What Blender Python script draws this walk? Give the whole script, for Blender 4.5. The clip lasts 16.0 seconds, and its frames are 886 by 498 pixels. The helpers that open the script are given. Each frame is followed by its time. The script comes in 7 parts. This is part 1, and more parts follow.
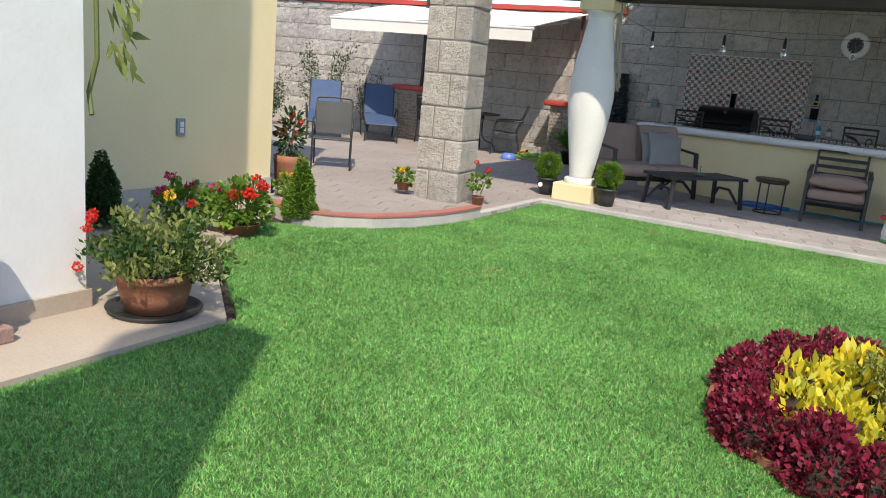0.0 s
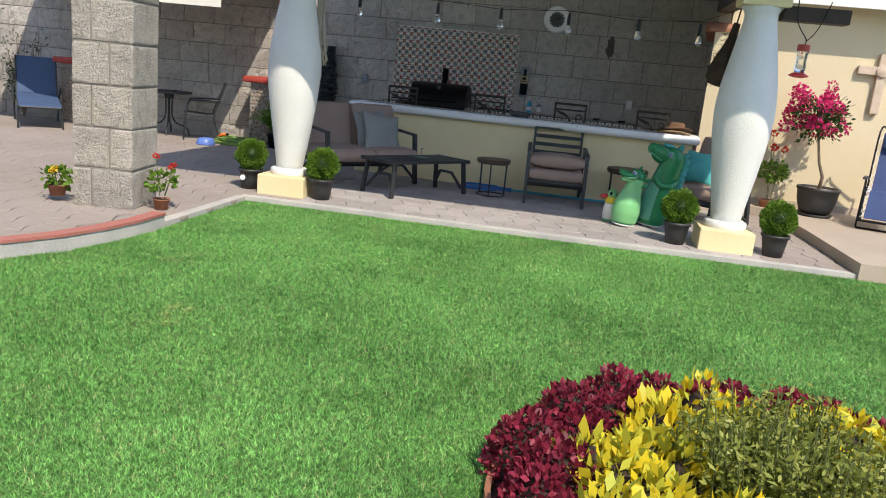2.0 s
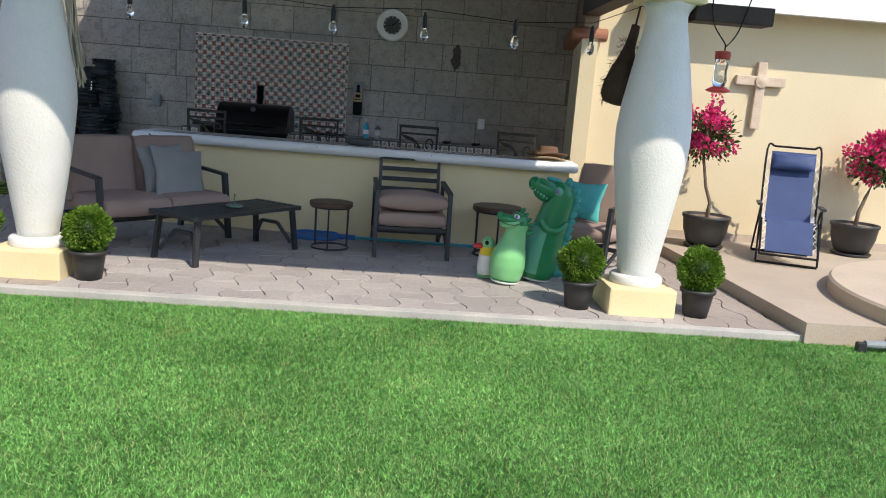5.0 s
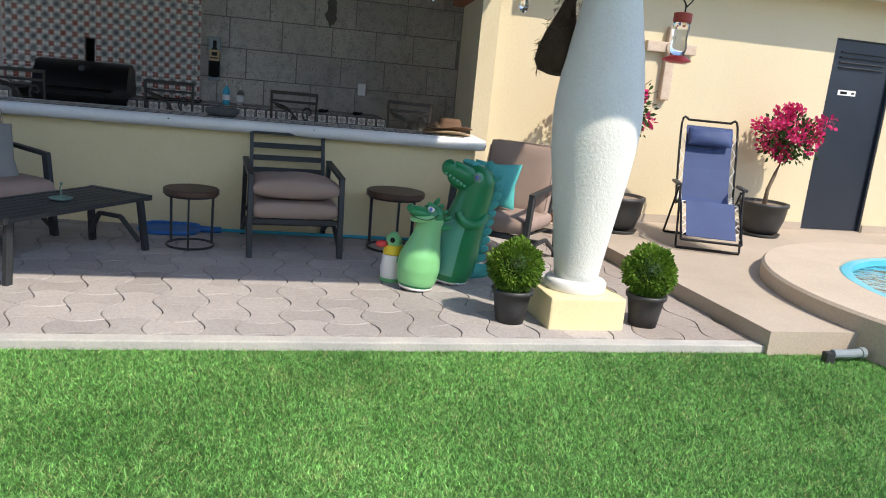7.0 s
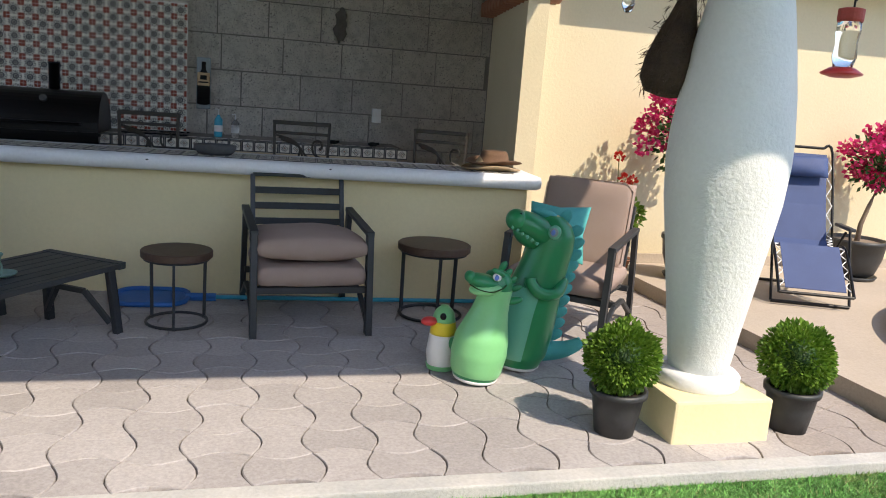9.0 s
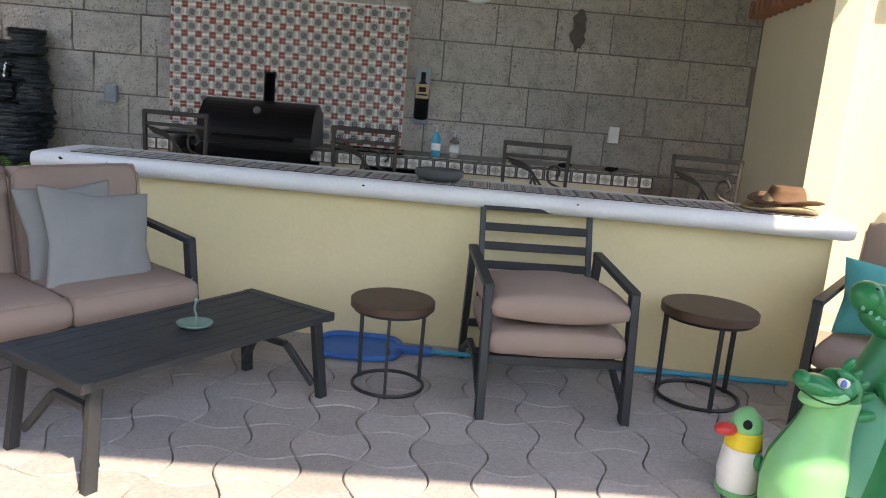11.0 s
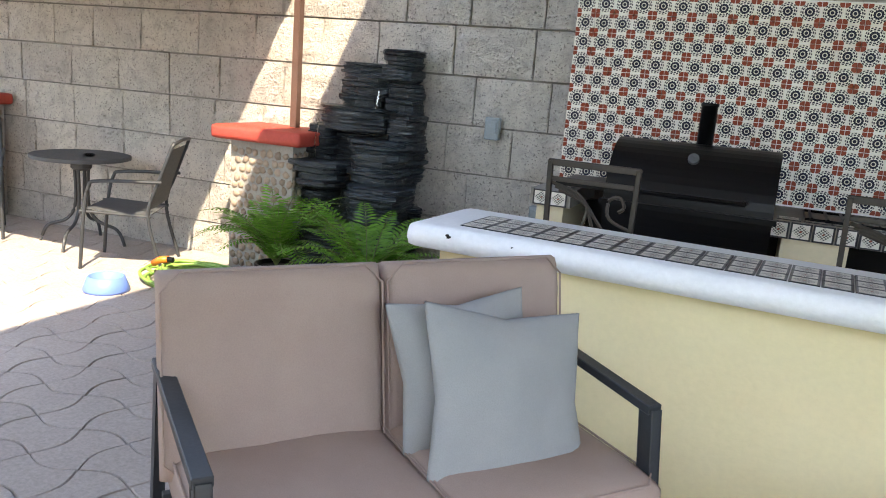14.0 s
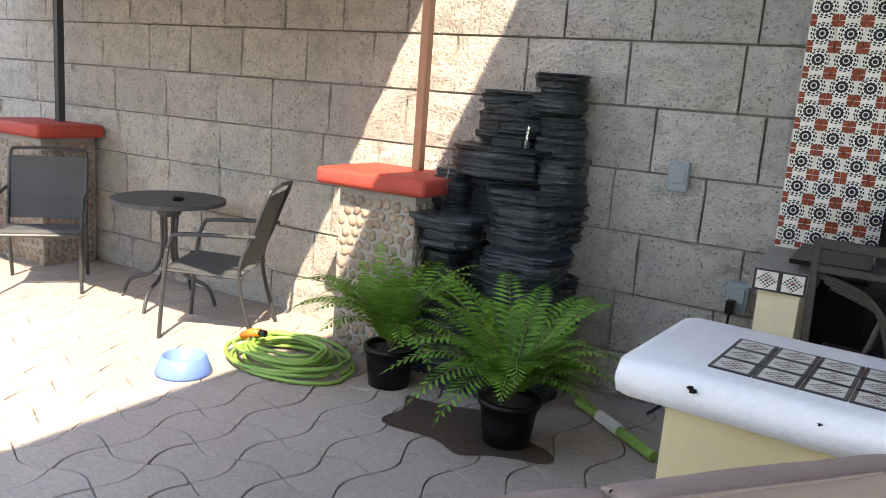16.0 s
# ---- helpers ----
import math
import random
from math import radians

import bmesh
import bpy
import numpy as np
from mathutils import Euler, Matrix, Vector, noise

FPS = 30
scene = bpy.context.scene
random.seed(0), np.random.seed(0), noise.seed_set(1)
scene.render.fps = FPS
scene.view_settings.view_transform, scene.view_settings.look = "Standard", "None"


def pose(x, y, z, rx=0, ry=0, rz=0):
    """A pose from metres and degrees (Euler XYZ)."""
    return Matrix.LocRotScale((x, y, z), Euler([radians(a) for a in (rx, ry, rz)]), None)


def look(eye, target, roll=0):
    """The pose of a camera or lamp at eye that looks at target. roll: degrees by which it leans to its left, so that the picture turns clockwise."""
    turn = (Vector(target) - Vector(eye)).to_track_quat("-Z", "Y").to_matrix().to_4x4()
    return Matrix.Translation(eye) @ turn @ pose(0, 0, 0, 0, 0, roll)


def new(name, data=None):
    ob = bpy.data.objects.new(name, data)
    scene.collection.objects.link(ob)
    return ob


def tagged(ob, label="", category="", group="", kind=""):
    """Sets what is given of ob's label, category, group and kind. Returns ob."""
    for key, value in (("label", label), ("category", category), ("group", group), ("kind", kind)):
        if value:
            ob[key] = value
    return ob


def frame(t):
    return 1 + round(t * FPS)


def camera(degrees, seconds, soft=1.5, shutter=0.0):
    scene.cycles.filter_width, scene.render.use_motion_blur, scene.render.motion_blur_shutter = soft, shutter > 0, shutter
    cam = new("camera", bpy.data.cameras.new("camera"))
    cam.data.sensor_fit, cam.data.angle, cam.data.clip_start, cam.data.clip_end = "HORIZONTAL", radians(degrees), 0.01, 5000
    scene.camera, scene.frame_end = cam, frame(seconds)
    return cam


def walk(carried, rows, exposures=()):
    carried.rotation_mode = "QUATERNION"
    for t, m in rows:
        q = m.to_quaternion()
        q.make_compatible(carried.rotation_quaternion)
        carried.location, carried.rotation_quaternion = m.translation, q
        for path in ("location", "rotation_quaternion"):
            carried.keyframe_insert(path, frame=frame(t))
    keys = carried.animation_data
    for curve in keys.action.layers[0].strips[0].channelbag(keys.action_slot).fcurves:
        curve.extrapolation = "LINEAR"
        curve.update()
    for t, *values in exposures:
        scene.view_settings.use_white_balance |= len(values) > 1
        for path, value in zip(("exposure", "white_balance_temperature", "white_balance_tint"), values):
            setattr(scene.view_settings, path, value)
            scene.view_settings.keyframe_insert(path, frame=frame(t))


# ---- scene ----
cam = camera(59.3, 16.0, 1.0)
METRES, EYE, TILT, LEAN, TURN = 10.9, 1.5, 0.0, 0.0, 30.5
ROWS = [
    (0.0, 0.0, 0.0, 0.0, 1.19, -12.89, -5.2),
    (0.5, 0.01, 0.0324, 0.0002, -3.59, -13.1, -6.14),
    (1.0, 0.0154, 0.0636, -0.0014, -9.71, -13.25, -6.56),
    (1.5, 0.0162, 0.0961, 0.0015, -16.22, -12.97, -5.71),
    (2.0, 0.025, 0.1297, -0.0011, -19.76, -12.71, -5.41),
    (2.5, 0.0328, 0.1659, 0.0014, -21.69, -11.79, -5.69),
    (3.0, 0.0334, 0.1997, 0.0018, -25.5, -11.78, -5.09),
    (3.5, 0.0432, 0.2261, 0.0023, -29.74, -12.24, -4.9),
    (4.0, 0.0607, 0.2558, 0.0052, -31.13, -10.78, -4.66),
    (6.5, 0.1228, 0.4049, 0.0048, -40.32, -11.72, -4.83),
    (7.0, 0.1318, 0.4318, 0.007, -43.86, -12.84, -5.37),
    (7.5, 0.1487, 0.463, 0.0051, -45.06, -12.88, -5.27),
    (8.0, 0.1638, 0.4945, 0.0049, -45.24, -12.24, -4.58),
    (10.5, 0.2278, 0.6172, 0.0081, -40.76, -11.12, -5.64),
    (11.0, 0.2273, 0.6468, 0.0047, -30.89, -11.64, -4.72),
    (11.5, 0.2293, 0.6821, 0.0061, -21.76, -11.19, -3.51),
    (12.0, 0.2294, 0.7113, 0.006, -17.29, -11.45, -3.06),
    (12.5, 0.2311, 0.7373, 0.008, -15.73, -12.17, -3.49),
    (13.0, 0.2357, 0.7688, 0.0071, -11.93, -12.16, -4.57),
    (13.5, 0.2331, 0.8013, 0.0055, -8.34, -11.88, -4.9),
    (14.0, 0.2256, 0.8279, 0.008, -7.67, -12.37, -4.56),
    (14.5, 0.2241, 0.8526, 0.007, -5.47, -12.19, -5.16),
    (15.0, 0.2256, 0.8869, 0.0115, -1.67, -10.95, -4.85),
    (15.5, 0.2172, 0.9149, 0.0096, -0.18, -10.86, -4.28),
    (16.0, 0.2123, 0.9445, 0.0095, 0.22, -11.28, -4.36),
]
EXPOSURES = [(0.0, 1.22, 7400, 11), (4.0, 1.2, 7300, 11), (6.5, 1.3, 7200, 11), (8.0, 1.38, 7300, 11), (10.5, 1.9, 8200, 15), (11.5, 2.85, 8600, 14), (12.5, 3.12, 8600, 13), (14.0, 3.02, 8500, 12), (16.0, 2.95, 8600, 13)]
walk(cam, [(t, pose(0, 0, EYE, TILT, LEAN, TURN) @ pose(METRES * x, METRES * y, METRES * z, 90 + pitch, roll, yaw)) for t, x, y, z, yaw, pitch, roll in ROWS], EXPOSURES)

# ---- light ----
SUN = Vector((-0.46, 0.72, -1.0)).normalized()
world = bpy.data.worlds.new("world")
scene.world = world
world.use_nodes = True
wn = world.node_tree
sky = wn.nodes.new("ShaderNodeTexSky")
sky.sky_type = "NISHITA"
sky.sun_disc = False
sky.sun_elevation = math.asin(-SUN.z)
sky.sun_rotation = math.atan2(-SUN.x, -SUN.y)
sky.altitude = 2000
sky.dust_density = 2.0
wn.nodes["Background"].inputs["Strength"].default_value = 0.15
wn.links.new(sky.outputs[0], wn.nodes["Background"].inputs[0])
sun = new("sun", bpy.data.lights.new("sun", "SUN"))
sun.data.energy = 2.0
sun.data.angle = radians(0.6)
sun.data.color = (1.0, 0.95, 0.87)
sun.matrix_world = look((0, 0, 20), Vector((0, 0, 20)) + SUN)


# ---- materials ----
def srgb(r, g, b):
    return tuple(((c / 255) / 12.92 if c / 255 < 0.04045 else ((c / 255 + 0.055) / 1.055) ** 2.4) for c in (r, g, b)) + (1.0,)


class Tree:
    """A short hand for shader node trees."""

    def __init__(self, name, rough=0.7, metal=0.0):
        self.m = bpy.data.materials.new(name)
        self.m.use_nodes = True
        self.t = self.m.node_tree
        self.bsdf = self.t.nodes["Principled BSDF"]
        self.bsdf.inputs["Roughness"].default_value = rough
        self.bsdf.inputs["Metallic"].default_value = metal

    def node(self, kind, **props):
        n = self.t.nodes.new(kind)
        for k, v in props.items():
            if k == "operation":
                n.operation = v
            elif k == "blend_type":
                n.blend_type = v
            elif k == "data_type":
                n.data_type = v
        return n

    def link(self, a, b):
        self.t.links.new(a, b)

    def put(self, sock, v):
        if isinstance(v, (int, float, tuple)):
            sock.default_value = v
        else:
            self.link(v, sock)

    def math(self, op, a, b=0.0, c=0.0):
        n = self.node("ShaderNodeMath", operation=op)
        self.put(n.inputs[0], a), self.put(n.inputs[1], b), self.put(n.inputs[2], c)
        return n.outputs[0]

    def mix(self, f, a, b, blend="MIX"):
        n = self.node("ShaderNodeMix", data_type="RGBA", blend_type=blend)
        self.put(n.inputs[0], f), self.put(n.inputs[6], a), self.put(n.inputs[7], b)
        return n.outputs[2]

    def coords(self, which="Object"):
        return self.node("ShaderNodeTexCoord").outputs[which]

    def world(self):
        return self.node("ShaderNodeNewGeometry").outputs["Position"]

    def noise(self, scale, detail=4.0, co=None, rough=0.55):
        n = self.node("ShaderNodeTexNoise")
        n.inputs["Scale"].default_value, n.inputs["Detail"].default_value, n.inputs["Roughness"].default_value = scale, detail, rough
        self.link(co if co is not None else self.world(), n.inputs["Vector"])
        return n.outputs[0]

    def ramp(self, v, lo, hi):
        n = self.node("ShaderNodeMapRange")
        self.link(v, n.inputs[0])
        n.inputs[1].default_value, n.inputs[2].default_value = lo, hi
        return n.outputs[0]

    def bump(self, h, dist, strength=1.0):
        n = self.node("ShaderNodeBump")
        n.inputs["Distance"].default_value, n.inputs["Strength"].default_value = dist, strength
        self.link(h, n.inputs["Height"])
        self.link(n.outputs[0], self.bsdf.inputs["Normal"])

    def colour(self, v):
        self.put(self.bsdf.inputs["Base Color"], v)
        return self.m

    def rand(self):
        return self.node("ShaderNodeObjectInfo").outputs["Random"]

    def island(self):
        return self.node("ShaderNodeNewGeometry").outputs["Random Per Island"]


def surface(name, a, b, rough=0.7, big=2.0, fine=40.0, relief=0.002, metal=0.0, amount=0.6, vary=0.0, grain=0.25):
    """A surface between two colours in large blotches, with fine grain and relief."""
    t = Tree(name, rough, metal)
    blot = t.ramp(t.noise(big, 5), 0.35, 0.65)
    fi = t.noise(fine, 6)
    c = t.mix(t.math("MULTIPLY", blot, amount), a, b)
    c = t.mix(grain, c, t.mix(t.ramp(fi, 0.3, 0.7), (0.35, 0.35, 0.35, 1), (1.0, 1.0, 1.0, 1)), "MULTIPLY")
    if vary:
        c = t.mix(vary, c, t.mix(t.rand(), (0.45, 0.45, 0.45, 1), (1, 1, 1, 1)), "MULTIPLY")
    if relief:
        t.bump(fi, relief)
    return t.colour(c)


def leafy(name, a, b, c3=None, rough=0.5, gloss=0.35):
    """Leaves whose colour varies from leaf to leaf, with a little light through them."""
    t = Tree(name, rough)
    r = t.island()
    c = t.mix(r, a, b)
    if c3:
        c = t.mix(t.ramp(t.noise(6.0, 2), 0.45, 0.62), c, c3)
    t.bsdf.inputs["Specular IOR Level"].default_value = gloss
    tr = t.node("ShaderNodeBsdfTranslucent")
    t.link(c, tr.inputs[0])
    mx = t.node("ShaderNodeMixShader")
    mx.inputs[0].default_value = 0.3
    out = t.t.nodes["Material Output"]
    t.link(t.bsdf.outputs[0], mx.inputs[1]), t.link(tr.outputs[0], mx.inputs[2]), t.link(mx.outputs[0], out.inputs[0])
    return t.colour(c)


def lawn_material(name, blade):
    t = Tree(name, 0.6)
    t.bsdf.inputs["Specular IOR Level"].default_value = 0.25
    patch = t.ramp(t.noise(0.9, 4), 0.35, 0.68)
    tuft = t.ramp(t.noise(7.0, 3), 0.3, 0.7)
    c = t.mix(patch, (0.075, 0.26, 0.055, 1), (0.185, 0.50, 0.13, 1))
    c = t.mix(t.math("MULTIPLY", tuft, 0.5), c, (0.26, 0.54, 0.17, 1))
    clump = t.ramp(t.noise(38.0, 3), 0.36, 0.64)
    c = t.mix(0.75, c, t.mix(clump, (0.42, 0.46, 0.42, 1), (1.4, 1.35, 1.35, 1)), "MULTIPLY")
    dry = t.math("MULTIPLY", t.ramp(t.noise(1.6, 3), 0.62, 0.74), t.ramp(t.noise(24.0, 3), 0.42, 0.62))
    c = t.mix(t.math("MULTIPLY", dry, 0.65), c, (0.46, 0.47, 0.2, 1))
    if blade:
        c = t.mix(0.8, c, t.mix(t.island(), (0.16, 0.2, 0.16, 1), (1.75, 1.65, 1.7, 1)), "MULTIPLY")
        straw = t.math("GREATER_THAN", t.island(), 0.955)
        c = t.mix(straw, c, (0.42, 0.42, 0.20, 1))
    else:
        c = t.mix(1.0, c, (0.45, 0.42, 0.4, 1), "MULTIPLY")
        t.bump(t.noise(90.0, 3), 0.02)
    return t.colour(c)


def block_material():
    t = Tree("grey_block", 0.92)
    co = t.world()
    big, mid, fine = t.noise(1.1, 4, co), t.noise(9.0, 6, co, 0.65), t.noise(55.0, 6, co, 0.7)
    c = t.mix(t.ramp(big, 0.35, 0.65), (0.55, 0.52, 0.48, 1), (0.68, 0.64, 0.59, 1))
    c = t.mix(0.5, c, t.mix(t.rand(), (0.72, 0.72, 0.74, 1), (1.1, 1.08, 1.05, 1)), "MULTIPLY")
    c = t.mix(t.math("MULTIPLY", t.ramp(mid, 0.48, 0.70), 0.55), c, (0.26, 0.245, 0.23, 1))
    c = t.mix(t.ramp(fine, 0.555, 0.645), c, (0.21, 0.197, 0.185, 1))
    t.bump(t.math("ADD", t.math("MULTIPLY", mid, 0.8), t.math("MULTIPLY", fine, 0.45)), 0.085)
    return t.colour(c)


def star_tile():
    """White glazed tile with a navy rosette, and a quarter of a red flower in each corner."""
    t = Tree("rosette_tile", 0.4)
    t.bsdf.inputs["Specular IOR Level"].default_value = 0.25
    sep = t.node("ShaderNodeSeparateXYZ")
    t.link(t.coords(), sep.inputs[0])
    u, v = t.math("DIVIDE", sep.outputs[0], TILE), t.math("DIVIDE", sep.outputs[2], TILE)
    r = t.math("SQRT", t.math("ADD", t.math("MULTIPLY", u, u), t.math("MULTIPLY", v, v)))
    th = t.math("ARCTAN2", v, u)
    cu, cv = t.math("SUBTRACT", t.math("ABSOLUTE", u), 0.5), t.math("SUBTRACT", t.math("ABSOLUTE", v), 0.5)
    rc = t.math("SQRT", t.math("ADD", t.math("MULTIPLY", cu, cu), t.math("MULTIPLY", cv, cv)))
    c = t.mix(t.noise(14.0, 2), (0.66, 0.645, 0.58, 1), (0.74, 0.725, 0.67, 1))

    def band(lo, hi, x):
        return t.math("MULTIPLY", t.math("GREATER_THAN", x, lo), t.math("LESS_THAN", x, hi))

    navy = (0.012, 0.014, 0.032, 1)
    dash = t.math("GREATER_THAN", t.math("SINE", t.math("MULTIPLY", th, 12.0)), -0.55)
    dash2 = t.math("GREATER_THAN", t.math("SINE", t.math("ADD", t.math("MULTIPLY", th, 16.0), 1.2)), -0.35)
    lobes = t.math("ADD", 0.235, t.math("MULTIPLY", t.math("SINE", t.math("MULTIPLY", th, 12.0)), 0.018))
    c = t.mix(t.math("MULTIPLY", band(0.375, 0.43, r), dash2), c, navy)
    c = t.mix(t.math("MULTIPLY", band(0.285, 0.35, r), dash), c, navy)
    c = t.mix(t.math("LESS_THAN", r, lobes), c, navy)
    c = t.mix(band(0.085, 0.125, r), c, (0.6, 0.58, 0.5, 1))
    cross = t.math("GREATER_THAN", t.math("MINIMUM", t.math("ABSOLUTE", cu), t.math("ABSOLUTE", cv)), 0.008)
    flower = t.math("ADD", 0.225, t.math("MULTIPLY", t.math("ABSOLUTE", t.math("SINE", t.math("MULTIPLY", t.math("ARCTAN2", cv, cu), 2.0))), 0.045))
    c = t.mix(t.math("MULTIPLY", t.math("LESS_THAN", rc, flower), cross), c, (0.24, 0.045, 0.022, 1))
    return t.colour(c)


def frame_tile(name, ink):
    """White tile with a dark border and a lozenge of small leaves."""
    t = Tree(name, 0.3)
    sep = t.node("ShaderNodeSeparateXYZ")
    t.link(t.coords(), sep.inputs[0])
    u, v = t.math("DIVIDE", sep.outputs[0], 0.1), t.math("DIVIDE", sep.outputs[1], 0.1)
    au, av = t.math("ABSOLUTE", u), t.math("ABSOLUTE", v)
    dia = t.math("ADD", au, av)
    edge = t.math("GREATER_THAN", t.math("MAXIMUM", au, av), 0.40)
    c = t.mix(t.noise(14.0, 2), (0.60, 0.57, 0.50, 1), (0.70, 0.68, 0.62, 1))
    wave = t.math("MULTIPLY", t.math("SINE", t.math("MULTIPLY", u, 38.0)), t.math("SINE", t.math("MULTIPLY", v, 38.0)))
    leaf = t.math("MULTIPLY", t.math("GREATER_THAN", wave, 0.05), t.math("LESS_THAN", dia, 0.40))
    c = t.mix(leaf, c, ink)
    c = t.mix(t.math("LESS_THAN", dia, 0.07), c, (0.25, 0.06, 0.03, 1))
    c = t.mix(edge, c, (0.03, 0.03, 0.035, 1))
    return t.colour(c)


def slate_material():
    """Dark wet-looking moulded slate with pale lines of wear and painted edge highlights along its layers."""
    t = Tree("dark_slate", 0.38)
    m = t.node("ShaderNodeMapping")
    m.inputs["Scale"].default_value = (5.0, 5.0, 75.0)
    t.link(t.world(), m.inputs[0])
    line, blot = t.noise(1.0, 4, m.outputs[0], 0.6), t.noise(6.0, 4)
    c = t.mix(t.ramp(blot, 0.35, 0.65), (0.006, 0.01, 0.014, 1), (0.022, 0.032, 0.04, 1))
    # edge highlights coloured in as pale lines, together with wear
    worn_glints = t.math("MULTIPLY", t.ramp(line, 0.58, 0.72), t.ramp(t.noise(11.0, 3), 0.38, 0.62))
    c = t.mix(t.math("MULTIPLY", worn_glints, 0.85), c, (0.24, 0.27, 0.29, 1))
    t.bump(line, 0.02)
    return t.colour(c)


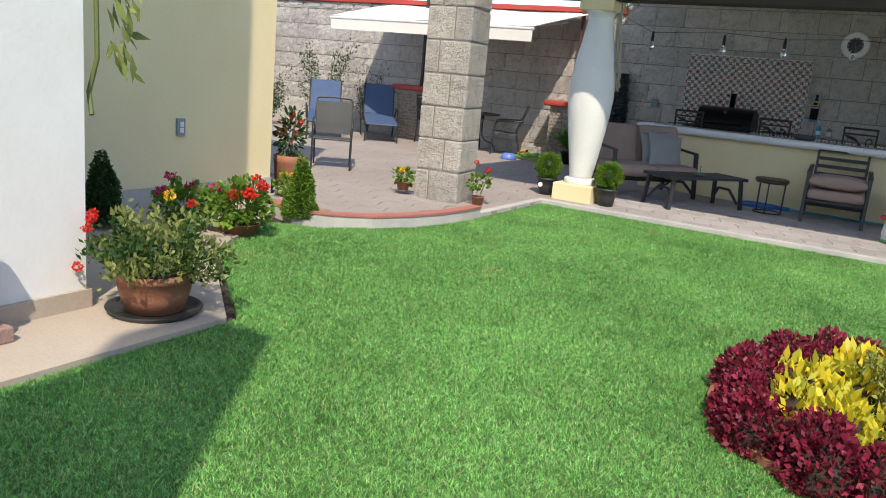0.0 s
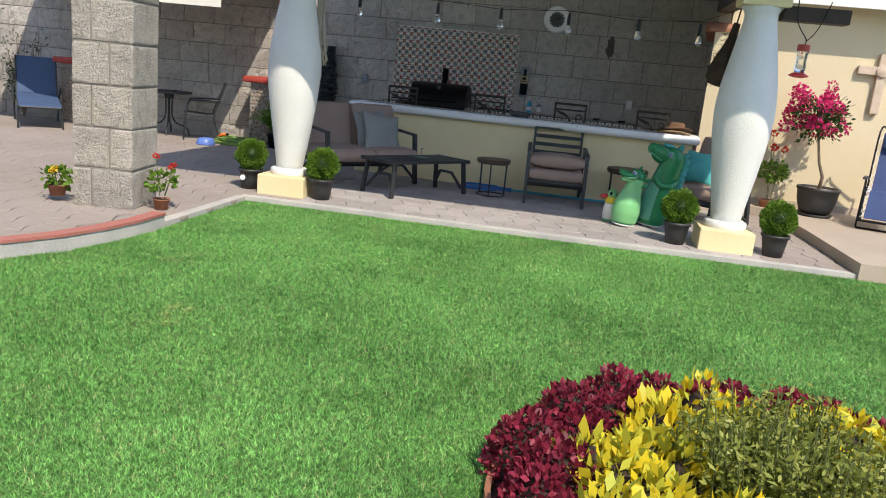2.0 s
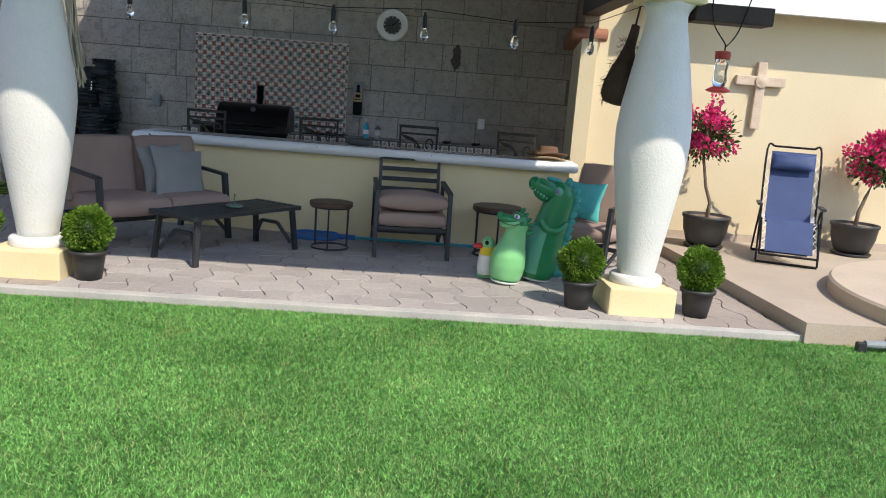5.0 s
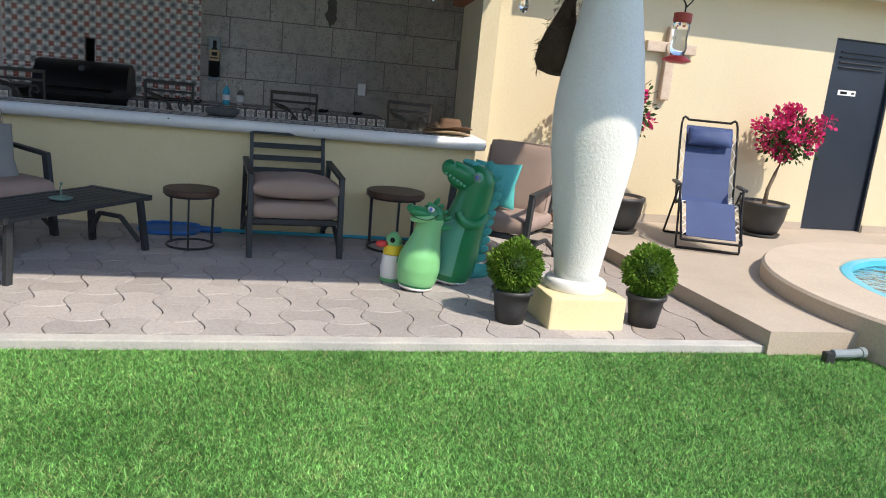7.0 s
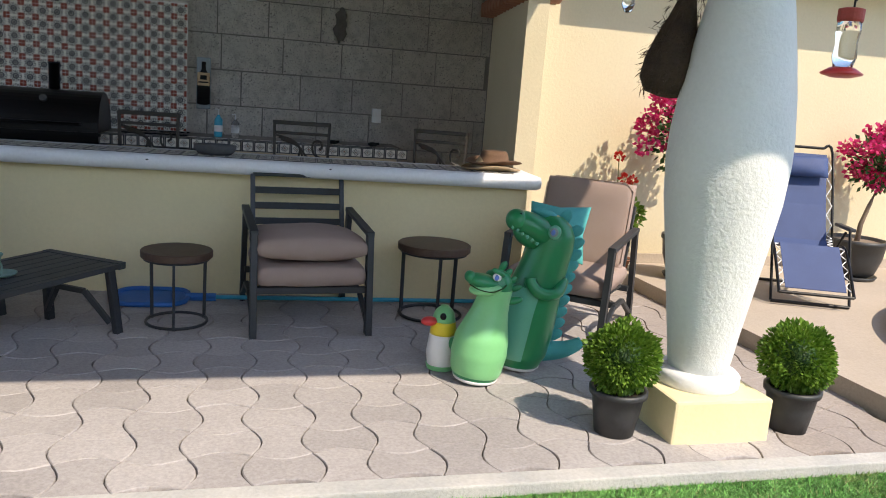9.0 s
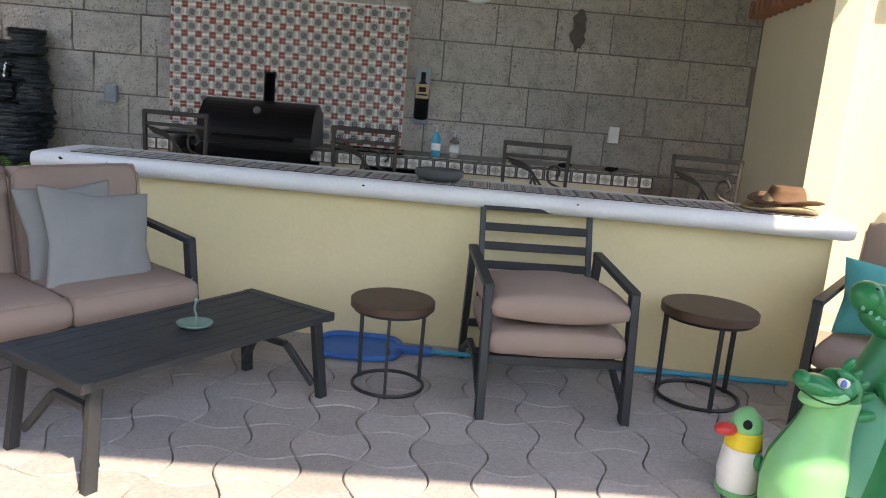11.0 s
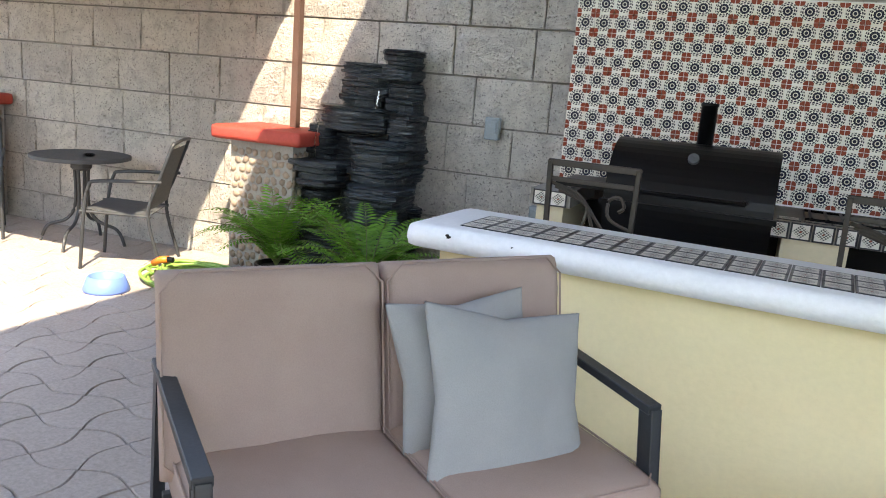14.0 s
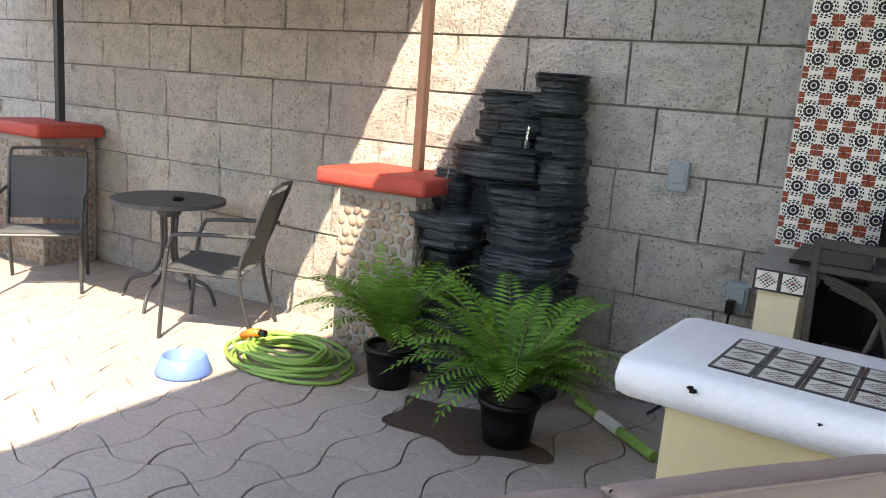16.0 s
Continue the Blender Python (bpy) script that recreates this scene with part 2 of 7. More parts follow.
TILE = 0.1155
M = dict(
    lawn=lawn_material("lawn_soil", False), blade=lawn_material("grass_blade", True), block=block_material(),
    star=star_tile(), frame_tile=frame_tile("border_tile", (0.05, 0.045, 0.05, 1)),
    mortar=surface("mortar", (0.27, 0.255, 0.235, 1), (0.36, 0.335, 0.305, 1), 0.95, 3, 60, 0.004),
    paver=surface("concrete_paver", (0.44, 0.405, 0.395, 1), (0.57, 0.53, 0.515, 1), 0.85, 0.9, 70, 0.0025, vary=0.35, grain=0.4),
    joint=surface("joint_sand", (0.27, 0.25, 0.235, 1), (0.42, 0.40, 0.38, 1), 0.95, 3, 80, 0.004),
    kerb=surface("kerb_concrete", (0.56, 0.54, 0.51, 1), (0.36, 0.37, 0.37, 1), 0.9, 3, 60, 0.004),
    yellow=surface("yellow_render", (0.77, 0.65, 0.39, 1), (0.82, 0.71, 0.45, 1), 0.85, 1.4, 40, 0.0014, grain=0.07),
    cream=surface("cream_render", (0.64, 0.55, 0.375, 1), (0.69, 0.60, 0.42, 1), 0.85, 1.1, 40, 0.002, grain=0.08),
    white=surface("white_render", (0.76, 0.76, 0.74, 1), (0.82, 0.82, 0.81, 1), 0.8, 3, 30, 0.003, grain=0.04),
    rough_white=surface("rough_white_render", (0.74, 0.75, 0.73, 1), (0.80, 0.81, 0.79, 1), 0.8, 4, 48, 0.0048, grain=0.08),
    slab=surface("white_paint", (0.75, 0.76, 0.77, 1), (0.82, 0.82, 0.82, 1), 0.45, 4, 50, 0.002, grain=0.12),
    terrace=surface("terrace_cement", (0.43, 0.36, 0.29, 1), (0.52, 0.44, 0.36, 1), 0.8, 1.4, 60, 0.002, grain=0.2),
    red=surface("red_paint", (0.46, 0.055, 0.035, 1), (0.36, 0.05, 0.04, 1), 0.6, 4, 50, 0.003),
    timber=surface("timber", (0.30, 0.21, 0.14, 1), (0.24, 0.165, 0.11, 1), 0.7, 4, 50, 0.004),
    dark_wood=surface("dark_wood", (0.045, 0.03, 0.022, 1), (0.03, 0.022, 0.018, 1), 0.7, 4, 50, 0.004),
    metal=surface("charcoal_metal", (0.036, 0.04, 0.045, 1), (0.052, 0.057, 0.063, 1), 0.48, 6, 90, 0.0006, metal=0.3),
    iron=surface("wrought_iron", (0.05, 0.043, 0.037, 1), (0.075, 0.062, 0.05, 1), 0.55, 6, 60, 0.001, metal=0.3),
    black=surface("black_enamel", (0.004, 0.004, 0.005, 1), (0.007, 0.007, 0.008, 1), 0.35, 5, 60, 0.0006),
    taupe=surface("taupe_canvas", (0.33, 0.24, 0.205, 1), (0.375, 0.28, 0.24, 1), 0.9, 5, 260, 0.0012, grain=0.15),
    grey_fabric=surface("grey_fabric", (0.27, 0.275, 0.275, 1), (0.33, 0.33, 0.325, 1), 0.9, 5, 260, 0.0012, grain=0.15),
    turq=surface("turquoise_fabric", (0.05, 0.38, 0.38, 1), (0.09, 0.47, 0.45, 1), 0.85, 9, 200, 0.0012),
    walnut=surface("walnut_top", (0.075, 0.042, 0.03, 1), (0.11, 0.065, 0.045, 1), 0.5, 9, 60, 0.001),
    plastic=surface("dark_plastic", (0.03, 0.032, 0.034, 1), (0.045, 0.046, 0.048, 1), 0.5, 6, 50, 0.001),
    soil=surface("soil", (0.035, 0.024, 0.017, 1), (0.06, 0.042, 0.03, 1), 0.95, 9, 60, 0.012),
    clay=surface("terracotta", (0.36, 0.15, 0.085, 1), (0.28, 0.125, 0.08, 1), 0.75, 7, 50, 0.003),
    canvas=surface("awning_canvas", (0.74, 0.71, 0.65, 1), (0.80, 0.77, 0.72, 1), 0.85, 3, 200, 0.001, grain=0.08),
    blue_mesh=surface("blue_sling", (0.05, 0.095, 0.20, 1), (0.06, 0.115, 0.23, 1), 0.75, 4, 300, 0.0008, grain=0.2),
    navy=surface("navy_sling", (0.028, 0.055, 0.16, 1), (0.04, 0.075, 0.20, 1), 0.65, 4, 300, 0.0008, grain=0.2),
    grey_mesh=surface("grey_sling", (0.055, 0.06, 0.065, 1), (0.075, 0.08, 0.085, 1), 0.7, 4, 300, 0.0008, grain=0.3),
    slate=slate_material(),
    bark=surface("bark", (0.16, 0.115, 0.08, 1), (0.24, 0.18, 0.13, 1), 0.9, 12, 60, 0.006),
    bowl_blue=surface("blue_plastic", (0.10, 0.19, 0.55, 1), (0.12, 0.22, 0.60, 1), 0.4, 8, 60, 0.0004, grain=0.05),
    hose=surface("green_hose", (0.16, 0.30, 0.06, 1), (0.24, 0.40, 0.10, 1), 0.45, 20, 60, 0.0004, grain=0.05),
    orange=surface("orange_plastic", (0.75, 0.16, 0.02, 1), (0.7, 0.14, 0.02, 1), 0.4, 8, 60, 0.0004, grain=0.05),
    net_blue=surface("blue_net", (0.02, 0.15, 0.50, 1), (0.03, 0.19, 0.56, 1), 0.5, 8, 300, 0.001, grain=0.2),
    cyan=surface("cyan_pole", (0.02, 0.33, 0.50, 1), (0.03, 0.40, 0.56, 1), 0.4, 8, 60, 0.0004, grain=0.05),
    green_vinyl=surface("green_vinyl", (0.01, 0.22, 0.085, 1), (0.012, 0.26, 0.10, 1), 0.28, 8, 60, 0.0003, grain=0.04),
    lime_vinyl=surface("light_green_vinyl", (0.20, 0.55, 0.24, 1), (0.23, 0.6, 0.27, 1), 0.28, 8, 60, 0.0003, grain=0.04),
    teal_vinyl=surface("teal_vinyl", (0.11, 0.42, 0.29, 1), (0.13, 0.46, 0.32, 1), 0.28, 8, 60, 0.0003, grain=0.04),
    white_vinyl=surface("white_vinyl", (0.8, 0.8, 0.78, 1), (0.75, 0.75, 0.73, 1), 0.3, 8, 60, 0.0003, grain=0.04),
    yellow_vinyl=surface("yellow_vinyl", (0.8, 0.62, 0.05, 1), (0.75, 0.57, 0.05, 1), 0.3, 8, 60, 0.0003, grain=0.04),
    red_vinyl=surface("red_vinyl", (0.65, 0.05, 0.05, 1), (0.6, 0.045, 0.05, 1), 0.3, 8, 60, 0.0003, grain=0.04),
    straw=surface("straw", (0.45, 0.32, 0.19, 1), (0.55, 0.41, 0.26, 1), 0.85, 20, 120, 0.002),
    brown=surface("brown_felt", (0.13, 0.07, 0.04, 1), (0.17, 0.095, 0.055, 1), 0.9, 20, 120, 0.001),
    patina=surface("green_patina", (0.14, 0.25, 0.21, 1), (0.2, 0.32, 0.27, 1), 0.5, 20, 60, 0.001),
    stone_grey=surface("volcanic_stone", (0.07, 0.072, 0.075, 1), (0.11, 0.112, 0.115, 1), 0.9, 14, 80, 0.004),
    grey_plastic=surface("grey_plastic", (0.22, 0.27, 0.30, 1), (0.26, 0.31, 0.34, 1), 0.4, 14, 80, 0.0004),
    coping=surface("pool_coping", (0.52, 0.43, 0.34, 1), (0.6, 0.5, 0.4, 1), 0.75, 3, 60, 0.002),
    pool=surface("pool_paint", (0.08, 0.50, 0.66, 1), (0.1, 0.56, 0.7, 1), 0.3, 3, 60, 0.0005, grain=0.05),
    door=surface("navy_steel_door", (0.016, 0.024, 0.038, 1), (0.022, 0.03, 0.046, 1), 0.4, 3, 60, 0.0005),
    wicker=surface("woven_twigs", (0.055, 0.032, 0.02, 1), (0.1, 0.06, 0.035, 1), 0.9, 14, 90, 0.02),
    rope=surface("cotton_rope", (0.42, 0.37, 0.29, 1), (0.5, 0.45, 0.36, 1), 0.9, 14, 90, 0.002),
    pebble=surface("pebble", (0.30, 0.225, 0.17, 1), (0.42, 0.33, 0.26, 1), 0.8, 9, 60, 0.002, vary=0.6),
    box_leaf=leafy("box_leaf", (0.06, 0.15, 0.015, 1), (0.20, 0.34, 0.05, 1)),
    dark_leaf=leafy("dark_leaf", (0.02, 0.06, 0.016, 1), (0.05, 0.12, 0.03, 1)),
    fern_leaf=leafy("fern_leaf", (0.07, 0.20, 0.02, 1), (0.15, 0.34, 0.045, 1)),
    bed_red=leafy("burgundy_leaf", (0.10, 0.010, 0.022, 1), (0.36, 0.035, 0.075, 1)),
    bed_yellow=leafy("yellow_leaf", (0.80, 0.60, 0.03, 1), (0.48, 0.52, 0.07, 1)),
    bed_green=leafy("sprig_leaf", (0.15, 0.19, 0.03, 1), (0.36, 0.39, 0.10, 1)),
    olive_leaf=leafy("olive_leaf", (0.13, 0.18, 0.05, 1), (0.30, 0.35, 0.11, 1)),
    magenta=leafy("magenta_bract", (0.55, 0.015, 0.12, 1), (0.72, 0.05, 0.22, 1)),
    scarlet=leafy("scarlet_petal", (0.62, 0.02, 0.02, 1), (0.75, 0.06, 0.04, 1)),
    gold_petal=leafy("gold_petal", (0.75, 0.45, 0.03, 1), (0.8, 0.55, 0.05, 1)),
    stem=surface("green_stem", (0.12, 0.15, 0.05, 1), (0.16, 0.19, 0.06, 1), 0.7, 9, 60, 0.001),
)
M["black"].node_tree.nodes["Principled BSDF"].inputs["Specular IOR Level"].default_value = 0.25
t = Tree("clear_glass", 0.05)
t.bsdf.inputs["Transmission Weight"].default_value = 1.0
M["glass"] = t.colour((0.95, 0.97, 0.97, 1))
t = Tree("pool_water", 0.03)
t.bsdf.inputs["Transmission Weight"].default_value = 1.0
t.bsdf.inputs["IOR"].default_value = 1.33
t.bump(t.noise(7.0, 2), 0.02)
M["water"] = t.colour((0.85, 0.97, 1.0, 1))


# ---- mesh helpers ----
def mesh_of(name, bm, material, smooth=False):
    bmesh.ops.recalc_face_normals(bm, faces=bm.faces)
    me = bpy.data.meshes.new(name)
    bm.to_mesh(me)
    bm.free()
    if smooth:
        for p in me.polygons:
            p.use_smooth = True
    for mt in (material if isinstance(material, (list, tuple)) else [material]):
        me.materials.append(mt)
    return me


def part(name, bm, material, parent=None, label="", smooth=False):
    ob = new(name, mesh_of(name, bm, material, smooth))
    ob.parent = parent
    if label:
        ob["label"] = label
    return ob


def thing(name, label, category, m=None, group="", kind=""):
    ob = tagged(new(name), label, category, group, kind)
    if m is not None:
        ob.matrix_basis = m
    return ob


def setting(name, bm, material, label="", smooth=False):
    return tagged(part(name, bm, material, None, label, smooth), kind="structure")


def box(bm, x0, x1, y0, y1, z0, z1, bevel=0.0):
    made = bmesh.ops.create_cube(bm, size=1.0)["verts"]
    for v in made:
        v.co = Vector(((x0 + x1) / 2 + v.co.x * (x1 - x0), (y0 + y1) / 2 + v.co.y * (y1 - y0), (z0 + z1) / 2 + v.co.z * (z1 - z0)))
    if bevel:
        edges = list({e for v in made for e in v.link_edges})
        bmesh.ops.bevel(bm, geom=edges, offset=bevel, segments=2, affect="EDGES", profile=0.6)
    return bm


def boxes(*specs, bevel=0.0):
    bm = bmesh.new()
    for s in specs:
        box(bm, *s, bevel=bevel)
    return bm


def beam(bm, a, b, w=0.03, h=0.03, up=(0, 0, 1), bevel=0.003):
    """A rectangular bar from a to b, w wide, h high."""
    a, b = Vector(a), Vector(b)
    d = (b - a)
    ln = d.length
    d.normalize()
    up = Vector(up)
    if abs(d.dot(up)) > 0.98:
        up = Vector((0, 1, 0))
    s = d.cross(up).normalized()
    u = s.cross(d)
    m = Matrix((s, d, u)).transposed().to_4x4()
    m.translation = (a + b) / 2
    made = bmesh.ops.create_cube(bm, size=1.0)["verts"]
    for v in made:
        v.co = m @ Vector((v.co.x * w, v.co.y * ln, v.co.z * h))
    if bevel:
        bmesh.ops.bevel(bm, geom=list({e for v in made for e in v.link_edges}), offset=bevel, segments=1, affect="EDGES")
    return bm


def tube(bm, pts, r, n=8, closed=False, taper=None):
    """A round tube along points."""
    pts = [Vector(p) for p in pts]
    rings = []
    k = len(pts)
    for i, p in enumerate(pts):
        a, b = (pts[i - 1], pts[(i + 1) % k]) if closed else (pts[max(i - 1, 0)], pts[min(i + 1, k - 1)])
        d = (b - a).normalized()
        s = d.cross(Vector((0.1, 0.2, 1)) if abs(d.z) < 0.95 else Vector((1, 0.1, 0))).normalized()
        u = s.cross(d)
        rr = r if taper is None else r + (taper - r) * i / (k - 1)
        rings.append([bm.verts.new(p + (s * math.cos(q) + u * math.sin(q)) * rr) for q in (2 * math.pi * j / n for j in range(n))])
    for i in range(k if closed else k - 1):
        A, B = rings[i], rings[(i + 1) % k]
        for j in range(n):
            bm.faces.new((A[j], A[(j + 1) % n], B[(j + 1) % n], B[j]))
    if not closed:
        bm.faces.new(rings[0][::-1]), bm.faces.new(rings[-1])
    return bm


def lathe(bm, profile, n=32, cx=0.0, cy=0.0, wob=0.0):
    """A turned solid from (radius, height) pairs."""
    rings = []
    for r, z in profile:
        rings.append([bm.verts.new((cx + (r + wob * noise.noise((math.cos(q) * 2, math.sin(q) * 2, z * 4))) * math.cos(q), cy + (r + wob * noise.noise((math.cos(q) * 2, math.sin(q) * 2, z * 4 + 9))) * math.sin(q), z)) for q in (2 * math.pi * j / n for j in range(n))])
    for A, B in zip(rings, rings[1:]):
        for j in range(n):
            bm.faces.new((A[j], A[(j + 1) % n], B[(j + 1) % n], B[j]))
    bm.faces.new(rings[0][::-1]), bm.faces.new(rings[-1])
    return bm


def prism(bm, outline, z0, z1):
    """A flat-topped solid over an outline."""
    lo = [bm.verts.new((x, y, z0)) for x, y in outline]
    hi = [bm.verts.new((x, y, z1)) for x, y in outline]
    k = len(outline)
    for i in range(k):
        bm.faces.new((lo[i], lo[(i + 1) % k], hi[(i + 1) % k], hi[i]))
    bm.faces.new(lo[::-1]), bm.faces.new(hi)
    return bm


def cushion(bm, w, d, h, m=None, square=5.0, puff=0.25, sag=0.0, n=14):
    """A stuffed cushion, fullest in its middle."""
    def half(s):
        grid = []
        for i in range(n + 1):
            row = []
            for j in range(n + 1):
                u, v = -1 + 2 * i / n, -1 + 2 * j / n
                u, v = math.sin(u * math.pi / 2), math.sin(v * math.pi / 2)
                e = max(0.0, (1 - abs(u) ** square) * (1 - abs(v) ** square)) ** (0.15 if square > 5.5 else 0.5)
                z = s * h / 2 * (e * (1 - puff) + puff * e * (1 - 0.5 * (u * u + v * v)))
                z += 0.012 * e * noise.noise((u * 2.3 + w, v * 2.3, s))
                row.append((u * w / 2, v * d / 2, z - sag * (1 - u * u)))
            grid.append(row)
        return grid
    for s in (1, -1):
        g = half(s)
        vs = [[bm.verts.new(m @ Vector(c) if m is not None else c) for c in row] for row in g]
        for i in range(n):
            for j in range(n):
                bm.faces.new((vs[i][j], vs[i + 1][j], vs[i + 1][j + 1], vs[i][j + 1]))
    bmesh.ops.remove_doubles(bm, verts=bm.verts, dist=0.0005)
    return bm


def mesh_from(name, verts, faces_n, material):
    """A mesh of loose equal polygons with faces_n corners each, from an array of corners."""
    me = bpy.data.meshes.new(name)
    k = len(verts)
    me.vertices.add(k)
    me.vertices.foreach_set("co", np.asarray(verts, dtype=np.float32).ravel())
    me.loops.add(k)
    me.loops.foreach_set("vertex_index", np.arange(k, dtype=np.int32))
    me.polygons.add(k // faces_n)
    me.polygons.foreach_set("loop_start", np.arange(0, k, faces_n, dtype=np.int32))
    me.update(calc_edges=True)
    me.materials.append(material)
    return me


def leaves(name, at, out, size, material, parent=None, narrow=0.45, spread=0.8, seed=1, label=""):
    """Leaves as pointed blades at points, each turned roughly outwards."""
    rg = np.random.default_rng(seed)
    at, out = np.asarray(at, float), np.asarray(out, float)
    k = len(at)
    d = out + rg.normal(0, spread, (k, 3))
    d /= np.linalg.norm(d, axis=1, keepdims=True) + 1e-9
    s = np.cross(d, rg.normal(0, 1, (k, 3)))
    s /= np.linalg.norm(s, axis=1, keepdims=True) + 1e-9
    nrm = np.cross(d, s)
    ln = size * rg.uniform(0.6, 1.25, (k, 1))
    a = at
    b = at + d * ln * 0.5 + s * ln * narrow * 0.5 + nrm * ln * 0.08
    c = at + d * ln
    e = at + d * ln * 0.5 - s * ln * narrow * 0.5 + nrm * ln * 0.08
    v = np.stack([a, b, c, e], axis=1).reshape(-1, 3)
    ob = new(name, mesh_from(name, v, 4, material))
    ob.parent = parent
    if label:
        ob["label"] = label
    return ob


def ball_points(k, r, centre=(0, 0, 0), squash=(1, 1, 1), fill=0.25, seed=1, lump=0.12):
    rg = np.random.default_rng(seed)
    d = rg.normal(0, 1, (k, 3))
    d /= np.linalg.norm(d, axis=1, keepdims=True)
    rad = r * (1 - fill * rg.random((k, 1)) ** 2)
    rad *= 1 + lump * np.array([[noise.noise(Vector(q) * 2.2 + Vector((seed, 0, 0)))] for q in d])
    return np.asarray(centre) + d * rad * np.asarray(squash), d


# ---- large structure ----
PATIO = 0.05
EDGE = 8.93

setting("ground", boxes((-400, 400, -400, 400, -0.4, -0.02)), M["soil"], "dark soil under the garden")
LAWN = [(-3.15, -8.0), (9.0, -8.0), (9.0, 8.93), (-3.9, 8.93), (-3.86, 7.1), (-4.0, 6.2), (-4.5, 5.45), (-5.0, 5.2), (-4.4, 4.1), (-3.15, 3.1)]
setting("lawn", prism(bmesh.new(), LAWN, -0.05, 0.0), M["lawn"], "green garden lawn mown short")


def inside(x, y, poly):
    c = np.zeros(len(x), bool)
    for (x0, y0), (x1, y1) in zip(poly, poly[1:] + poly[:1]):
        hit = ((y0 > y) != (y1 > y)) & (x < (x1 - x0) * (y - y0) / (y1 - y0 + 1e-12) + x0)
        c ^= hit
    return c


BED_C, BED_A, BED_B = (0.36, 4.0), 1.03, 0.88


def grass(k, x0, x1, y0, y1, seed):
    rg = np.random.default_rng(seed)
    x, y = rg.uniform(x0, x1, k), rg.uniform(y0, y1, k)
    keep = inside(x, y, LAWN) & (((x - BED_C[0]) / BED_A) ** 2 + ((y - BED_C[1]) / BED_B) ** 2 > 1.0)
    x, y = x[keep], y[keep]
    n = len(x)
    ang = rg.uniform(0, 2 * np.pi, n)
    h = rg.uniform(0.012, 0.028, n)
    w = rg.uniform(0.0013, 0.003, n)
    lean = rg.normal(0, 0.016, (n, 2))
    base = np.stack([x, y, np.full(n, -0.004)], 1)
    side = np.stack([np.cos(ang) * w, np.sin(ang) * w, np.zeros(n)], 1)
    tip = base + np.stack([lean[:, 0], lean[:, 1], h], 1)
    return np.stack([base - side, base + side, tip], 1).reshape(-1, 3)


blades = np.concatenate([grass(900000, -5.0, 2.6, 1.0, 5.0, 3), grass(820000, -5.0, 4.2, 5.0, 8.96, 4), grass(90000, 2.6, 7.0, 2.0, 8.93, 5), grass(60000, -3.2, 2.0, -1.0, 1.0, 6)])
tagged(new("grass", mesh_from("grass", blades, 3, M["blade"])), "short green grass blades of the lawn", "grass", kind="stuff")

# base under the paving, and its kerbs
setting("patio_base", boxes((-14.0, -3.9, 6.95, 14.2, -0.3, PATIO - 0.022), (-3.9, 2.1, EDGE, 14.2, -0.3, PATIO - 0.022)), M["joint"], "sandy bed of the paved patio")
setting("kerb_front", boxes((-3.95, 2.2, EDGE - 0.03, EDGE + 0.07, -0.1, PATIO + 0.004), bevel=0.008), M["kerb"], "concrete kerb along the patio")
setting("kerb_side", boxes((-3.98, -3.88, 7.1, EDGE - 0.035, -0.1, PATIO + 0.002), bevel=0.008), M["kerb"], "concrete kerb beside the lawn")

# raised terrace and round pool on the far side
setting("terrace_right", prism(bmesh.new(), [(2.12, 8.87), (9.0, 8.87), (9.0, 12.6), (1.17, 12.6), (1.17, 12.42), (2.02, 12.1), (2.08, 10.5)], -0.1, 0.16), M["terrace"], "smooth beige cement terrace beside the pool")
PC = (4.75, 9.25)


def ring(bm, cx, cy, r0, r1, z0, z1, n=64):
    v = []
    for i in range(n):
        q = 2 * math.pi * i / n
        c, s = math.cos(q), math.sin(q)
        v.append([bm.verts.new((cx + r * c, cy + r * s, z)) for r, z in ((r0, z0), (r1, z0), (r1, z1 - 0.02), (r1 - 0.02, z1), (r0, z1))])
    for i in range(n):
        a, b = v[i], v[(i + 1) % n]
        for j in range(5):
            bm.faces.new((a[j], b[j], b[(j + 1) % 5], a[(j + 1) % 5]))
    return bm


pool = thing("round_pool", "round raised pool with a beige cement rim", "pool", pose(PC[0], PC[1], 0))
part("rim", ring(bmesh.new(), 0, 0, 1.4, 2.0, 0.0, 0.29, 96), M["coping"], pool)
part("liner", ring(bmesh.new(), 0, 0, 1.3, 1.398, 0.0, 0.284, 96), M["pool"], pool, "bright blue painted pool wall")
part("floor_disc", prism(bmesh.new(), [(1.3 * math.cos(i * math.pi / 24), 1.3 * math.sin(i * math.pi / 24)) for i in range(48)], 0.162, 0.17), M["pool"], pool)
part("water", prism(bmesh.new(), [(1.298 * math.cos(i * math.pi / 24), 1.298 * math.sin(i * math.pi / 24)) for i in range(48)], 0.175, 0.235), M["water"], pool, "clear blue pool water")
pipe = thing("pool_pipe", "short grey drain pipe at the pool step", "pipe", pose(2.62, 8.74, 0.06))
part("pipe_body", tube(bmesh.new(), [(-0.12, 0, 0), (0.0, 0, 0), (0.1, 0.02, 0.0)], 0.03, 12), M["grey_plastic"], pipe)
part("cap", tube(bmesh.new(), [(0.1, 0.02, 0), (0.14, 0.03, 0)], 0.036, 12), M["grey_plastic"], pipe)
part("valve", boxes((-0.18, -0.11, -0.025, 0.025, -0.06, 0.015), bevel=0.008), M["metal"], pipe)

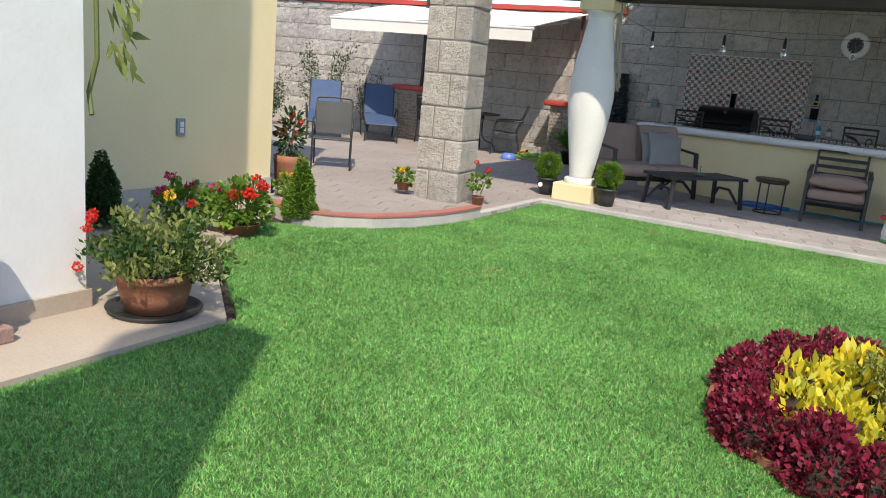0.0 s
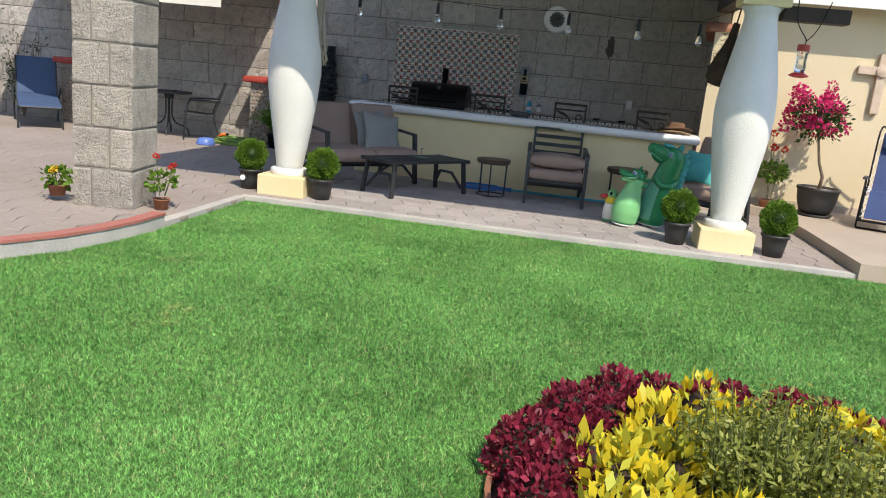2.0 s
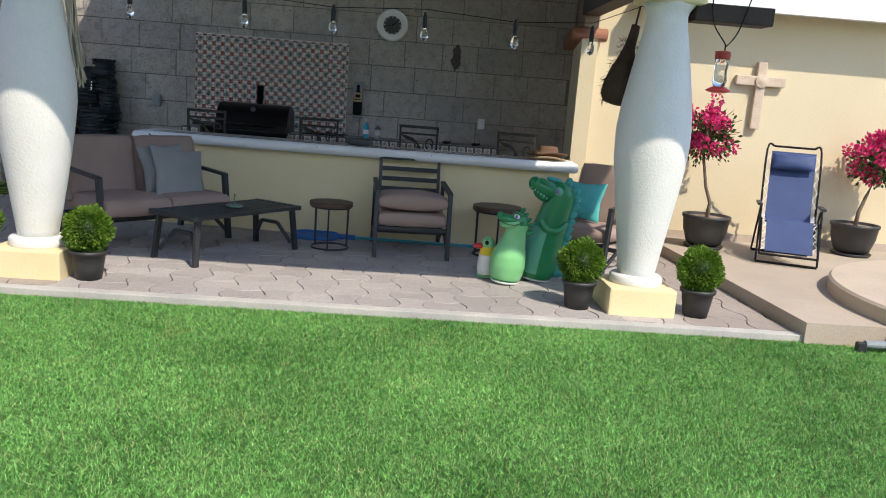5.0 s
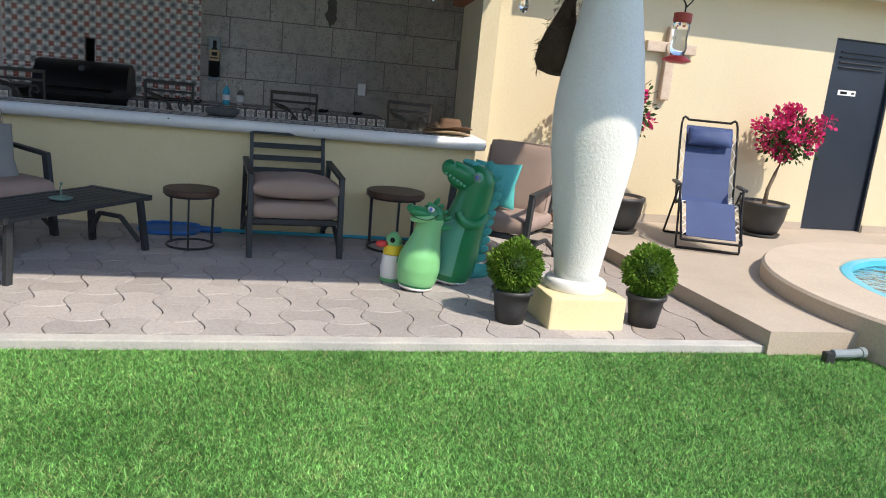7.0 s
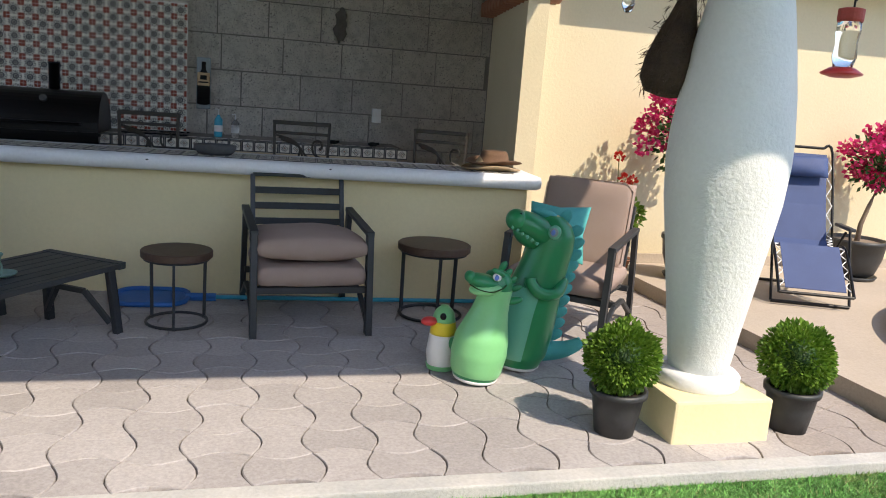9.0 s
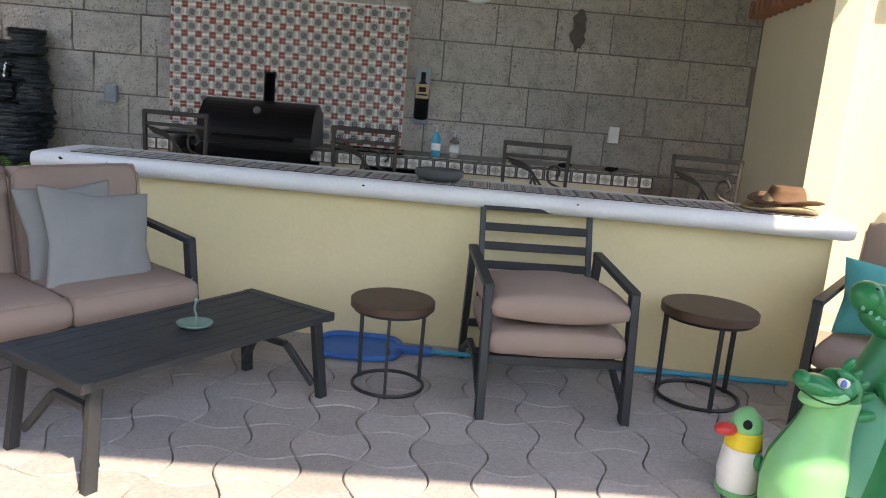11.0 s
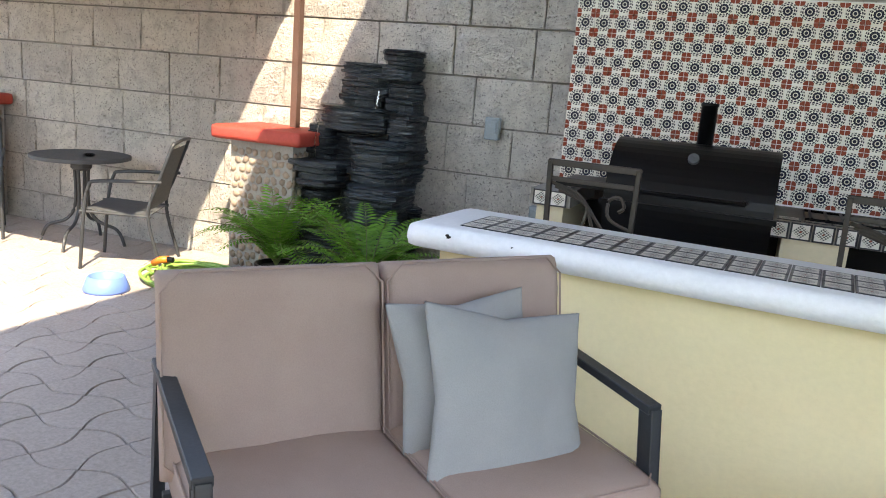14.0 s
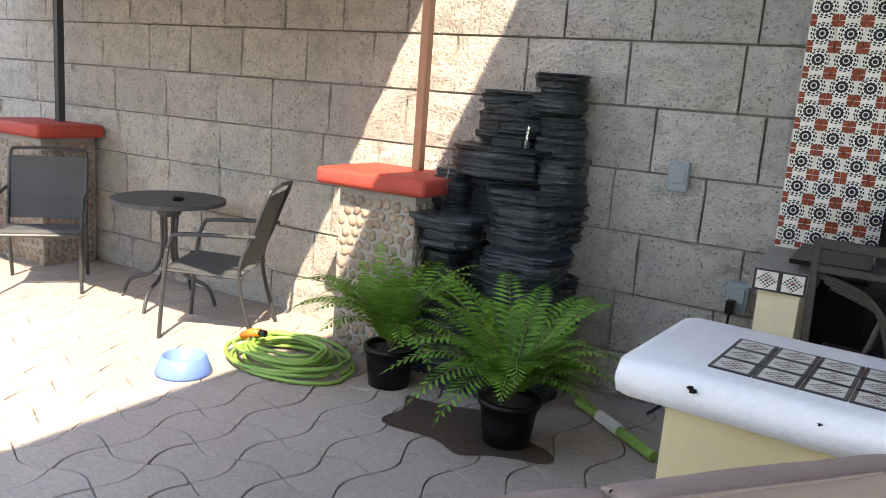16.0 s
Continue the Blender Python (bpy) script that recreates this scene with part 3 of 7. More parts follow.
# walls
WALL_Y = 14.12
setting("wall_back", boxes((-14.3, 1.45, WALL_Y + 0.03, WALL_Y + 0.3, -0.1, 2.78), (-4.94, 1.45, WALL_Y + 0.03, WALL_Y + 0.3, 2.78, 3.25)), M["mortar"], "tall grey block garden wall")
setting("wall_coping", boxes((-14.3, -4.95, WALL_Y - 0.06, WALL_Y + 0.36, 2.783, 2.88), bevel=0.012), M["red"], "red painted coping on the garden wall")
setting("wall_left_end", boxes((-14.55, -14.3, 5.0, WALL_Y + 0.3, -0.1, 2.8)), M["mortar"], "grey wall closing the garden")
setting("wall_right", boxes((1.2, 5.18, 12.55, 12.8, -0.1, 3.0), (6.02, 6.75, 12.55, 12.8, -0.1, 3.0), (7.6, 11.0, 12.55, 12.8, -0.1, 3.0), (5.18, 7.6, 12.553, 12.8, 2.36, 3.0)), M["cream"], "cream rendered house wall")
setting("wall_right_baseboard", boxes((1.21, 5.17, 12.53, 12.549, 0.16, 0.25), (6.03, 6.74, 12.53, 12.549, 0.16, 0.25)), M["terrace"], "beige cement skirting")
setting("wall_wing", prism(bmesh.new(), [(0.99, 12.38), (1.165, 12.36), (1.42, 14.1), (1.246, 14.1)], -0.1, 2.36), M["cream"], "cream rendered end wall of the bar")
setting("eave_right", boxes((1.6, 11.0, 12.2, 12.548, 2.80, 2.98), (1.6, 11.0, 12.14, 12.2, 2.76, 3.02)), M["white"], "white eave along the house")
setting("wall_house_white", boxes((-9.0, -3.8, -9.0, 2.58, -0.1, 8.5)), M["white"], "white rendered house wall")
setting("baseboard_white", boxes((-3.798, -3.775, -6.0, 2.60, 0.03, 0.14), (-5.9, -3.8, 2.582, 2.60, 0.03, 0.14)), M["terrace"], "beige stone skirting on the white wall")
setting("wall_house_yellow", boxes((-9.0, -5.9, 2.585, 6.2, -0.1, 5.6)), M["yellow"], "pale yellow rendered house wall")
setting("baseboard_yellow", boxes((-5.898, -5.88, 2.6, 6.2, 0.03, 0.22)), M["kerb"], "grey cement skirting on the yellow wall")
setting("terrace_left", prism(bmesh.new(), [(-5.9, -6.0), (-3.16, -6.0), (-3.14, 3.0), (-4.35, 4.0), (-4.95, 5.15), (-5.2, 5.6), (-5.9, 6.3)], -0.1, 0.035), M["terrace"], "pale cement path along the house")
# the 7 m tower and wall are added out of view to shadow the lawn
setting("wall_behind", boxes((-0.1, 0.42, -2.6, -2.02, -0.1, 7.0), (0.12, 0.42, -9.0, -2.6, -0.1, 7.0), (-9.0, 12.0, -9.3, -9.0, -0.1, 4.0), (12.0, 12.3, -9.3, 13.0, -0.1, 3.0)), M["cream"], "cream garden walls and an added unseen tower that shades the lawn")

# curved raised bed edge with a red rim
ARC = [(-3.93, 7.3), (-3.93, 6.9), (-3.98, 6.55), (-4.08, 6.2), (-4.25, 5.85), (-4.5, 5.6), (-4.85, 5.45), (-5.3, 5.6)]


def strip(bm, pts, w, z0, z1):
    """A wall of width w along a bent line."""
    L, R = [], []
    for i, p in enumerate(pts):
        a, b = Vector(pts[max(i - 1, 0)]), Vector(pts[min(i + 1, len(pts) - 1)])
        d = (b - a).normalized()
        s = Vector((-d.y, d.x)) * w / 2
        L.append(Vector(p) + s), R.append(Vector(p) - s)
    for i in range(len(pts) - 1):
        vs = [bm.verts.new((q.x, q.y, z)) for z in (z0, z1) for q in (L[i], L[i + 1], R[i + 1], R[i])]
        for f in ((3, 2, 1, 0), (4, 5, 6, 7), (0, 1, 5, 4), (2, 3, 7, 6)) + (((3, 0, 4, 7),) if i == 0 else ()) + (((1, 2, 6, 5),) if i == len(pts) - 2 else ()):
            bm.faces.new([vs[j] for j in f])
    bmesh.ops.remove_doubles(bm, verts=bm.verts, dist=0.001)
    return bm


setting("curved_step", prism(bmesh.new(), [(-3.95, 7.3)] + [(x - 0.02, y + 0.02) for x, y in ARC[1:]] + [(-5.6, 5.9), (-6.6, 7.3)], -0.1, 0.078), M["joint"], "raised crazy-paved bay with a curved edge")
setting("curved_wall", strip(bmesh.new(), ARC, 0.10, -0.05, 0.105), M["kerb"], "curved cement edge")
setting("curved_rim", strip(bmesh.new(), ARC, 0.12, 0.106, 0.128), surface("faded_red_paint", (0.46, 0.15, 0.12, 1), (0.40, 0.2, 0.16, 1), 0.8, 8, 50, 0.004), "red painted rim on the curved edge")

# roof of the pavilion
setting("ceiling", boxes((-4.53, 1.62, 7.64, 14.4, 3.5, 3.62), (1.62, 2.32, 7.64, 9.6, 3.5, 3.62)), M["timber"], "brown timber pavilion roof seen from below")
setting("beam_front", boxes((-4.6, 1.5, 9.3, 9.56, 2.505, 2.757), (-3.72, -3.52, 9.33, 9.53, 2.757, 3.5), (0.88, 1.08, 9.33, 9.53, 2.757, 3.5), bevel=0.01), M["dark_wood"], "dark timber beam on the columns")
setting("beam_end", boxes((1.16, 1.75, 9.33, 9.53, 2.27, 2.4), bevel=0.01), M["dark_wood"], "dark timber beam end")
# added screen, closes the gap so less sky light reaches the back wall
setting("gable_right", prism(bmesh.new(), [(1.0, 12.4), (1.16, 12.4), (1.42, 14.1), (1.26, 14.1)], 2.48, 3.498), M["timber"], "added timber screen above the end wall that keeps sky light out")
setting("beam_side", boxes((0.96, 1.16, 9.6, 12.38, 2.6, 2.757), bevel=0.01), M["dark_wood"], "dark timber side beam")
rt = setting("roof_tiles", prism(bmesh.new(), [(0.92, 12.35), (1.22, 12.33), (1.5, 14.1), (1.16, 14.1)], 2.362, 2.40), M["clay"], "terracotta roof tiles on the end wall")
bm = bmesh.new()
for i in range(11):
    tube(bm, [(0.87 + i * 0.024, 12.42 + i * 0.165, 2.405), (1.27 + i * 0.024, 12.42 + i * 0.165, 2.405)], 0.07, 10)
part("roof_tile", bm, M["clay"], rt, smooth=True)


def column(x, y):
    ob = thing("column", "bulging white rendered column on a yellow plinth", "column", pose(x, y, PATIO), "columns of the pavilion")
    part("plinth", boxes((-0.26, 0.26, -0.26, 0.26, -0.02, 0.21), bevel=0.015), M["yellow"], ob, "pale yellow square plinth")
    part("foot_ring", lathe(bmesh.new(), [(0.2, 0.208), (0.205, 0.22), (0.205, 0.265), (0.19, 0.28), (0.15, 0.285)], 32), M["slab"], ob, smooth=True)
    prof = [(0.14, 0.27), (0.15, 0.33), (0.172, 0.48), (0.205, 0.7), (0.24, 0.92), (0.268, 1.12), (0.281, 1.3), (0.278, 1.42), (0.258, 1.6), (0.225, 1.8), (0.19, 2.0), (0.16, 2.15), (0.148, 2.24), (0.158, 2.28), (0.2, 2.33)]
    part("shaft", lathe(bmesh.new(), prof, 40, wob=0.006), M["rough_white"], ob, "rough white rendered shaft", smooth=True)
    part("capital", boxes((-0.22, 0.22, -0.2, 0.2, 2.325, 2.452), bevel=0.015), M["yellow"], ob)
    return ob


column(0.985, 9.43)
column(-3.62, 9.43)

# ---- bar and kitchen ----
BAR = pose(-3.70, 11.94, 0, 0, 0, -4.2)
bar_len = 4.63
bar = thing("bar_counter", "yellow rendered bar with a thick white rounded top", "bar", BAR)
part("front_wall", boxes((0.06, bar_len - 0.08, 0.0, 0.3, 0.02, 0.91)), M["yellow"], bar, "pale yellow rendered front")
part("worktop", boxes((-0.05, bar_len, -0.12, 0.46, 0.912, 1.015), bevel=0.045), M["slab"], bar, "thick white painted top with rounded edge", True)
CT = bpy.data.meshes.new("tile_mesh")
bm = boxes((-0.049, 0.049, -0.049, 0.049, -0.004, 0.004))
bm.to_mesh(CT)
bm.free()
CT.materials.append(M["frame_tile"])
for i in range(42):
    for j in range(3):
        o = new("counter_tile", CT)
        o.parent = bar
        o.matrix_basis = pose(0.2 + i * 0.102, 0.03 + j * 0.102, 1.015)

back = thing("kitchen_counter", "cream tiled kitchen counter along the block wall", "counter", pose(0, 0, PATIO))
for x0, x1 in ((-3.66, -3.5), (-2.32, -2.0), (-1.3, 0.2)):
    part("body", boxes((x0, x1, 13.44, 14.08, 0, 0.86)), M["cream"], back)
# black panel puts the shade of the open recess into its colour
part("shelf_back", boxes((-3.49, 0.2, 14.0, 14.07, 0, 0.85)), M["black"], back, "black panel painted as the shade in the recess under the counter")
part("top", boxes((-2.4, 0.27, 13.42, 14.1, 0.862, 0.955), (-3.7, -3.46, 13.42, 14.1, 0.862, 0.955)), M["mortar"], back, "grey tiled top")
for x in [-2.345 + i * 0.108 for i in range(25)] + [-3.63, -3.53]:
    o = new("edge_tile", CT)
    o.parent = back
    o.matrix_basis = pose(x, 13.416, 0.909, 90) @ Matrix.Diagonal((1.04, 0.92, 1, 1))
for i in range(20):
    o = new("top_tile", CT)
    o.parent = back
    o.matrix_basis = pose(-2.3 + i * 0.13, 13.52, 0.956) @ Matrix.Diagonal((1.2, 1.2, 1, 1))

panel = thing("tile_panel", "patterned red, navy and white tile panel on the wall", "tile panel", pose(0, 0, 0), kind="structure")
part("grout", boxes((-3.70, -1.72, WALL_Y - 0.045, WALL_Y - 0.0, 0.99, 2.185)), M["slab"], panel)
ST = mesh_of("star_tile", boxes((-TILE / 2 + 0.001, TILE / 2 - 0.001, -0.004, 0.004, -TILE / 2 + 0.001, TILE / 2 - 0.001)), M["star"])
for i in range(17):
    for j in range(10):
        o = new("wall_tile", ST)
        o.parent = panel
        o.matrix_basis = pose(-3.642 + i * 0.1165, WALL_Y - 0.047, 1.072 + j * 0.1165)


def grill():
    g = thing("barrel_grill", "black steel barrel grill with a chimney", "grill", pose(-2.82, 13.68, PATIO + 0.13))
    bm = bmesh.new()
    prof = [(0.34 * math.cos(a), 0.82 + 0.34 * math.sin(a)) for a in [math.pi * i / 24 for i in range(25)]]
    lo = [bm.verts.new((-0.44, y, z)) for y, z in prof]
    hi = [bm.verts.new((0.44, y, z)) for y, z in prof]
    for i in range(24):
        bm.faces.new((lo[i], lo[i + 1], hi[i + 1], hi[i]))
    bm.faces.new(lo[::-1]), bm.faces.new(hi), bm.faces.new((lo[0], hi[0], hi[24], lo[24]))
    part("lid", bm, M["black"], g, smooth=False)
    bm = bmesh.new()
    prof = [(0.34 * math.cos(a), 0.815 + 0.3 * math.sin(a)) for a in [-math.pi * i / 16 for i in range(17)]]
    lo = [bm.verts.new((-0.44, y, z)) for y, z in prof]
    hi = [bm.verts.new((0.44, y, z)) for y, z in prof]
    for i in range(16):
        bm.faces.new((lo[i], hi[i], hi[i + 1], lo[i + 1]))
    bm.faces.new(lo), bm.faces.new(hi[::-1]), bm.faces.new((lo[0], lo[16], hi[16], hi[0]))
    part("firebox", bm, M["black"], g)
    part("chimney", lathe(bmesh.new(), [(0.045, 1.1), (0.045, 1.37), (0.05, 1.372), (0.05, 1.39)], 16, 0.02, 0.1), M["black"], g, smooth=True)
    part("gauge", tube(bmesh.new(), [(0, -0.22, 1.08), (0, -0.245, 1.095)], 0.03, 16), M["stone_grey"], g, "round steel thermometer")
    part("handle", tube(bmesh.new(), [(-0.3, -0.34, 0.9), (-0.3, -0.4, 0.9), (0.3, -0.4, 0.9), (0.3, -0.34, 0.9)], 0.012), M["black"], g)
    part("rim_bar", boxes((-0.46, 0.46, -0.36, -0.33, 0.8, 0.83)), M["black"], g)
    part("side_shelf", boxes((-0.74, -0.45, -0.25, 0.25, 0.86, 0.88)), M["black"], g)
    for x in (-0.38, 0.38):
        for y in (-0.25, 0.25):
            part("leg", beam(bmesh.new(), (x, y, -0.13), (x, y, 0.66), 0.035, 0.035), M["black"], g)
    return g


grill()


# ---- furniture ----
def lounge_frame(ob, w, d=0.78, back_h=0.9, slats=3):
    """A metal seat frame with flat arms, front at -y."""
    h = w / 2
    for s in (-1, 1):
        x = s * h
        part("front_leg", beam(bmesh.new(), (x, -d / 2 - 0.03, 0), (x, -d / 2 + 0.05, 0.62), 0.035, 0.055), M["metal"], ob)
        part("back_leg", beam(bmesh.new(), (x, d / 2 + 0.04, 0), (x, d / 2 - 0.08, 0.66), 0.035, 0.055), M["metal"], ob)
        part("arm", beam(bmesh.new(), (x, -d / 2 + 0.03, 0.625), (x, d / 2 - 0.06, 0.67), 0.05, 0.03), M["metal"], ob)
        bm = bmesh.new()
        beam(bm, (x, -d / 2 - 0.01, 0.06), (x, -0.12, 0.2), 0.03, 0.03), beam(bm, (x, -0.12, 0.2), (x, 0.12, 0.2), 0.03, 0.03), beam(bm, (x, 0.12, 0.2), (x, d / 2, 0.06), 0.03, 0.03)
        part("side_brace", bm, M["metal"], ob)
        part("back_post", beam(bmesh.new(), (x * 0.86, d / 2 - 0.16, 0.3), (x * 0.86, d / 2 + 0.02, back_h), 0.03, 0.03), M["metal"], ob)
    part("seat_rail_front", beam(bmesh.new(), (-h, -d / 2 + 0.03, 0.275), (h, -d / 2 + 0.03, 0.275), 0.03, 0.04), M["metal"], ob)
    part("seat_rail_back", beam(bmesh.new(), (-h, d / 2 - 0.1, 0.25), (h, d / 2 - 0.1, 0.25), 0.03, 0.04), M["metal"], ob)
    part("stretcher", beam(bmesh.new(), (-h, -0.05, 0.2), (h, -0.05, 0.2), 0.03, 0.04), M["metal"], ob)
    for i in range(5):
        x = -h + w * (i + 0.5) / 5
        part("seat_slat", beam(bmesh.new(), (x, -d / 2 + 0.04, 0.285), (x, d / 2 - 0.1, 0.262), 0.05, 0.012), M["metal"], ob)
    for i in range(slats + 1):
        f = 0.48 + 0.52 * i / slats
        y = d / 2 - 0.16 + 0.18 * f
        part("back_slat", beam(bmesh.new(), (-h * 0.86, y, 0.3 + (back_h - 0.3) * f), (h * 0.86, y, 0.3 + (back_h - 0.3) * f), 0.018, 0.045 if i < slats else 0.022), M["metal"], ob)


def piped(name, w, d, h, m, parent, square=9.0, puff=0.2, mat="taupe"):
    c = part(name, cushion(bmesh.new(), w, d, h, m, square, puff), M[mat], parent, "", True)
    return c


def piping(w, d, z, m, parent, name="piping"):
    e = 0.06
    pts = []
    for sx, sy in ((1, 1), (-1, 1), (-1, -1), (1, -1)):
        pts += [m @ Vector((sx * (w / 2 - 0.004), sy * (d / 2 - e), z)), m @ Vector((sx * (w / 2 - e), sy * (d / 2 - 0.004), z))] if sx * sy > 0 else [m @ Vector((sx * (w / 2 - e), sy * (d / 2 - 0.004), z)), m @ Vector((sx * (w / 2 - 0.004), sy * (d / 2 - e), z))]
    return part(name, tube(bmesh.new(), pts, 0.0038, 6, True), M["taupe"], parent)


sofa = thing("garden_sofa", "two-seat charcoal metal sofa with taupe cushions", "sofa", pose(-3.33, 11.007, PATIO, 0, 0, 50))
lounge_frame(sofa, 1.31, 0.74, back_h=0.82)
for s in (-1, 1):
    piped("seat_cushion", 0.648, 0.70, 0.19, pose(s * 0.325, -0.08, 0.365), sofa)
    piping(0.648, 0.70, 0.07, pose(s * 0.325, -0.08, 0.365), sofa)
    piped("back_cushion", 0.67, 0.60, 0.15, pose(s * 0.34, 0.235, 0.655, 79), sofa)
    piping(0.67, 0.60, 0.06, pose(s * 0.34, 0.235, 0.655, 79), sofa)


def pillow(name, label, m, mat, w=0.46):
    o = thing(name, label, "pillow", m)
    bm = cushion(bmesh.new(), w, w, 0.17, None, 2.2, 0.35)
    for v in bm.verts:
        u, q = v.co.x / (w / 2), v.co.y / (w / 2)
        k = 1 + 0.10 * (abs(u * q)) - 0.05 * (1 - abs(u)) * (abs(q)) - 0.05 * (1 - abs(q)) * abs(u)
        v.co.x, v.co.y = v.co.x * k, v.co.y * k
    part("cover", bm, M[mat], o, "", True)
    return o


SO = sofa.matrix_basis
pillow("throw_pillow", "plain grey throw pillow on the sofa", SO @ pose(0.29, -0.1, 0.6, 66, 0, 2) @ pose(0, 0, 0, 0, 0, -8), "grey_fabric", 0.52)
pillow("throw_pillow", "grey ribbed throw pillow tucked behind another", SO @ pose(0.22, 0.05, 0.64, 72, 0, 0) @ pose(0, 0, 0, 0, 0, 3), "grey_fabric", 0.45)

chair = thing("lounge_chair", "charcoal metal armchair with stacked taupe cushions", "armchair", pose(-0.808, 11.21, PATIO, 0, 0, 4), "lounge chairs")
lounge_frame(chair, 0.70, back_h=0.88)
piped("seat_cushion", 0.66, 0.68, 0.15, pose(0, -0.05, 0.36), chair)
piping(0.63, 0.66, 0.05, pose(0, -0.05, 0.36), chair)
piped("back_cushion", 0.67, 0.67, 0.2, pose(0, -0.05, 0.515, -3), chair, 6.0, 0.5)
chair2 = thing("lounge_chair", "charcoal metal armchair with upright taupe back cushion", "armchair", pose(1.0, 11.06, PATIO, 0, 0, -40), "lounge chairs")
lounge_frame(chair2, 0.70, back_h=0.82)
piped("seat_cushion", 0.66, 0.68, 0.15, pose(0, -0.05, 0.36), chair2)
piping(0.63, 0.66, 0.05, pose(0, -0.05, 0.36), chair2)
piped("back_cushion", 0.63, 0.62, 0.15, pose(0, 0.25, 0.68, 74), chair2)
piping(0.63, 0.62, 0.055, pose(0, 0.25, 0.68, 74), chair2)
pillow("throw_pillow", "bright turquoise pillow on the armchair", chair2.matrix_basis @ pose(-0.12, -0.02, 0.63, 62, 0, 10), "turq", 0.38)

table = thing("coffee_table", "long charcoal slatted metal coffee table", "table", pose(-2.437, 10.512, PATIO, 0, 0, 56))
TL, TW, TH = 1.25, 0.57, 0.42
for i in range(6):
    y = -TW / 2 + 0.045 + (i + 0.5) * (TW - 0.09) / 6
    part("slat", boxes((-TL / 2 + 0.02, TL / 2 - 0.02, y - 0.0375, y + 0.0375, TH - 0.022, TH - 0.002), bevel=0.003), M["metal"], table)
for s in (-1, 1):
    part("top_rail", boxes((-TL / 2 + 0.02, TL / 2 - 0.02, s * (TW / 2 - 0.02) - 0.02, s * (TW / 2 - 0.02) + 0.02, TH - 0.03, TH), bevel=0.004), M["metal"], table)
    part("end_rail", boxes((s * (TL / 2 - 0.01) - 0.028, s * (TL / 2 - 0.01) + 0.028, -TW / 2 + 0.003, TW / 2 - 0.003, TH - 0.036, TH + 0.004), bevel=0.004), M["metal"], table)
    for q in (-1, 1):
        part("leg", beam(bmesh.new(), (s * (TL / 2 - 0.02), q * (TW / 2 - 0.03), 0), (s * (TL / 2 - 0.06), q * (TW / 2 - 0.05), TH - 0.03), 0.045, 0.03), M["metal"], table)
    bm = bmesh.new()
    x = s * (TL / 2 - 0.06)
    beam(bm, (x, -TW / 2 + 0.05, 0.07), (x - s * 0.05, -0.1, 0.25), 0.03, 0.03), beam(bm, (x - s * 0.05, -0.1, 0.25), (x - s * 0.05, 0.1, 0.25), 0.03, 0.03), beam(bm, (x - s * 0.05, 0.1, 0.25), (x, TW / 2 - 0.05, 0.07), 0.03, 0.03)
    part("leg_brace", bm, M["metal"], table)


def side_table(x, y, wide, tall):
    o = thing("side_table", "round walnut-topped side table on thin black legs", "side table", pose(x, y, PATIO) @ Matrix.Diagonal((wide, wide, tall, 1)), "side tables by the bar")
    part("tabletop", lathe(bmesh.new(), [(0.228, 0.415), (0.234, 0.42), (0.234, 0.455), (0.228, 0.46)], 48), M["walnut"], o, "dark walnut round top", False)
    part("top_ring", tube(bmesh.new(), [(0.21 * math.cos(a), 0.21 * math.sin(a), 0.407) for a in [2 * math.pi * i / 40 for i in range(40)]], 0.008, 6, True), M["metal"], o)
    part("base_ring", tube(bmesh.new(), [(0.2 * math.cos(a), 0.2 * math.sin(a), 0.01) for a in [2 * math.pi * i / 40 for i in range(40)]], 0.01, 6, True), M["metal"], o)
    for i in range(3):
        a = 0.5 + 2 * math.pi * i / 3
        part("leg", beam(bmesh.new(), (0.2 * math.cos(a), 0.2 * math.sin(a), 0.0), (0.205 * math.cos(a), 0.205 * math.sin(a), 0.41), 0.016, 0.016), M["metal"], o)
    return o


side_table(-1.58, 11.09, 0.9, 1.0)
side_table(0.07, 11.25, 1.06, 1.1)


# ---- stone pillar, piers and fountain ----
def rough_block(lx, ly, lz, seed, bevel=0.018):
    """One rough-faced stone block standing on its base."""
    bm = boxes((-lx / 2, lx / 2, -ly / 2, ly / 2, 0, lz), bevel=bevel)
    for v in bm.verts:
        v.co += 0.008 * Vector(noise.noise_vector(v.co * 5 + Vector((seed, 0, 0))))
    return bm


pillar = thing("stone_pillar", "square pillar of rough grey stone blocks", "pillar", pose(-4.64, 7.78, PATIO - 0.01, 0, 0, 8))
z = 0.0
for i in range(9):
    hgt = 0.36
    s = 0.268
    split = 0.06 if i % 2 else -0.1
    for j, (x0, x1) in enumerate(((-s, split - 0.006), (split + 0.006, s))):
        b = part("stone_block", rough_block(x1 - x0, 2 * s, hgt - 0.014, i * 7 + j), M["block"], pillar)
        b.matrix_basis = pose((x0 + x1) / 2, 0, z)
    z += hgt
part("mortar_core", boxes((-0.255, 0.255, -0.255, 0.255, 0.0, z - 0.02)), M["mortar"], pillar)


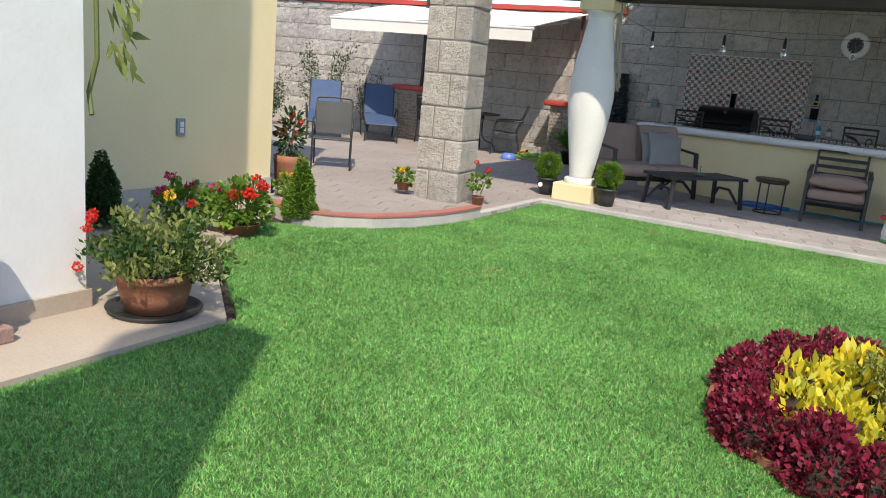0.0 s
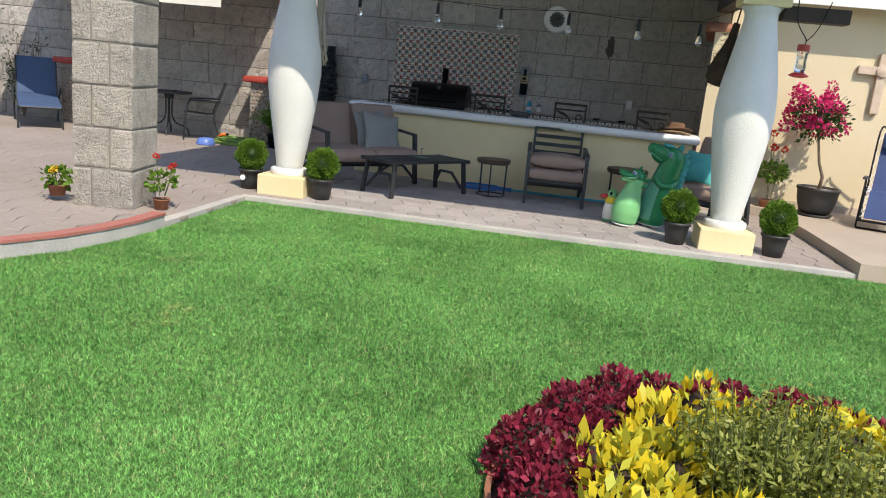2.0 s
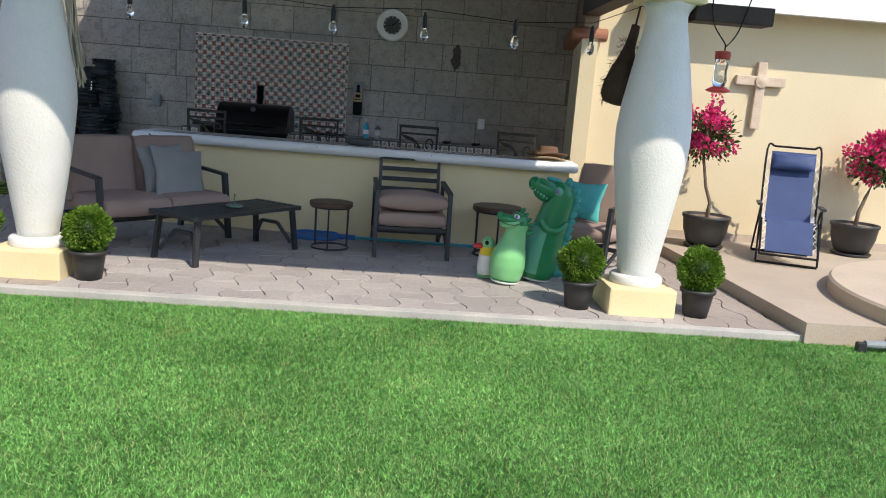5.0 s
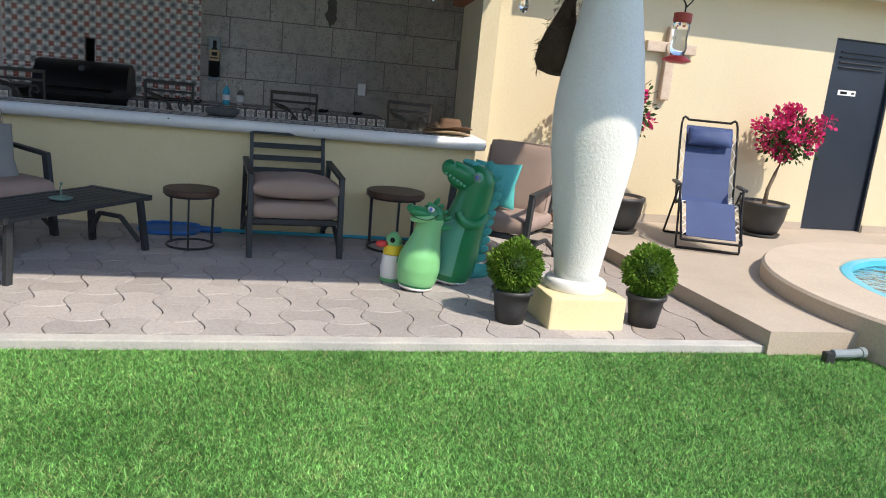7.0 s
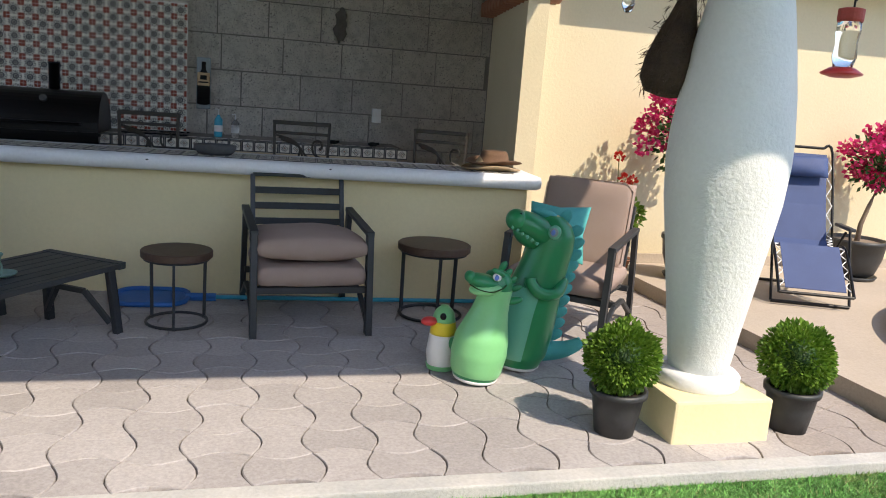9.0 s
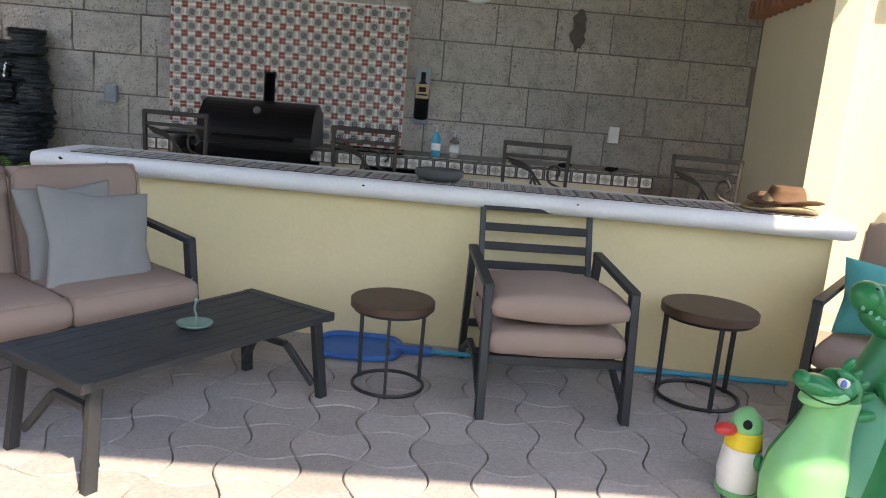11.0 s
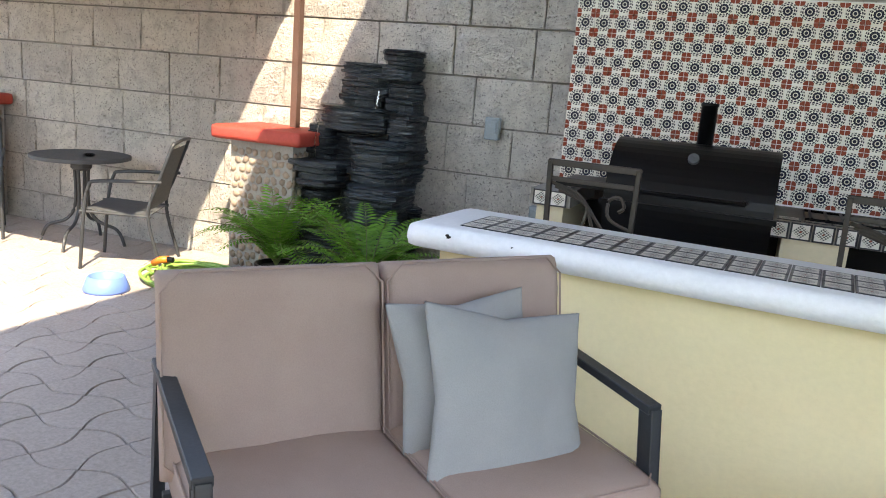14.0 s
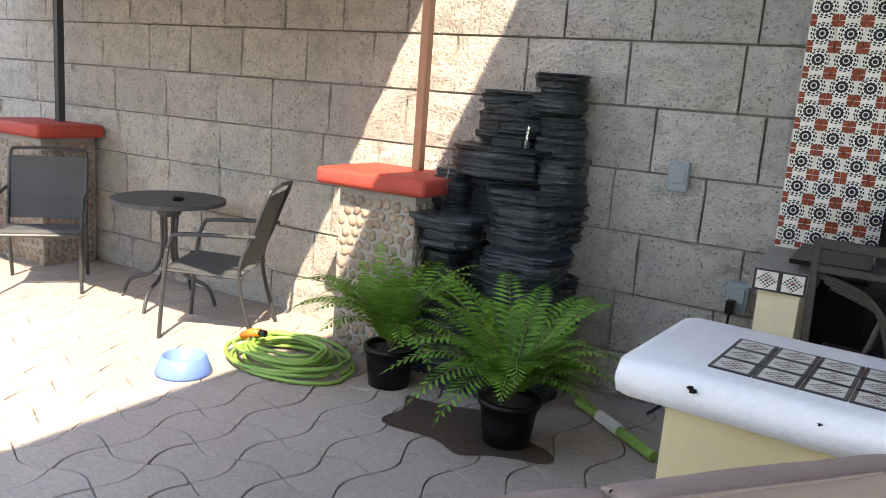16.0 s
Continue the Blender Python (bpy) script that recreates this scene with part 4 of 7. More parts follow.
def pebble_pier(x, y, w, seed, post_m, fade):
    o = thing("pebble_pier", "low pebble-faced pier with a red painted cap", "pier", pose(x, y, PATIO), "piers along the garden wall")
    d = 0.46
    part("core", boxes((-w / 2, w / 2, -d / 2, d / 2, -0.02, 1.0)), M["mortar"], o)
    part("cap", boxes((-w / 2 - 0.11, w / 2 + 0.11, -d / 2 - 0.1, d / 2 + 0.02, 1.0, 1.1), bevel=0.03), M["red"], o, "thick red painted cap", True)
    part("post", beam(bmesh.new(), (0.05, 0.1, 1.1), (0.05, 0.1, 2.9), 0.05, 0.05), post_m, o, "square steel post")
    rg = random.Random(seed)
    meshes = []
    for k in range(5):
        bm = bmesh.new()
        bmesh.ops.create_icosphere(bm, subdivisions=1, radius=0.5)
        for v in bm.verts:
            v.co *= 1 + 0.35 * noise.noise(v.co * 3 + Vector((k * 5, seed, 0)))
            v.co.y *= 0.4
        meshes.append(mesh_of("pebble", bm, M["pebble"], True))
    rows, cols = 15, int(w / 0.062)
    for r in range(rows):
        for c in range(cols):
            p = new("pebble", meshes[rg.randrange(5)])
            p.parent = o
            p.matrix_basis = pose(-w / 2 + 0.03 + (c + 0.5 * (r % 2)) * 0.062 + rg.uniform(-.008, .008), -d / 2, 0.04 + r * 0.063 + rg.uniform(-.008, .008), 0, rg.uniform(0, 180)) @ Matrix.Diagonal((rg.uniform(.055, .078), 0.05, rg.uniform(.05, .07), 1))
        for c in range(7):
            p = new("pebble", meshes[rg.randrange(5)])
            p.parent = o
            p.matrix_basis = pose(w / 2, -d / 2 + 0.03 + c * 0.064, 0.04 + r * 0.063, 0, 0, 90) @ pose(0, 0, 0, 0, rg.uniform(0, 180)) @ Matrix.Diagonal((0.068, 0.05, 0.06, 1))
    return o


RUST = surface("brown_steel", (0.085, 0.045, 0.034, 1), (0.12, 0.062, 0.045, 1), 0.6, 5, 60, 0.001)
pebble_pier(-5.73, 13.84, 0.52, 3, RUST, 0)
pebble_pier(-9.15, 13.84, 0.6, 4, M["metal"], 0)


def fountain(x, y):
    """Moulded slate fountain: drums of thin uneven layers, stepped back as they rise."""
    o = thing("rock_fountain", "tall dark slate fountain of stacked ledges", "fountain", pose(x, y, PATIO))
    rg = random.Random(11)

    def stack(cx, cy, w, d, z0, z1):
        w, d = w * 1.1, d * 1.2
        zz = z0
        wide = 1.0
        while zz < z1 - 0.008:
            h = min(rg.uniform(0.02, 0.058), z1 - zz)
            wide = 1.05 if zz + h > z1 - 0.02 else max(0.86, min(1.06, wide + rg.uniform(-0.09, 0.09)))
            ox, oy = rg.uniform(-.02, .02), rg.uniform(-.016, .012)
            n, rings = 18, []
            for k, (f, sh) in enumerate(((0.0, 0.955), (0.3, 1.0), (0.6, 0.985), (0.85, 1.01), (1.0, 0.95))):
                row = []
                for i in range(n):
                    a = 2 * math.pi * i / n
                    e = (abs(math.cos(a)) ** 3 + abs(math.sin(a)) ** 3) ** (-1 / 3)
                    q = wide * sh * e * (1 + 0.15 * noise.noise((math.cos(a) * 1.6 + cx * 9, math.sin(a) * 1.6 + cy * 9, zz * 7)) + 0.06 * noise.noise((math.cos(a) * 5, math.sin(a) * 5, zz * 40 + k * 3)))
                    row.append((cx + ox + w / 2 * q * math.cos(a), cy + oy + d / 2 * q * math.sin(a), zz + h * f))
                rings.append(row)
            bm = bmesh.new()
            vs = [[bm.verts.new(c) for c in row] for row in rings]
            for A, B in zip(vs, vs[1:]):
                for i in range(n):
                    bm.faces.new((A[i], A[(i + 1) % n], B[(i + 1) % n], B[i]))
            bm.faces.new(vs[0][::-1]), bm.faces.new(vs[-1])
            part("slate_layer", bm, M["slate"], o)
            zz += h

    # back mass, rising to the upper right
    for spec in ((0.0, 0.17, 0.72, 0.2, 0.0, 1.16), (0.06, 0.17, 0.5, 0.18, 1.16, 1.6), (0.26, 0.15, 0.22, 0.22, 1.16, 1.48), (0.25, 0.12, 0.23, 0.24, 1.5, 1.7),
                 # upper shelves
                 (-0.06, 0.13, 0.22, 0.24, 1.34, 1.55), (0.06, 0.1, 0.24, 0.22, 1.28, 1.52), (-0.02, 0.06, 0.5, 0.3, 1.14, 1.3),
                 (0.33, 0.06, 0.2, 0.24, 1.04, 1.28),
                 # left drum and its tiers
                 (-0.31, 0.1, 0.2, 0.24, 0.86, 1.16), (-0.23, -0.05, 0.36, 0.32, 0.74, 0.92), (-0.3, 0.06, 0.26, 0.26, 0.48, 0.72), (-0.34, 0.0, 0.24, 0.26, 0.3, 0.52), (-0.33, -0.03, 0.26, 0.3, 0.0, 0.26),
                 # right drum
                 (0.2, -0.02, 0.4, 0.32, 0.8, 1.1), (0.25, -0.12, 0.38, 0.36, 0.56, 0.8), (0.27, -0.05, 0.29, 0.3, 0.2, 0.56),
                 # lower basin lip and foot
                 (-0.06, -0.2, 0.44, 0.36, 0.16, 0.5), (-0.06, -0.12, 0.32, 0.34, 0.0, 0.16), (0.22, -0.12, 0.44, 0.36, 0.0, 0.18)):
        stack(*spec)
    for px, py, pz in ((-0.03, -0.015, 0.83), (0.155, -0.1, 0.44)):
        part("copper_lip", boxes((px - 0.055, px + 0.055, py - 0.02, py + 0.03, pz - 0.04, pz + 0.04), bevel=0.008), M["straw"], o, "rusty orange stone lip")
    for px, py, z0, z1 in ((0.17, -0.06, 1.1, 1.42), (-0.26, -0.1, 0.9, 1.2), (-0.06, -0.06, 0.5, 0.8), (0.15, -0.14, 0.2, 0.4), (-0.2, -0.16, 0.3, 0.6)):
        part("water_jet", tube(bmesh.new(), [(px, py, z1), (px - 0.012, py - 0.02, (z0 + z1) / 2), (px - 0.008, py - 0.025, z0)], 0.006, 6), M["glass"], o, "thin falling water")
    return o


fountain(-5.08, 13.82)


# ---- plants ----
def tapered_pot(o, r0, r1, h, mat, label=""):
    t_ = 0.012
    part("pot", lathe(bmesh.new(), [(r0, 0), (r0 + (r1 - r0) * 0.5, h * 0.5), (r1 - 0.006, h * 0.86), (r1 + 0.008, h * 0.87), (r1 + 0.01, h), (r1 - t_, h), (r1 - t_ - 0.004, h - 0.03)], 32), M[mat], o, label, True)
    part("soil", lathe(bmesh.new(), [(r1 - 0.02, h - 0.035), (r1 - 0.022, h - 0.025), (0.02, h - 0.02)], 24), M["soil"], o)


def boxwood(x, y, z, s=1.0, seed=1, sticker=False):
    o = thing("boxwood_shrub", "clipped round boxwood in a dark plastic pot", "shrub", pose(x, y, z), "boxwood balls by the columns")
    tapered_pot(o, 0.105 * s, 0.145 * s, 0.25 * s, "plastic")
    part("stem", tube(bmesh.new(), [(0, 0, 0.2 * s), (0.005, 0, 0.45 * s)], 0.012, 6), M["bark"], o)
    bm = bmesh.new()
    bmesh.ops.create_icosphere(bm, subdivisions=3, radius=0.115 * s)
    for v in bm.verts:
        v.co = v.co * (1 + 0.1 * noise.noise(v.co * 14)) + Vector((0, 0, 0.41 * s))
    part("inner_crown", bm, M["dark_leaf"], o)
    p, d = ball_points(5200, 0.18 * s, (0, 0, 0.42 * s), (1, 1, 1.02), 0.4, seed, 0.22)
    leaves("crown", p, d, 0.028 * s, M["box_leaf"], o, 0.62, 1.7, seed)
    if sticker:
        part("sticker", tube(bmesh.new(), [(-0.03, -0.128, 0.13), (-0.03, -0.1325, 0.131)], 0.03, 20), M["slab"], o, "round white sticker")
    return o


boxwood(0.52, 9.34, PATIO, 0.88, 1)
boxwood(1.45, 9.30, PATIO, 0.88, 2)
boxwood(-4.07, 9.42, PATIO, 0.88, 3, True)
boxwood(-3.2, 9.3, PATIO, 0.88, 4)


def cone_shrub(x, y, z, h, r, mat, seed):
    o = thing("cone_shrub", "clipped cone-shaped evergreen shrub", "shrub", pose(x, y, z))
    rg = np.random.default_rng(seed)
    k = 5200
    f = 1 - np.sqrt(rg.random(k))
    a = rg.uniform(0, 2 * np.pi, k)
    rad = r * (1 - f) ** 0.75 * (1 - 0.3 * rg.random(k) ** 2) * (0.85 + 0.15 * np.sin(a * 3 + f * 9))
    p = np.stack([rad * np.cos(a), rad * np.sin(a), 0.05 + f * h], 1)
    d = np.stack([np.cos(a), np.sin(a), np.full(k, 0.5)], 1)
    leaves("crown", p, d, 0.034, M[mat], o, 0.5, 0.6, seed)
    part("inner_crown", lathe(bmesh.new(), [(r * 0.7, 0.06), (r * 0.55, h * 0.35), (r * 0.25, h * 0.7), (0.02, h * 0.92)], 16, wob=0.02), M["dark_leaf"], o)
    part("trunk", tube(bmesh.new(), [(0, 0, -0.03), (0, 0, 0.15)], 0.02, 8), M["bark"], o)
    return o


cone_shrub(-4.83, 5.5, 0.0, 0.58, 0.19, "box_leaf", 5)
cone_shrub(-5.46, 3.85, 0.03, 0.58, 0.2, "dark_leaf", 6)


def saucer(o, r, mat="soil", z=0.0):
    part("saucer", lathe(bmesh.new(), [(r * 0.9, z), (r, z + 0.035), (r - 0.012, z + 0.035), (r * 0.88, z + 0.012)], 40), M[mat], o, "wide dark drip saucer", True)


def flower_heads(name, o, centres, r, mat, seed):
    P, D = [], []
    for i, c in enumerate(centres):
        p, d = ball_points(60, r, c, (1, 1, 0.7), 0.5, seed + i)
        P.append(p), D.append(d)
    return leaves(name, np.concatenate(P), np.concatenate(D), r * 0.8, M[mat], o, 0.8, 0.5, seed)


# big terracotta pot with a spreading flowering shrub
o = thing("potted_shrub", "spreading shrub with red flowers in a terracotta pot", "potted plant", pose(-3.50, 2.80, 0.035) @ Matrix.Diagonal((0.8, 0.8, 0.9, 1)))
saucer(o, 0.33, "plastic")
part("pot", lathe(bmesh.new(), [(0.2, 0.02), (0.235, 0.12), (0.262, 0.22), (0.275, 0.225), (0.282, 0.27), (0.262, 0.272), (0.255, 0.24)], 40), M["clay"], o, "weathered terracotta pot", True)
part("soil", lathe(bmesh.new(), [(0.25, 0.23), (0.25, 0.24), (0.02, 0.25)], 24), M["soil"], o)
rg = np.random.default_rng(21)
P, D = [], []
bm = bmesh.new()
for i in range(52):
    a, el = rg.uniform(0, 2 * np.pi), rg.uniform(0.3, 1.35)
    ln = rg.uniform(0.35, 0.58) * (0.75 + 0.35 * abs(math.cos(a)))
    dv = np.array([math.cos(a) * math.cos(el) * 1.15, math.sin(a) * math.cos(el), math.sin(el) * 0.95])
    s0 = np.array([0.1 * math.cos(a), 0.1 * math.sin(a), 0.24])
    pts = [s0 + dv * ln * f + np.array([0, 0, -0.12 * f * f]) for f in (0, 0.33, 0.66, 1.0)]
    tube(bm, [tuple(q) for q in pts], 0.005, 5, taper=0.002)
    for _ in range(60):
        f = rg.uniform(0.3, 1.05)
        q = s0 + dv * ln * f + np.array([0, 0, -0.12 * f * f]) + rg.normal(0, 0.035, 3)
        P.append(q), D.append(dv * 0.6 + np.array([0, 0, 0.3]))
part("stem", bm, M["stem"], o)
leaves("leaves", P[:900], D[:900], 0.052, M["dark_leaf"], o, 0.55, 0.8, 21)
leaves("leaves", P[900:], D[900:], 0.052, M["olive_leaf"], o, 0.55, 0.8, 22)
flower_heads("red_flowers", o, [(-0.28, -0.3, 0.58), (-0.2, -0.34, 0.62), (-0.24, -0.36, 0.53), (-0.42, -0.3, 0.3), (-0.32, -0.38, 0.28), (0.02, 0.3, 0.66)], 0.026, "scarlet", 31)
flower_heads("yellow_flower", o, [(-0.05, 0.16, 0.72)], 0.03, "gold_petal", 41)

# red geraniums and small pots along the yellow wall
def geranium(x, y, z, seed, heads, mat, r=0.22, h=0.3, label="red geranium in a low dark bowl"):
    g = thing("geranium", label, "potted plant", pose(x, y, z))
    part("pot", lathe(bmesh.new(), [(r * 0.55, 0), (r * 0.75, 0.1), (r * 0.78, 0.1), (r * 0.7, 0.085)], 28), M["clay"], g, "", True)
    part("soil", lathe(bmesh.new(), [(r * 0.7, 0.08), (r * 0.68, 0.088), (0.01, 0.09)], 20), M["soil"], g)
    p, d = ball_points(int(900 * (r / 0.24) ** 2.4), r, (0, 0, 0.1 + h * 0.45), (1.1, 1.1, 0.8), 0.8, seed, 0.3)
    leaves("leaves", p, d, 0.055, M["box_leaf"], g, 0.85, 0.7, seed)
    rr = np.random.default_rng(seed)
    cs = [(rr.uniform(-r, r), rr.uniform(-r, r), 0.1 + h * rr.uniform(0.75, 1.15)) for _ in range(heads)]
    bm_ = bmesh.new()
    for c in cs:
        tube(bm_, [(c[0] * 0.3, c[1] * 0.3, 0.12), (c[0] * 0.8, c[1] * 0.8, c[2] * 0.7), c], 0.004, 5)
    part("stem", bm_, M["stem"], g)
    flower_heads("flower_heads", g, cs, 0.038 if r > 0.15 else 0.022, mat, seed)
    return g


geranium(-4.72, 4.62, 0.02, 51, 8, "scarlet", 0.24, 0.32)
geranium(-5.02, 4.3, 0.03, 52, 4, "magenta", 0.2, 0.28, "pink geranium in a low clay bowl")
geranium(-5.45, 6.02, 0.035, 53, 2, "gold_petal", 0.13, 0.2, "small yellow-green plant in a dark pot")
geranium(-5.07, 7.55, 0.10, 54, 3, "gold_petal", 0.11, 0.14, "small yellow flowers in a clay pot")
geranium(-4.17, 7.75, 0.05, 55, 3, "scarlet", 0.10, 0.36, "straggling red-flowered plant beside the stone pillar")

# brick-clad planter with a red plant near the corner of the yellow wall
o = thing("tall_planter", "round brown planter with a red leafy plant", "potted plant", pose(-6.08, 6.7, PATIO))
part("pot", lathe(bmesh.new(), [(0.15, 0), (0.155, 0.06), (0.165, 0.07), (0.165, 0.16), (0.172, 0.17), (0.175, 0.27), (0.182, 0.28), (0.185, 0.36), (0.165, 0.362), (0.16, 0.33)], 28), M["clay"], o, "", True)
part("soil", lathe(bmesh.new(), [(0.16, 0.32), (0.158, 0.33), (0.01, 0.335)], 20), M["soil"], o)
p, d = ball_points(330, 0.17, (0, 0, 0.6), (0.8, 0.8, 1.5), 0.8, 61, 0.3)
leaves("leaves", p, d, 0.075, M["dark_leaf"], o, 0.5, 0.8, 61)
p, d = ball_points(40, 0.14, (0, 0, 0.68), (0.9, 0.9, 1.1), 0.8, 62, 0.3)
leaves("red_leaves", p, d, 0.07, M["scarlet"], o, 0.5, 0.8, 62)
part("stem", tube(bmesh.new(), [(0, 0, 0.3), (0.02, 0, 0.55), (0.05, 0.02, 0.8)], 0.012, 6), M["bark"], o)


def wall_shrub(x, y, z, h, r, k, seed, name="wall_shrub", label="loose leafy shrub against the block wall"):
    g = thing(name, label, "shrub", pose(x, y, z))
    rr = np.random.default_rng(seed)
    P_, D_ = [], []
    bm_ = bmesh.new()
    for i in range(16):
        a = rr.uniform(0, 2 * np.pi)
        tip = np.array([r * math.cos(a) * rr.uniform(.4, 1), r * 0.5 * math.sin(a), h * rr.uniform(0.5, 1.0)])
        tube(bm_, [(0, 0, 0), tuple(tip * 0.5 + np.array([0, 0, 0.05])), tuple(tip)], 0.01, 5, taper=0.003)
        for _ in range(k // 16):
            f = rr.uniform(0.3, 1.0)
            P_.append(tip * f + rr.normal(0, 0.06, 3)), D_.append(np.array([math.cos(a), math.sin(a) - 0.5, 0.6]))
    part("stem", bm_, M["bark"], g)
    leaves("leaves", P_, D_, 0.06, M["dark_leaf"], g, 0.45, 0.8, seed)
    return g


wall_shrub(-11.2, 13.3, PATIO, 1.9, 0.75, 1800, 71)
wall_shrub(-12.2, 12.6, PATIO, 1.2, 0.7, 1600, 72)
wall_shrub(-10.3, 13.75, PATIO, 1.45, 0.4, 700, 73)
wall_shrub(-5.0, 14.3, 2.8, 0.4, 0.5, 700, 74, "trailing_plant", "leafy plant trailing over the top of the wall")

# hanging branch at the corner of the white house
o = thing("hanging_branch", "drooping leafy branch against the house corner", "plant", pose(-3.83, 2.63, 1.1))
part("stem", tube(bmesh.new(), [(0.02, 0.0, 0.0), (-0.03, 0.02, 0.12), (0.0, 0.05, 0.3), (-0.02, 0.06, 0.6), (0.02, 0.08, 1.2)], 0.014, 7), M["stem"], o)
rg = np.random.default_rng(77)
f = rg.uniform(0.25, 1.2, 60)
leaves("leaves", np.stack([0.05 + 0.12 * rg.random(60), 0.06 + 0.1 * rg.random(60), f], 1), np.tile([0.3, 0.2, -1.0], (60, 1)), 0.13, M["olive_leaf"], o, 0.3, 0.35, 77)

# round flower bed
bed = thing("flower_bed", "oval flower bed of burgundy, yellow and green plants", "flower bed", pose(BED_C[0], BED_C[1], 0))
outl = [(BED_A * math.cos(a), BED_B * math.sin(a)) for a in [2 * math.pi * i / 72 for i in range(72)]]
part("bed_soil", prism(bmesh.new(), [(x * 0.985, y * 0.985) for x, y in outl], -0.03, 0.012), M["soil"], bed)
part("edging", strip(bmesh.new(), outl + outl[:1], 0.022, -0.04, 0.045), M["clay"], bed, "thin rusty edging strip")
rg = np.random.default_rng(81)


def clump_cover(name, count, lo, hi, height, size, mat, narrow, per, width, seed, up=0.9):
    rr = np.random.default_rng(seed)
    P_, D_ = [], []
    bm_ = bmesh.new()
    for i in range(count):
        a = 2 * math.pi * (i + rr.uniform(0, 0.8)) / count if lo > 0.3 else rr.uniform(0, 2 * math.pi)
        q = math.sqrt(rr.uniform(lo * lo, hi * hi))
        c = np.array([BED_A * q * math.cos(a), BED_B * q * math.sin(a), 0])
        h = height * rr.uniform(0.85, 1.15)
        u = rr.normal(0, 1, (per, 3))
        u /= np.linalg.norm(u, axis=1, keepdims=True)
        u[:, 2] = abs(u[:, 2])
        p_ = c + u * np.array([width, width, h]) * (1 - 0.3 * rr.random((per, 1)) ** 2)
        P_.append(p_), D_.append(u * np.array([1, 1, 0.6]) + np.array([0, 0, up * 0.5]))
        lathe(bm_, [(width * 0.8, 0.01), (width * 0.75, h * 0.45), (width * 0.4, h * 0.75), (0.01, h * 0.85)], 9, c[0], c[1], 0.02)
    part(name.split("_")[0] + "_mound", bm_, M["soil"], bed)
    return leaves(name, np.concatenate(P_), np.concatenate(D_), size, M[mat], bed, narrow, 0.55, seed)


clump_cover("burgundy_leaves", 33, 0.74, 0.93, 0.27, 0.036, "bed_red", 0.66, 950, 0.17, 82)
clump_cover("yellow_leaves", 52, 0.32, 0.75, 0.29, 0.074, "bed_yellow", 0.46, 165, 0.14, 83, 1.4)
P, D = [], []
bm = bmesh.new()
for i in range(190):
    a, q = rg.uniform(0, 2 * np.pi), math.sqrt(rg.random()) * 0.36
    c = np.array([BED_A * q * math.cos(a), BED_B * q * math.sin(a), 0.0])
    tip = c + np.array([rg.normal(0, .05), rg.normal(0, .05), rg.uniform(0.32, 0.48)])
    tube(bm, [tuple(c), tuple((c + tip) / 2 + rg.normal(0, .01, 3)), tuple(tip)], 0.003, 4)
    for _ in range(44):
        f = rg.uniform(0.2, 1.0)
        P.append(c + (tip - c) * f + rg.normal(0, 0.016, 3)), D.append([rg.normal(), rg.normal(), 0.8])
part("sprig_stem", bm, M["stem"], bed)
leaves("sprig_leaves", P, D, 0.034, M["bed_green"], bed, 0.4, 0.6, 84)


def fern(x, y, z, seed, scale=1.0, fronds=44):
    g = thing("potted_fern", "lush green fern in a black plastic pot", "fern", pose(x, y, z), "ferns by the fountain")
    tapered_pot(g, 0.11, 0.14, 0.22, "black")
    rr = np.random.default_rng(seed)
    bm_ = bmesh.new()
    V = []
    for i in range(fronds):
        a = 2 * math.pi * i / fronds * 2.4 + rr.uniform(-.2, .2)
        ln = scale * rr.uniform(0.42, 0.66)
        up = rr.uniform(0.75, 1.45)
        side = np.array([-math.sin(a), math.cos(a), 0])
        pts = []
        for k in range(25):
            f = k / 24
            rad = ln * (0.15 * f + 0.85 * f ** 1.3) * math.cos(up * 0.6)
            zz = 0.2 + ln * (math.sin(up) * 1.25 * f - 0.95 * f ** 2.4 * (1.35 - up * 0.6))
            pts.append(np.array([math.cos(a) * rad, math.sin(a) * rad, zz]))
        tube(bm_, [tuple(q) for q in pts[::4]], 0.0035, 4, taper=0.0015)
        for k in range(3, 25):
            f = k / 24
            w = 0.085 * scale * math.sin(math.pi * min(1, f * 0.9 + 0.12)) ** 0.7
            ax = pts[k] - pts[k - 1]
            ax /= np.linalg.norm(ax)
            for s in (-1, 1):
                b = pts[k]
                tip = b + side * s * w + ax * w * 0.35 + np.array([0, 0, -0.16 * w])
                hw = ax * 0.0082 * scale
                V += [b - hw, (b + tip) / 2 - hw * 0.9, tip, (b + tip) / 2 + hw * 1.1]
    part("frond_stem", bm_, M["stem"], g)
    ob = new("fronds", mesh_from("fronds", np.array(V), 4, M["fern_leaf"]))
    ob.parent = g
    return g


fern(-5.42, 13.38, PATIO, 91, 1.15, 44)
fern(-4.6, 13.15, PATIO, 92, 1.12, 48)


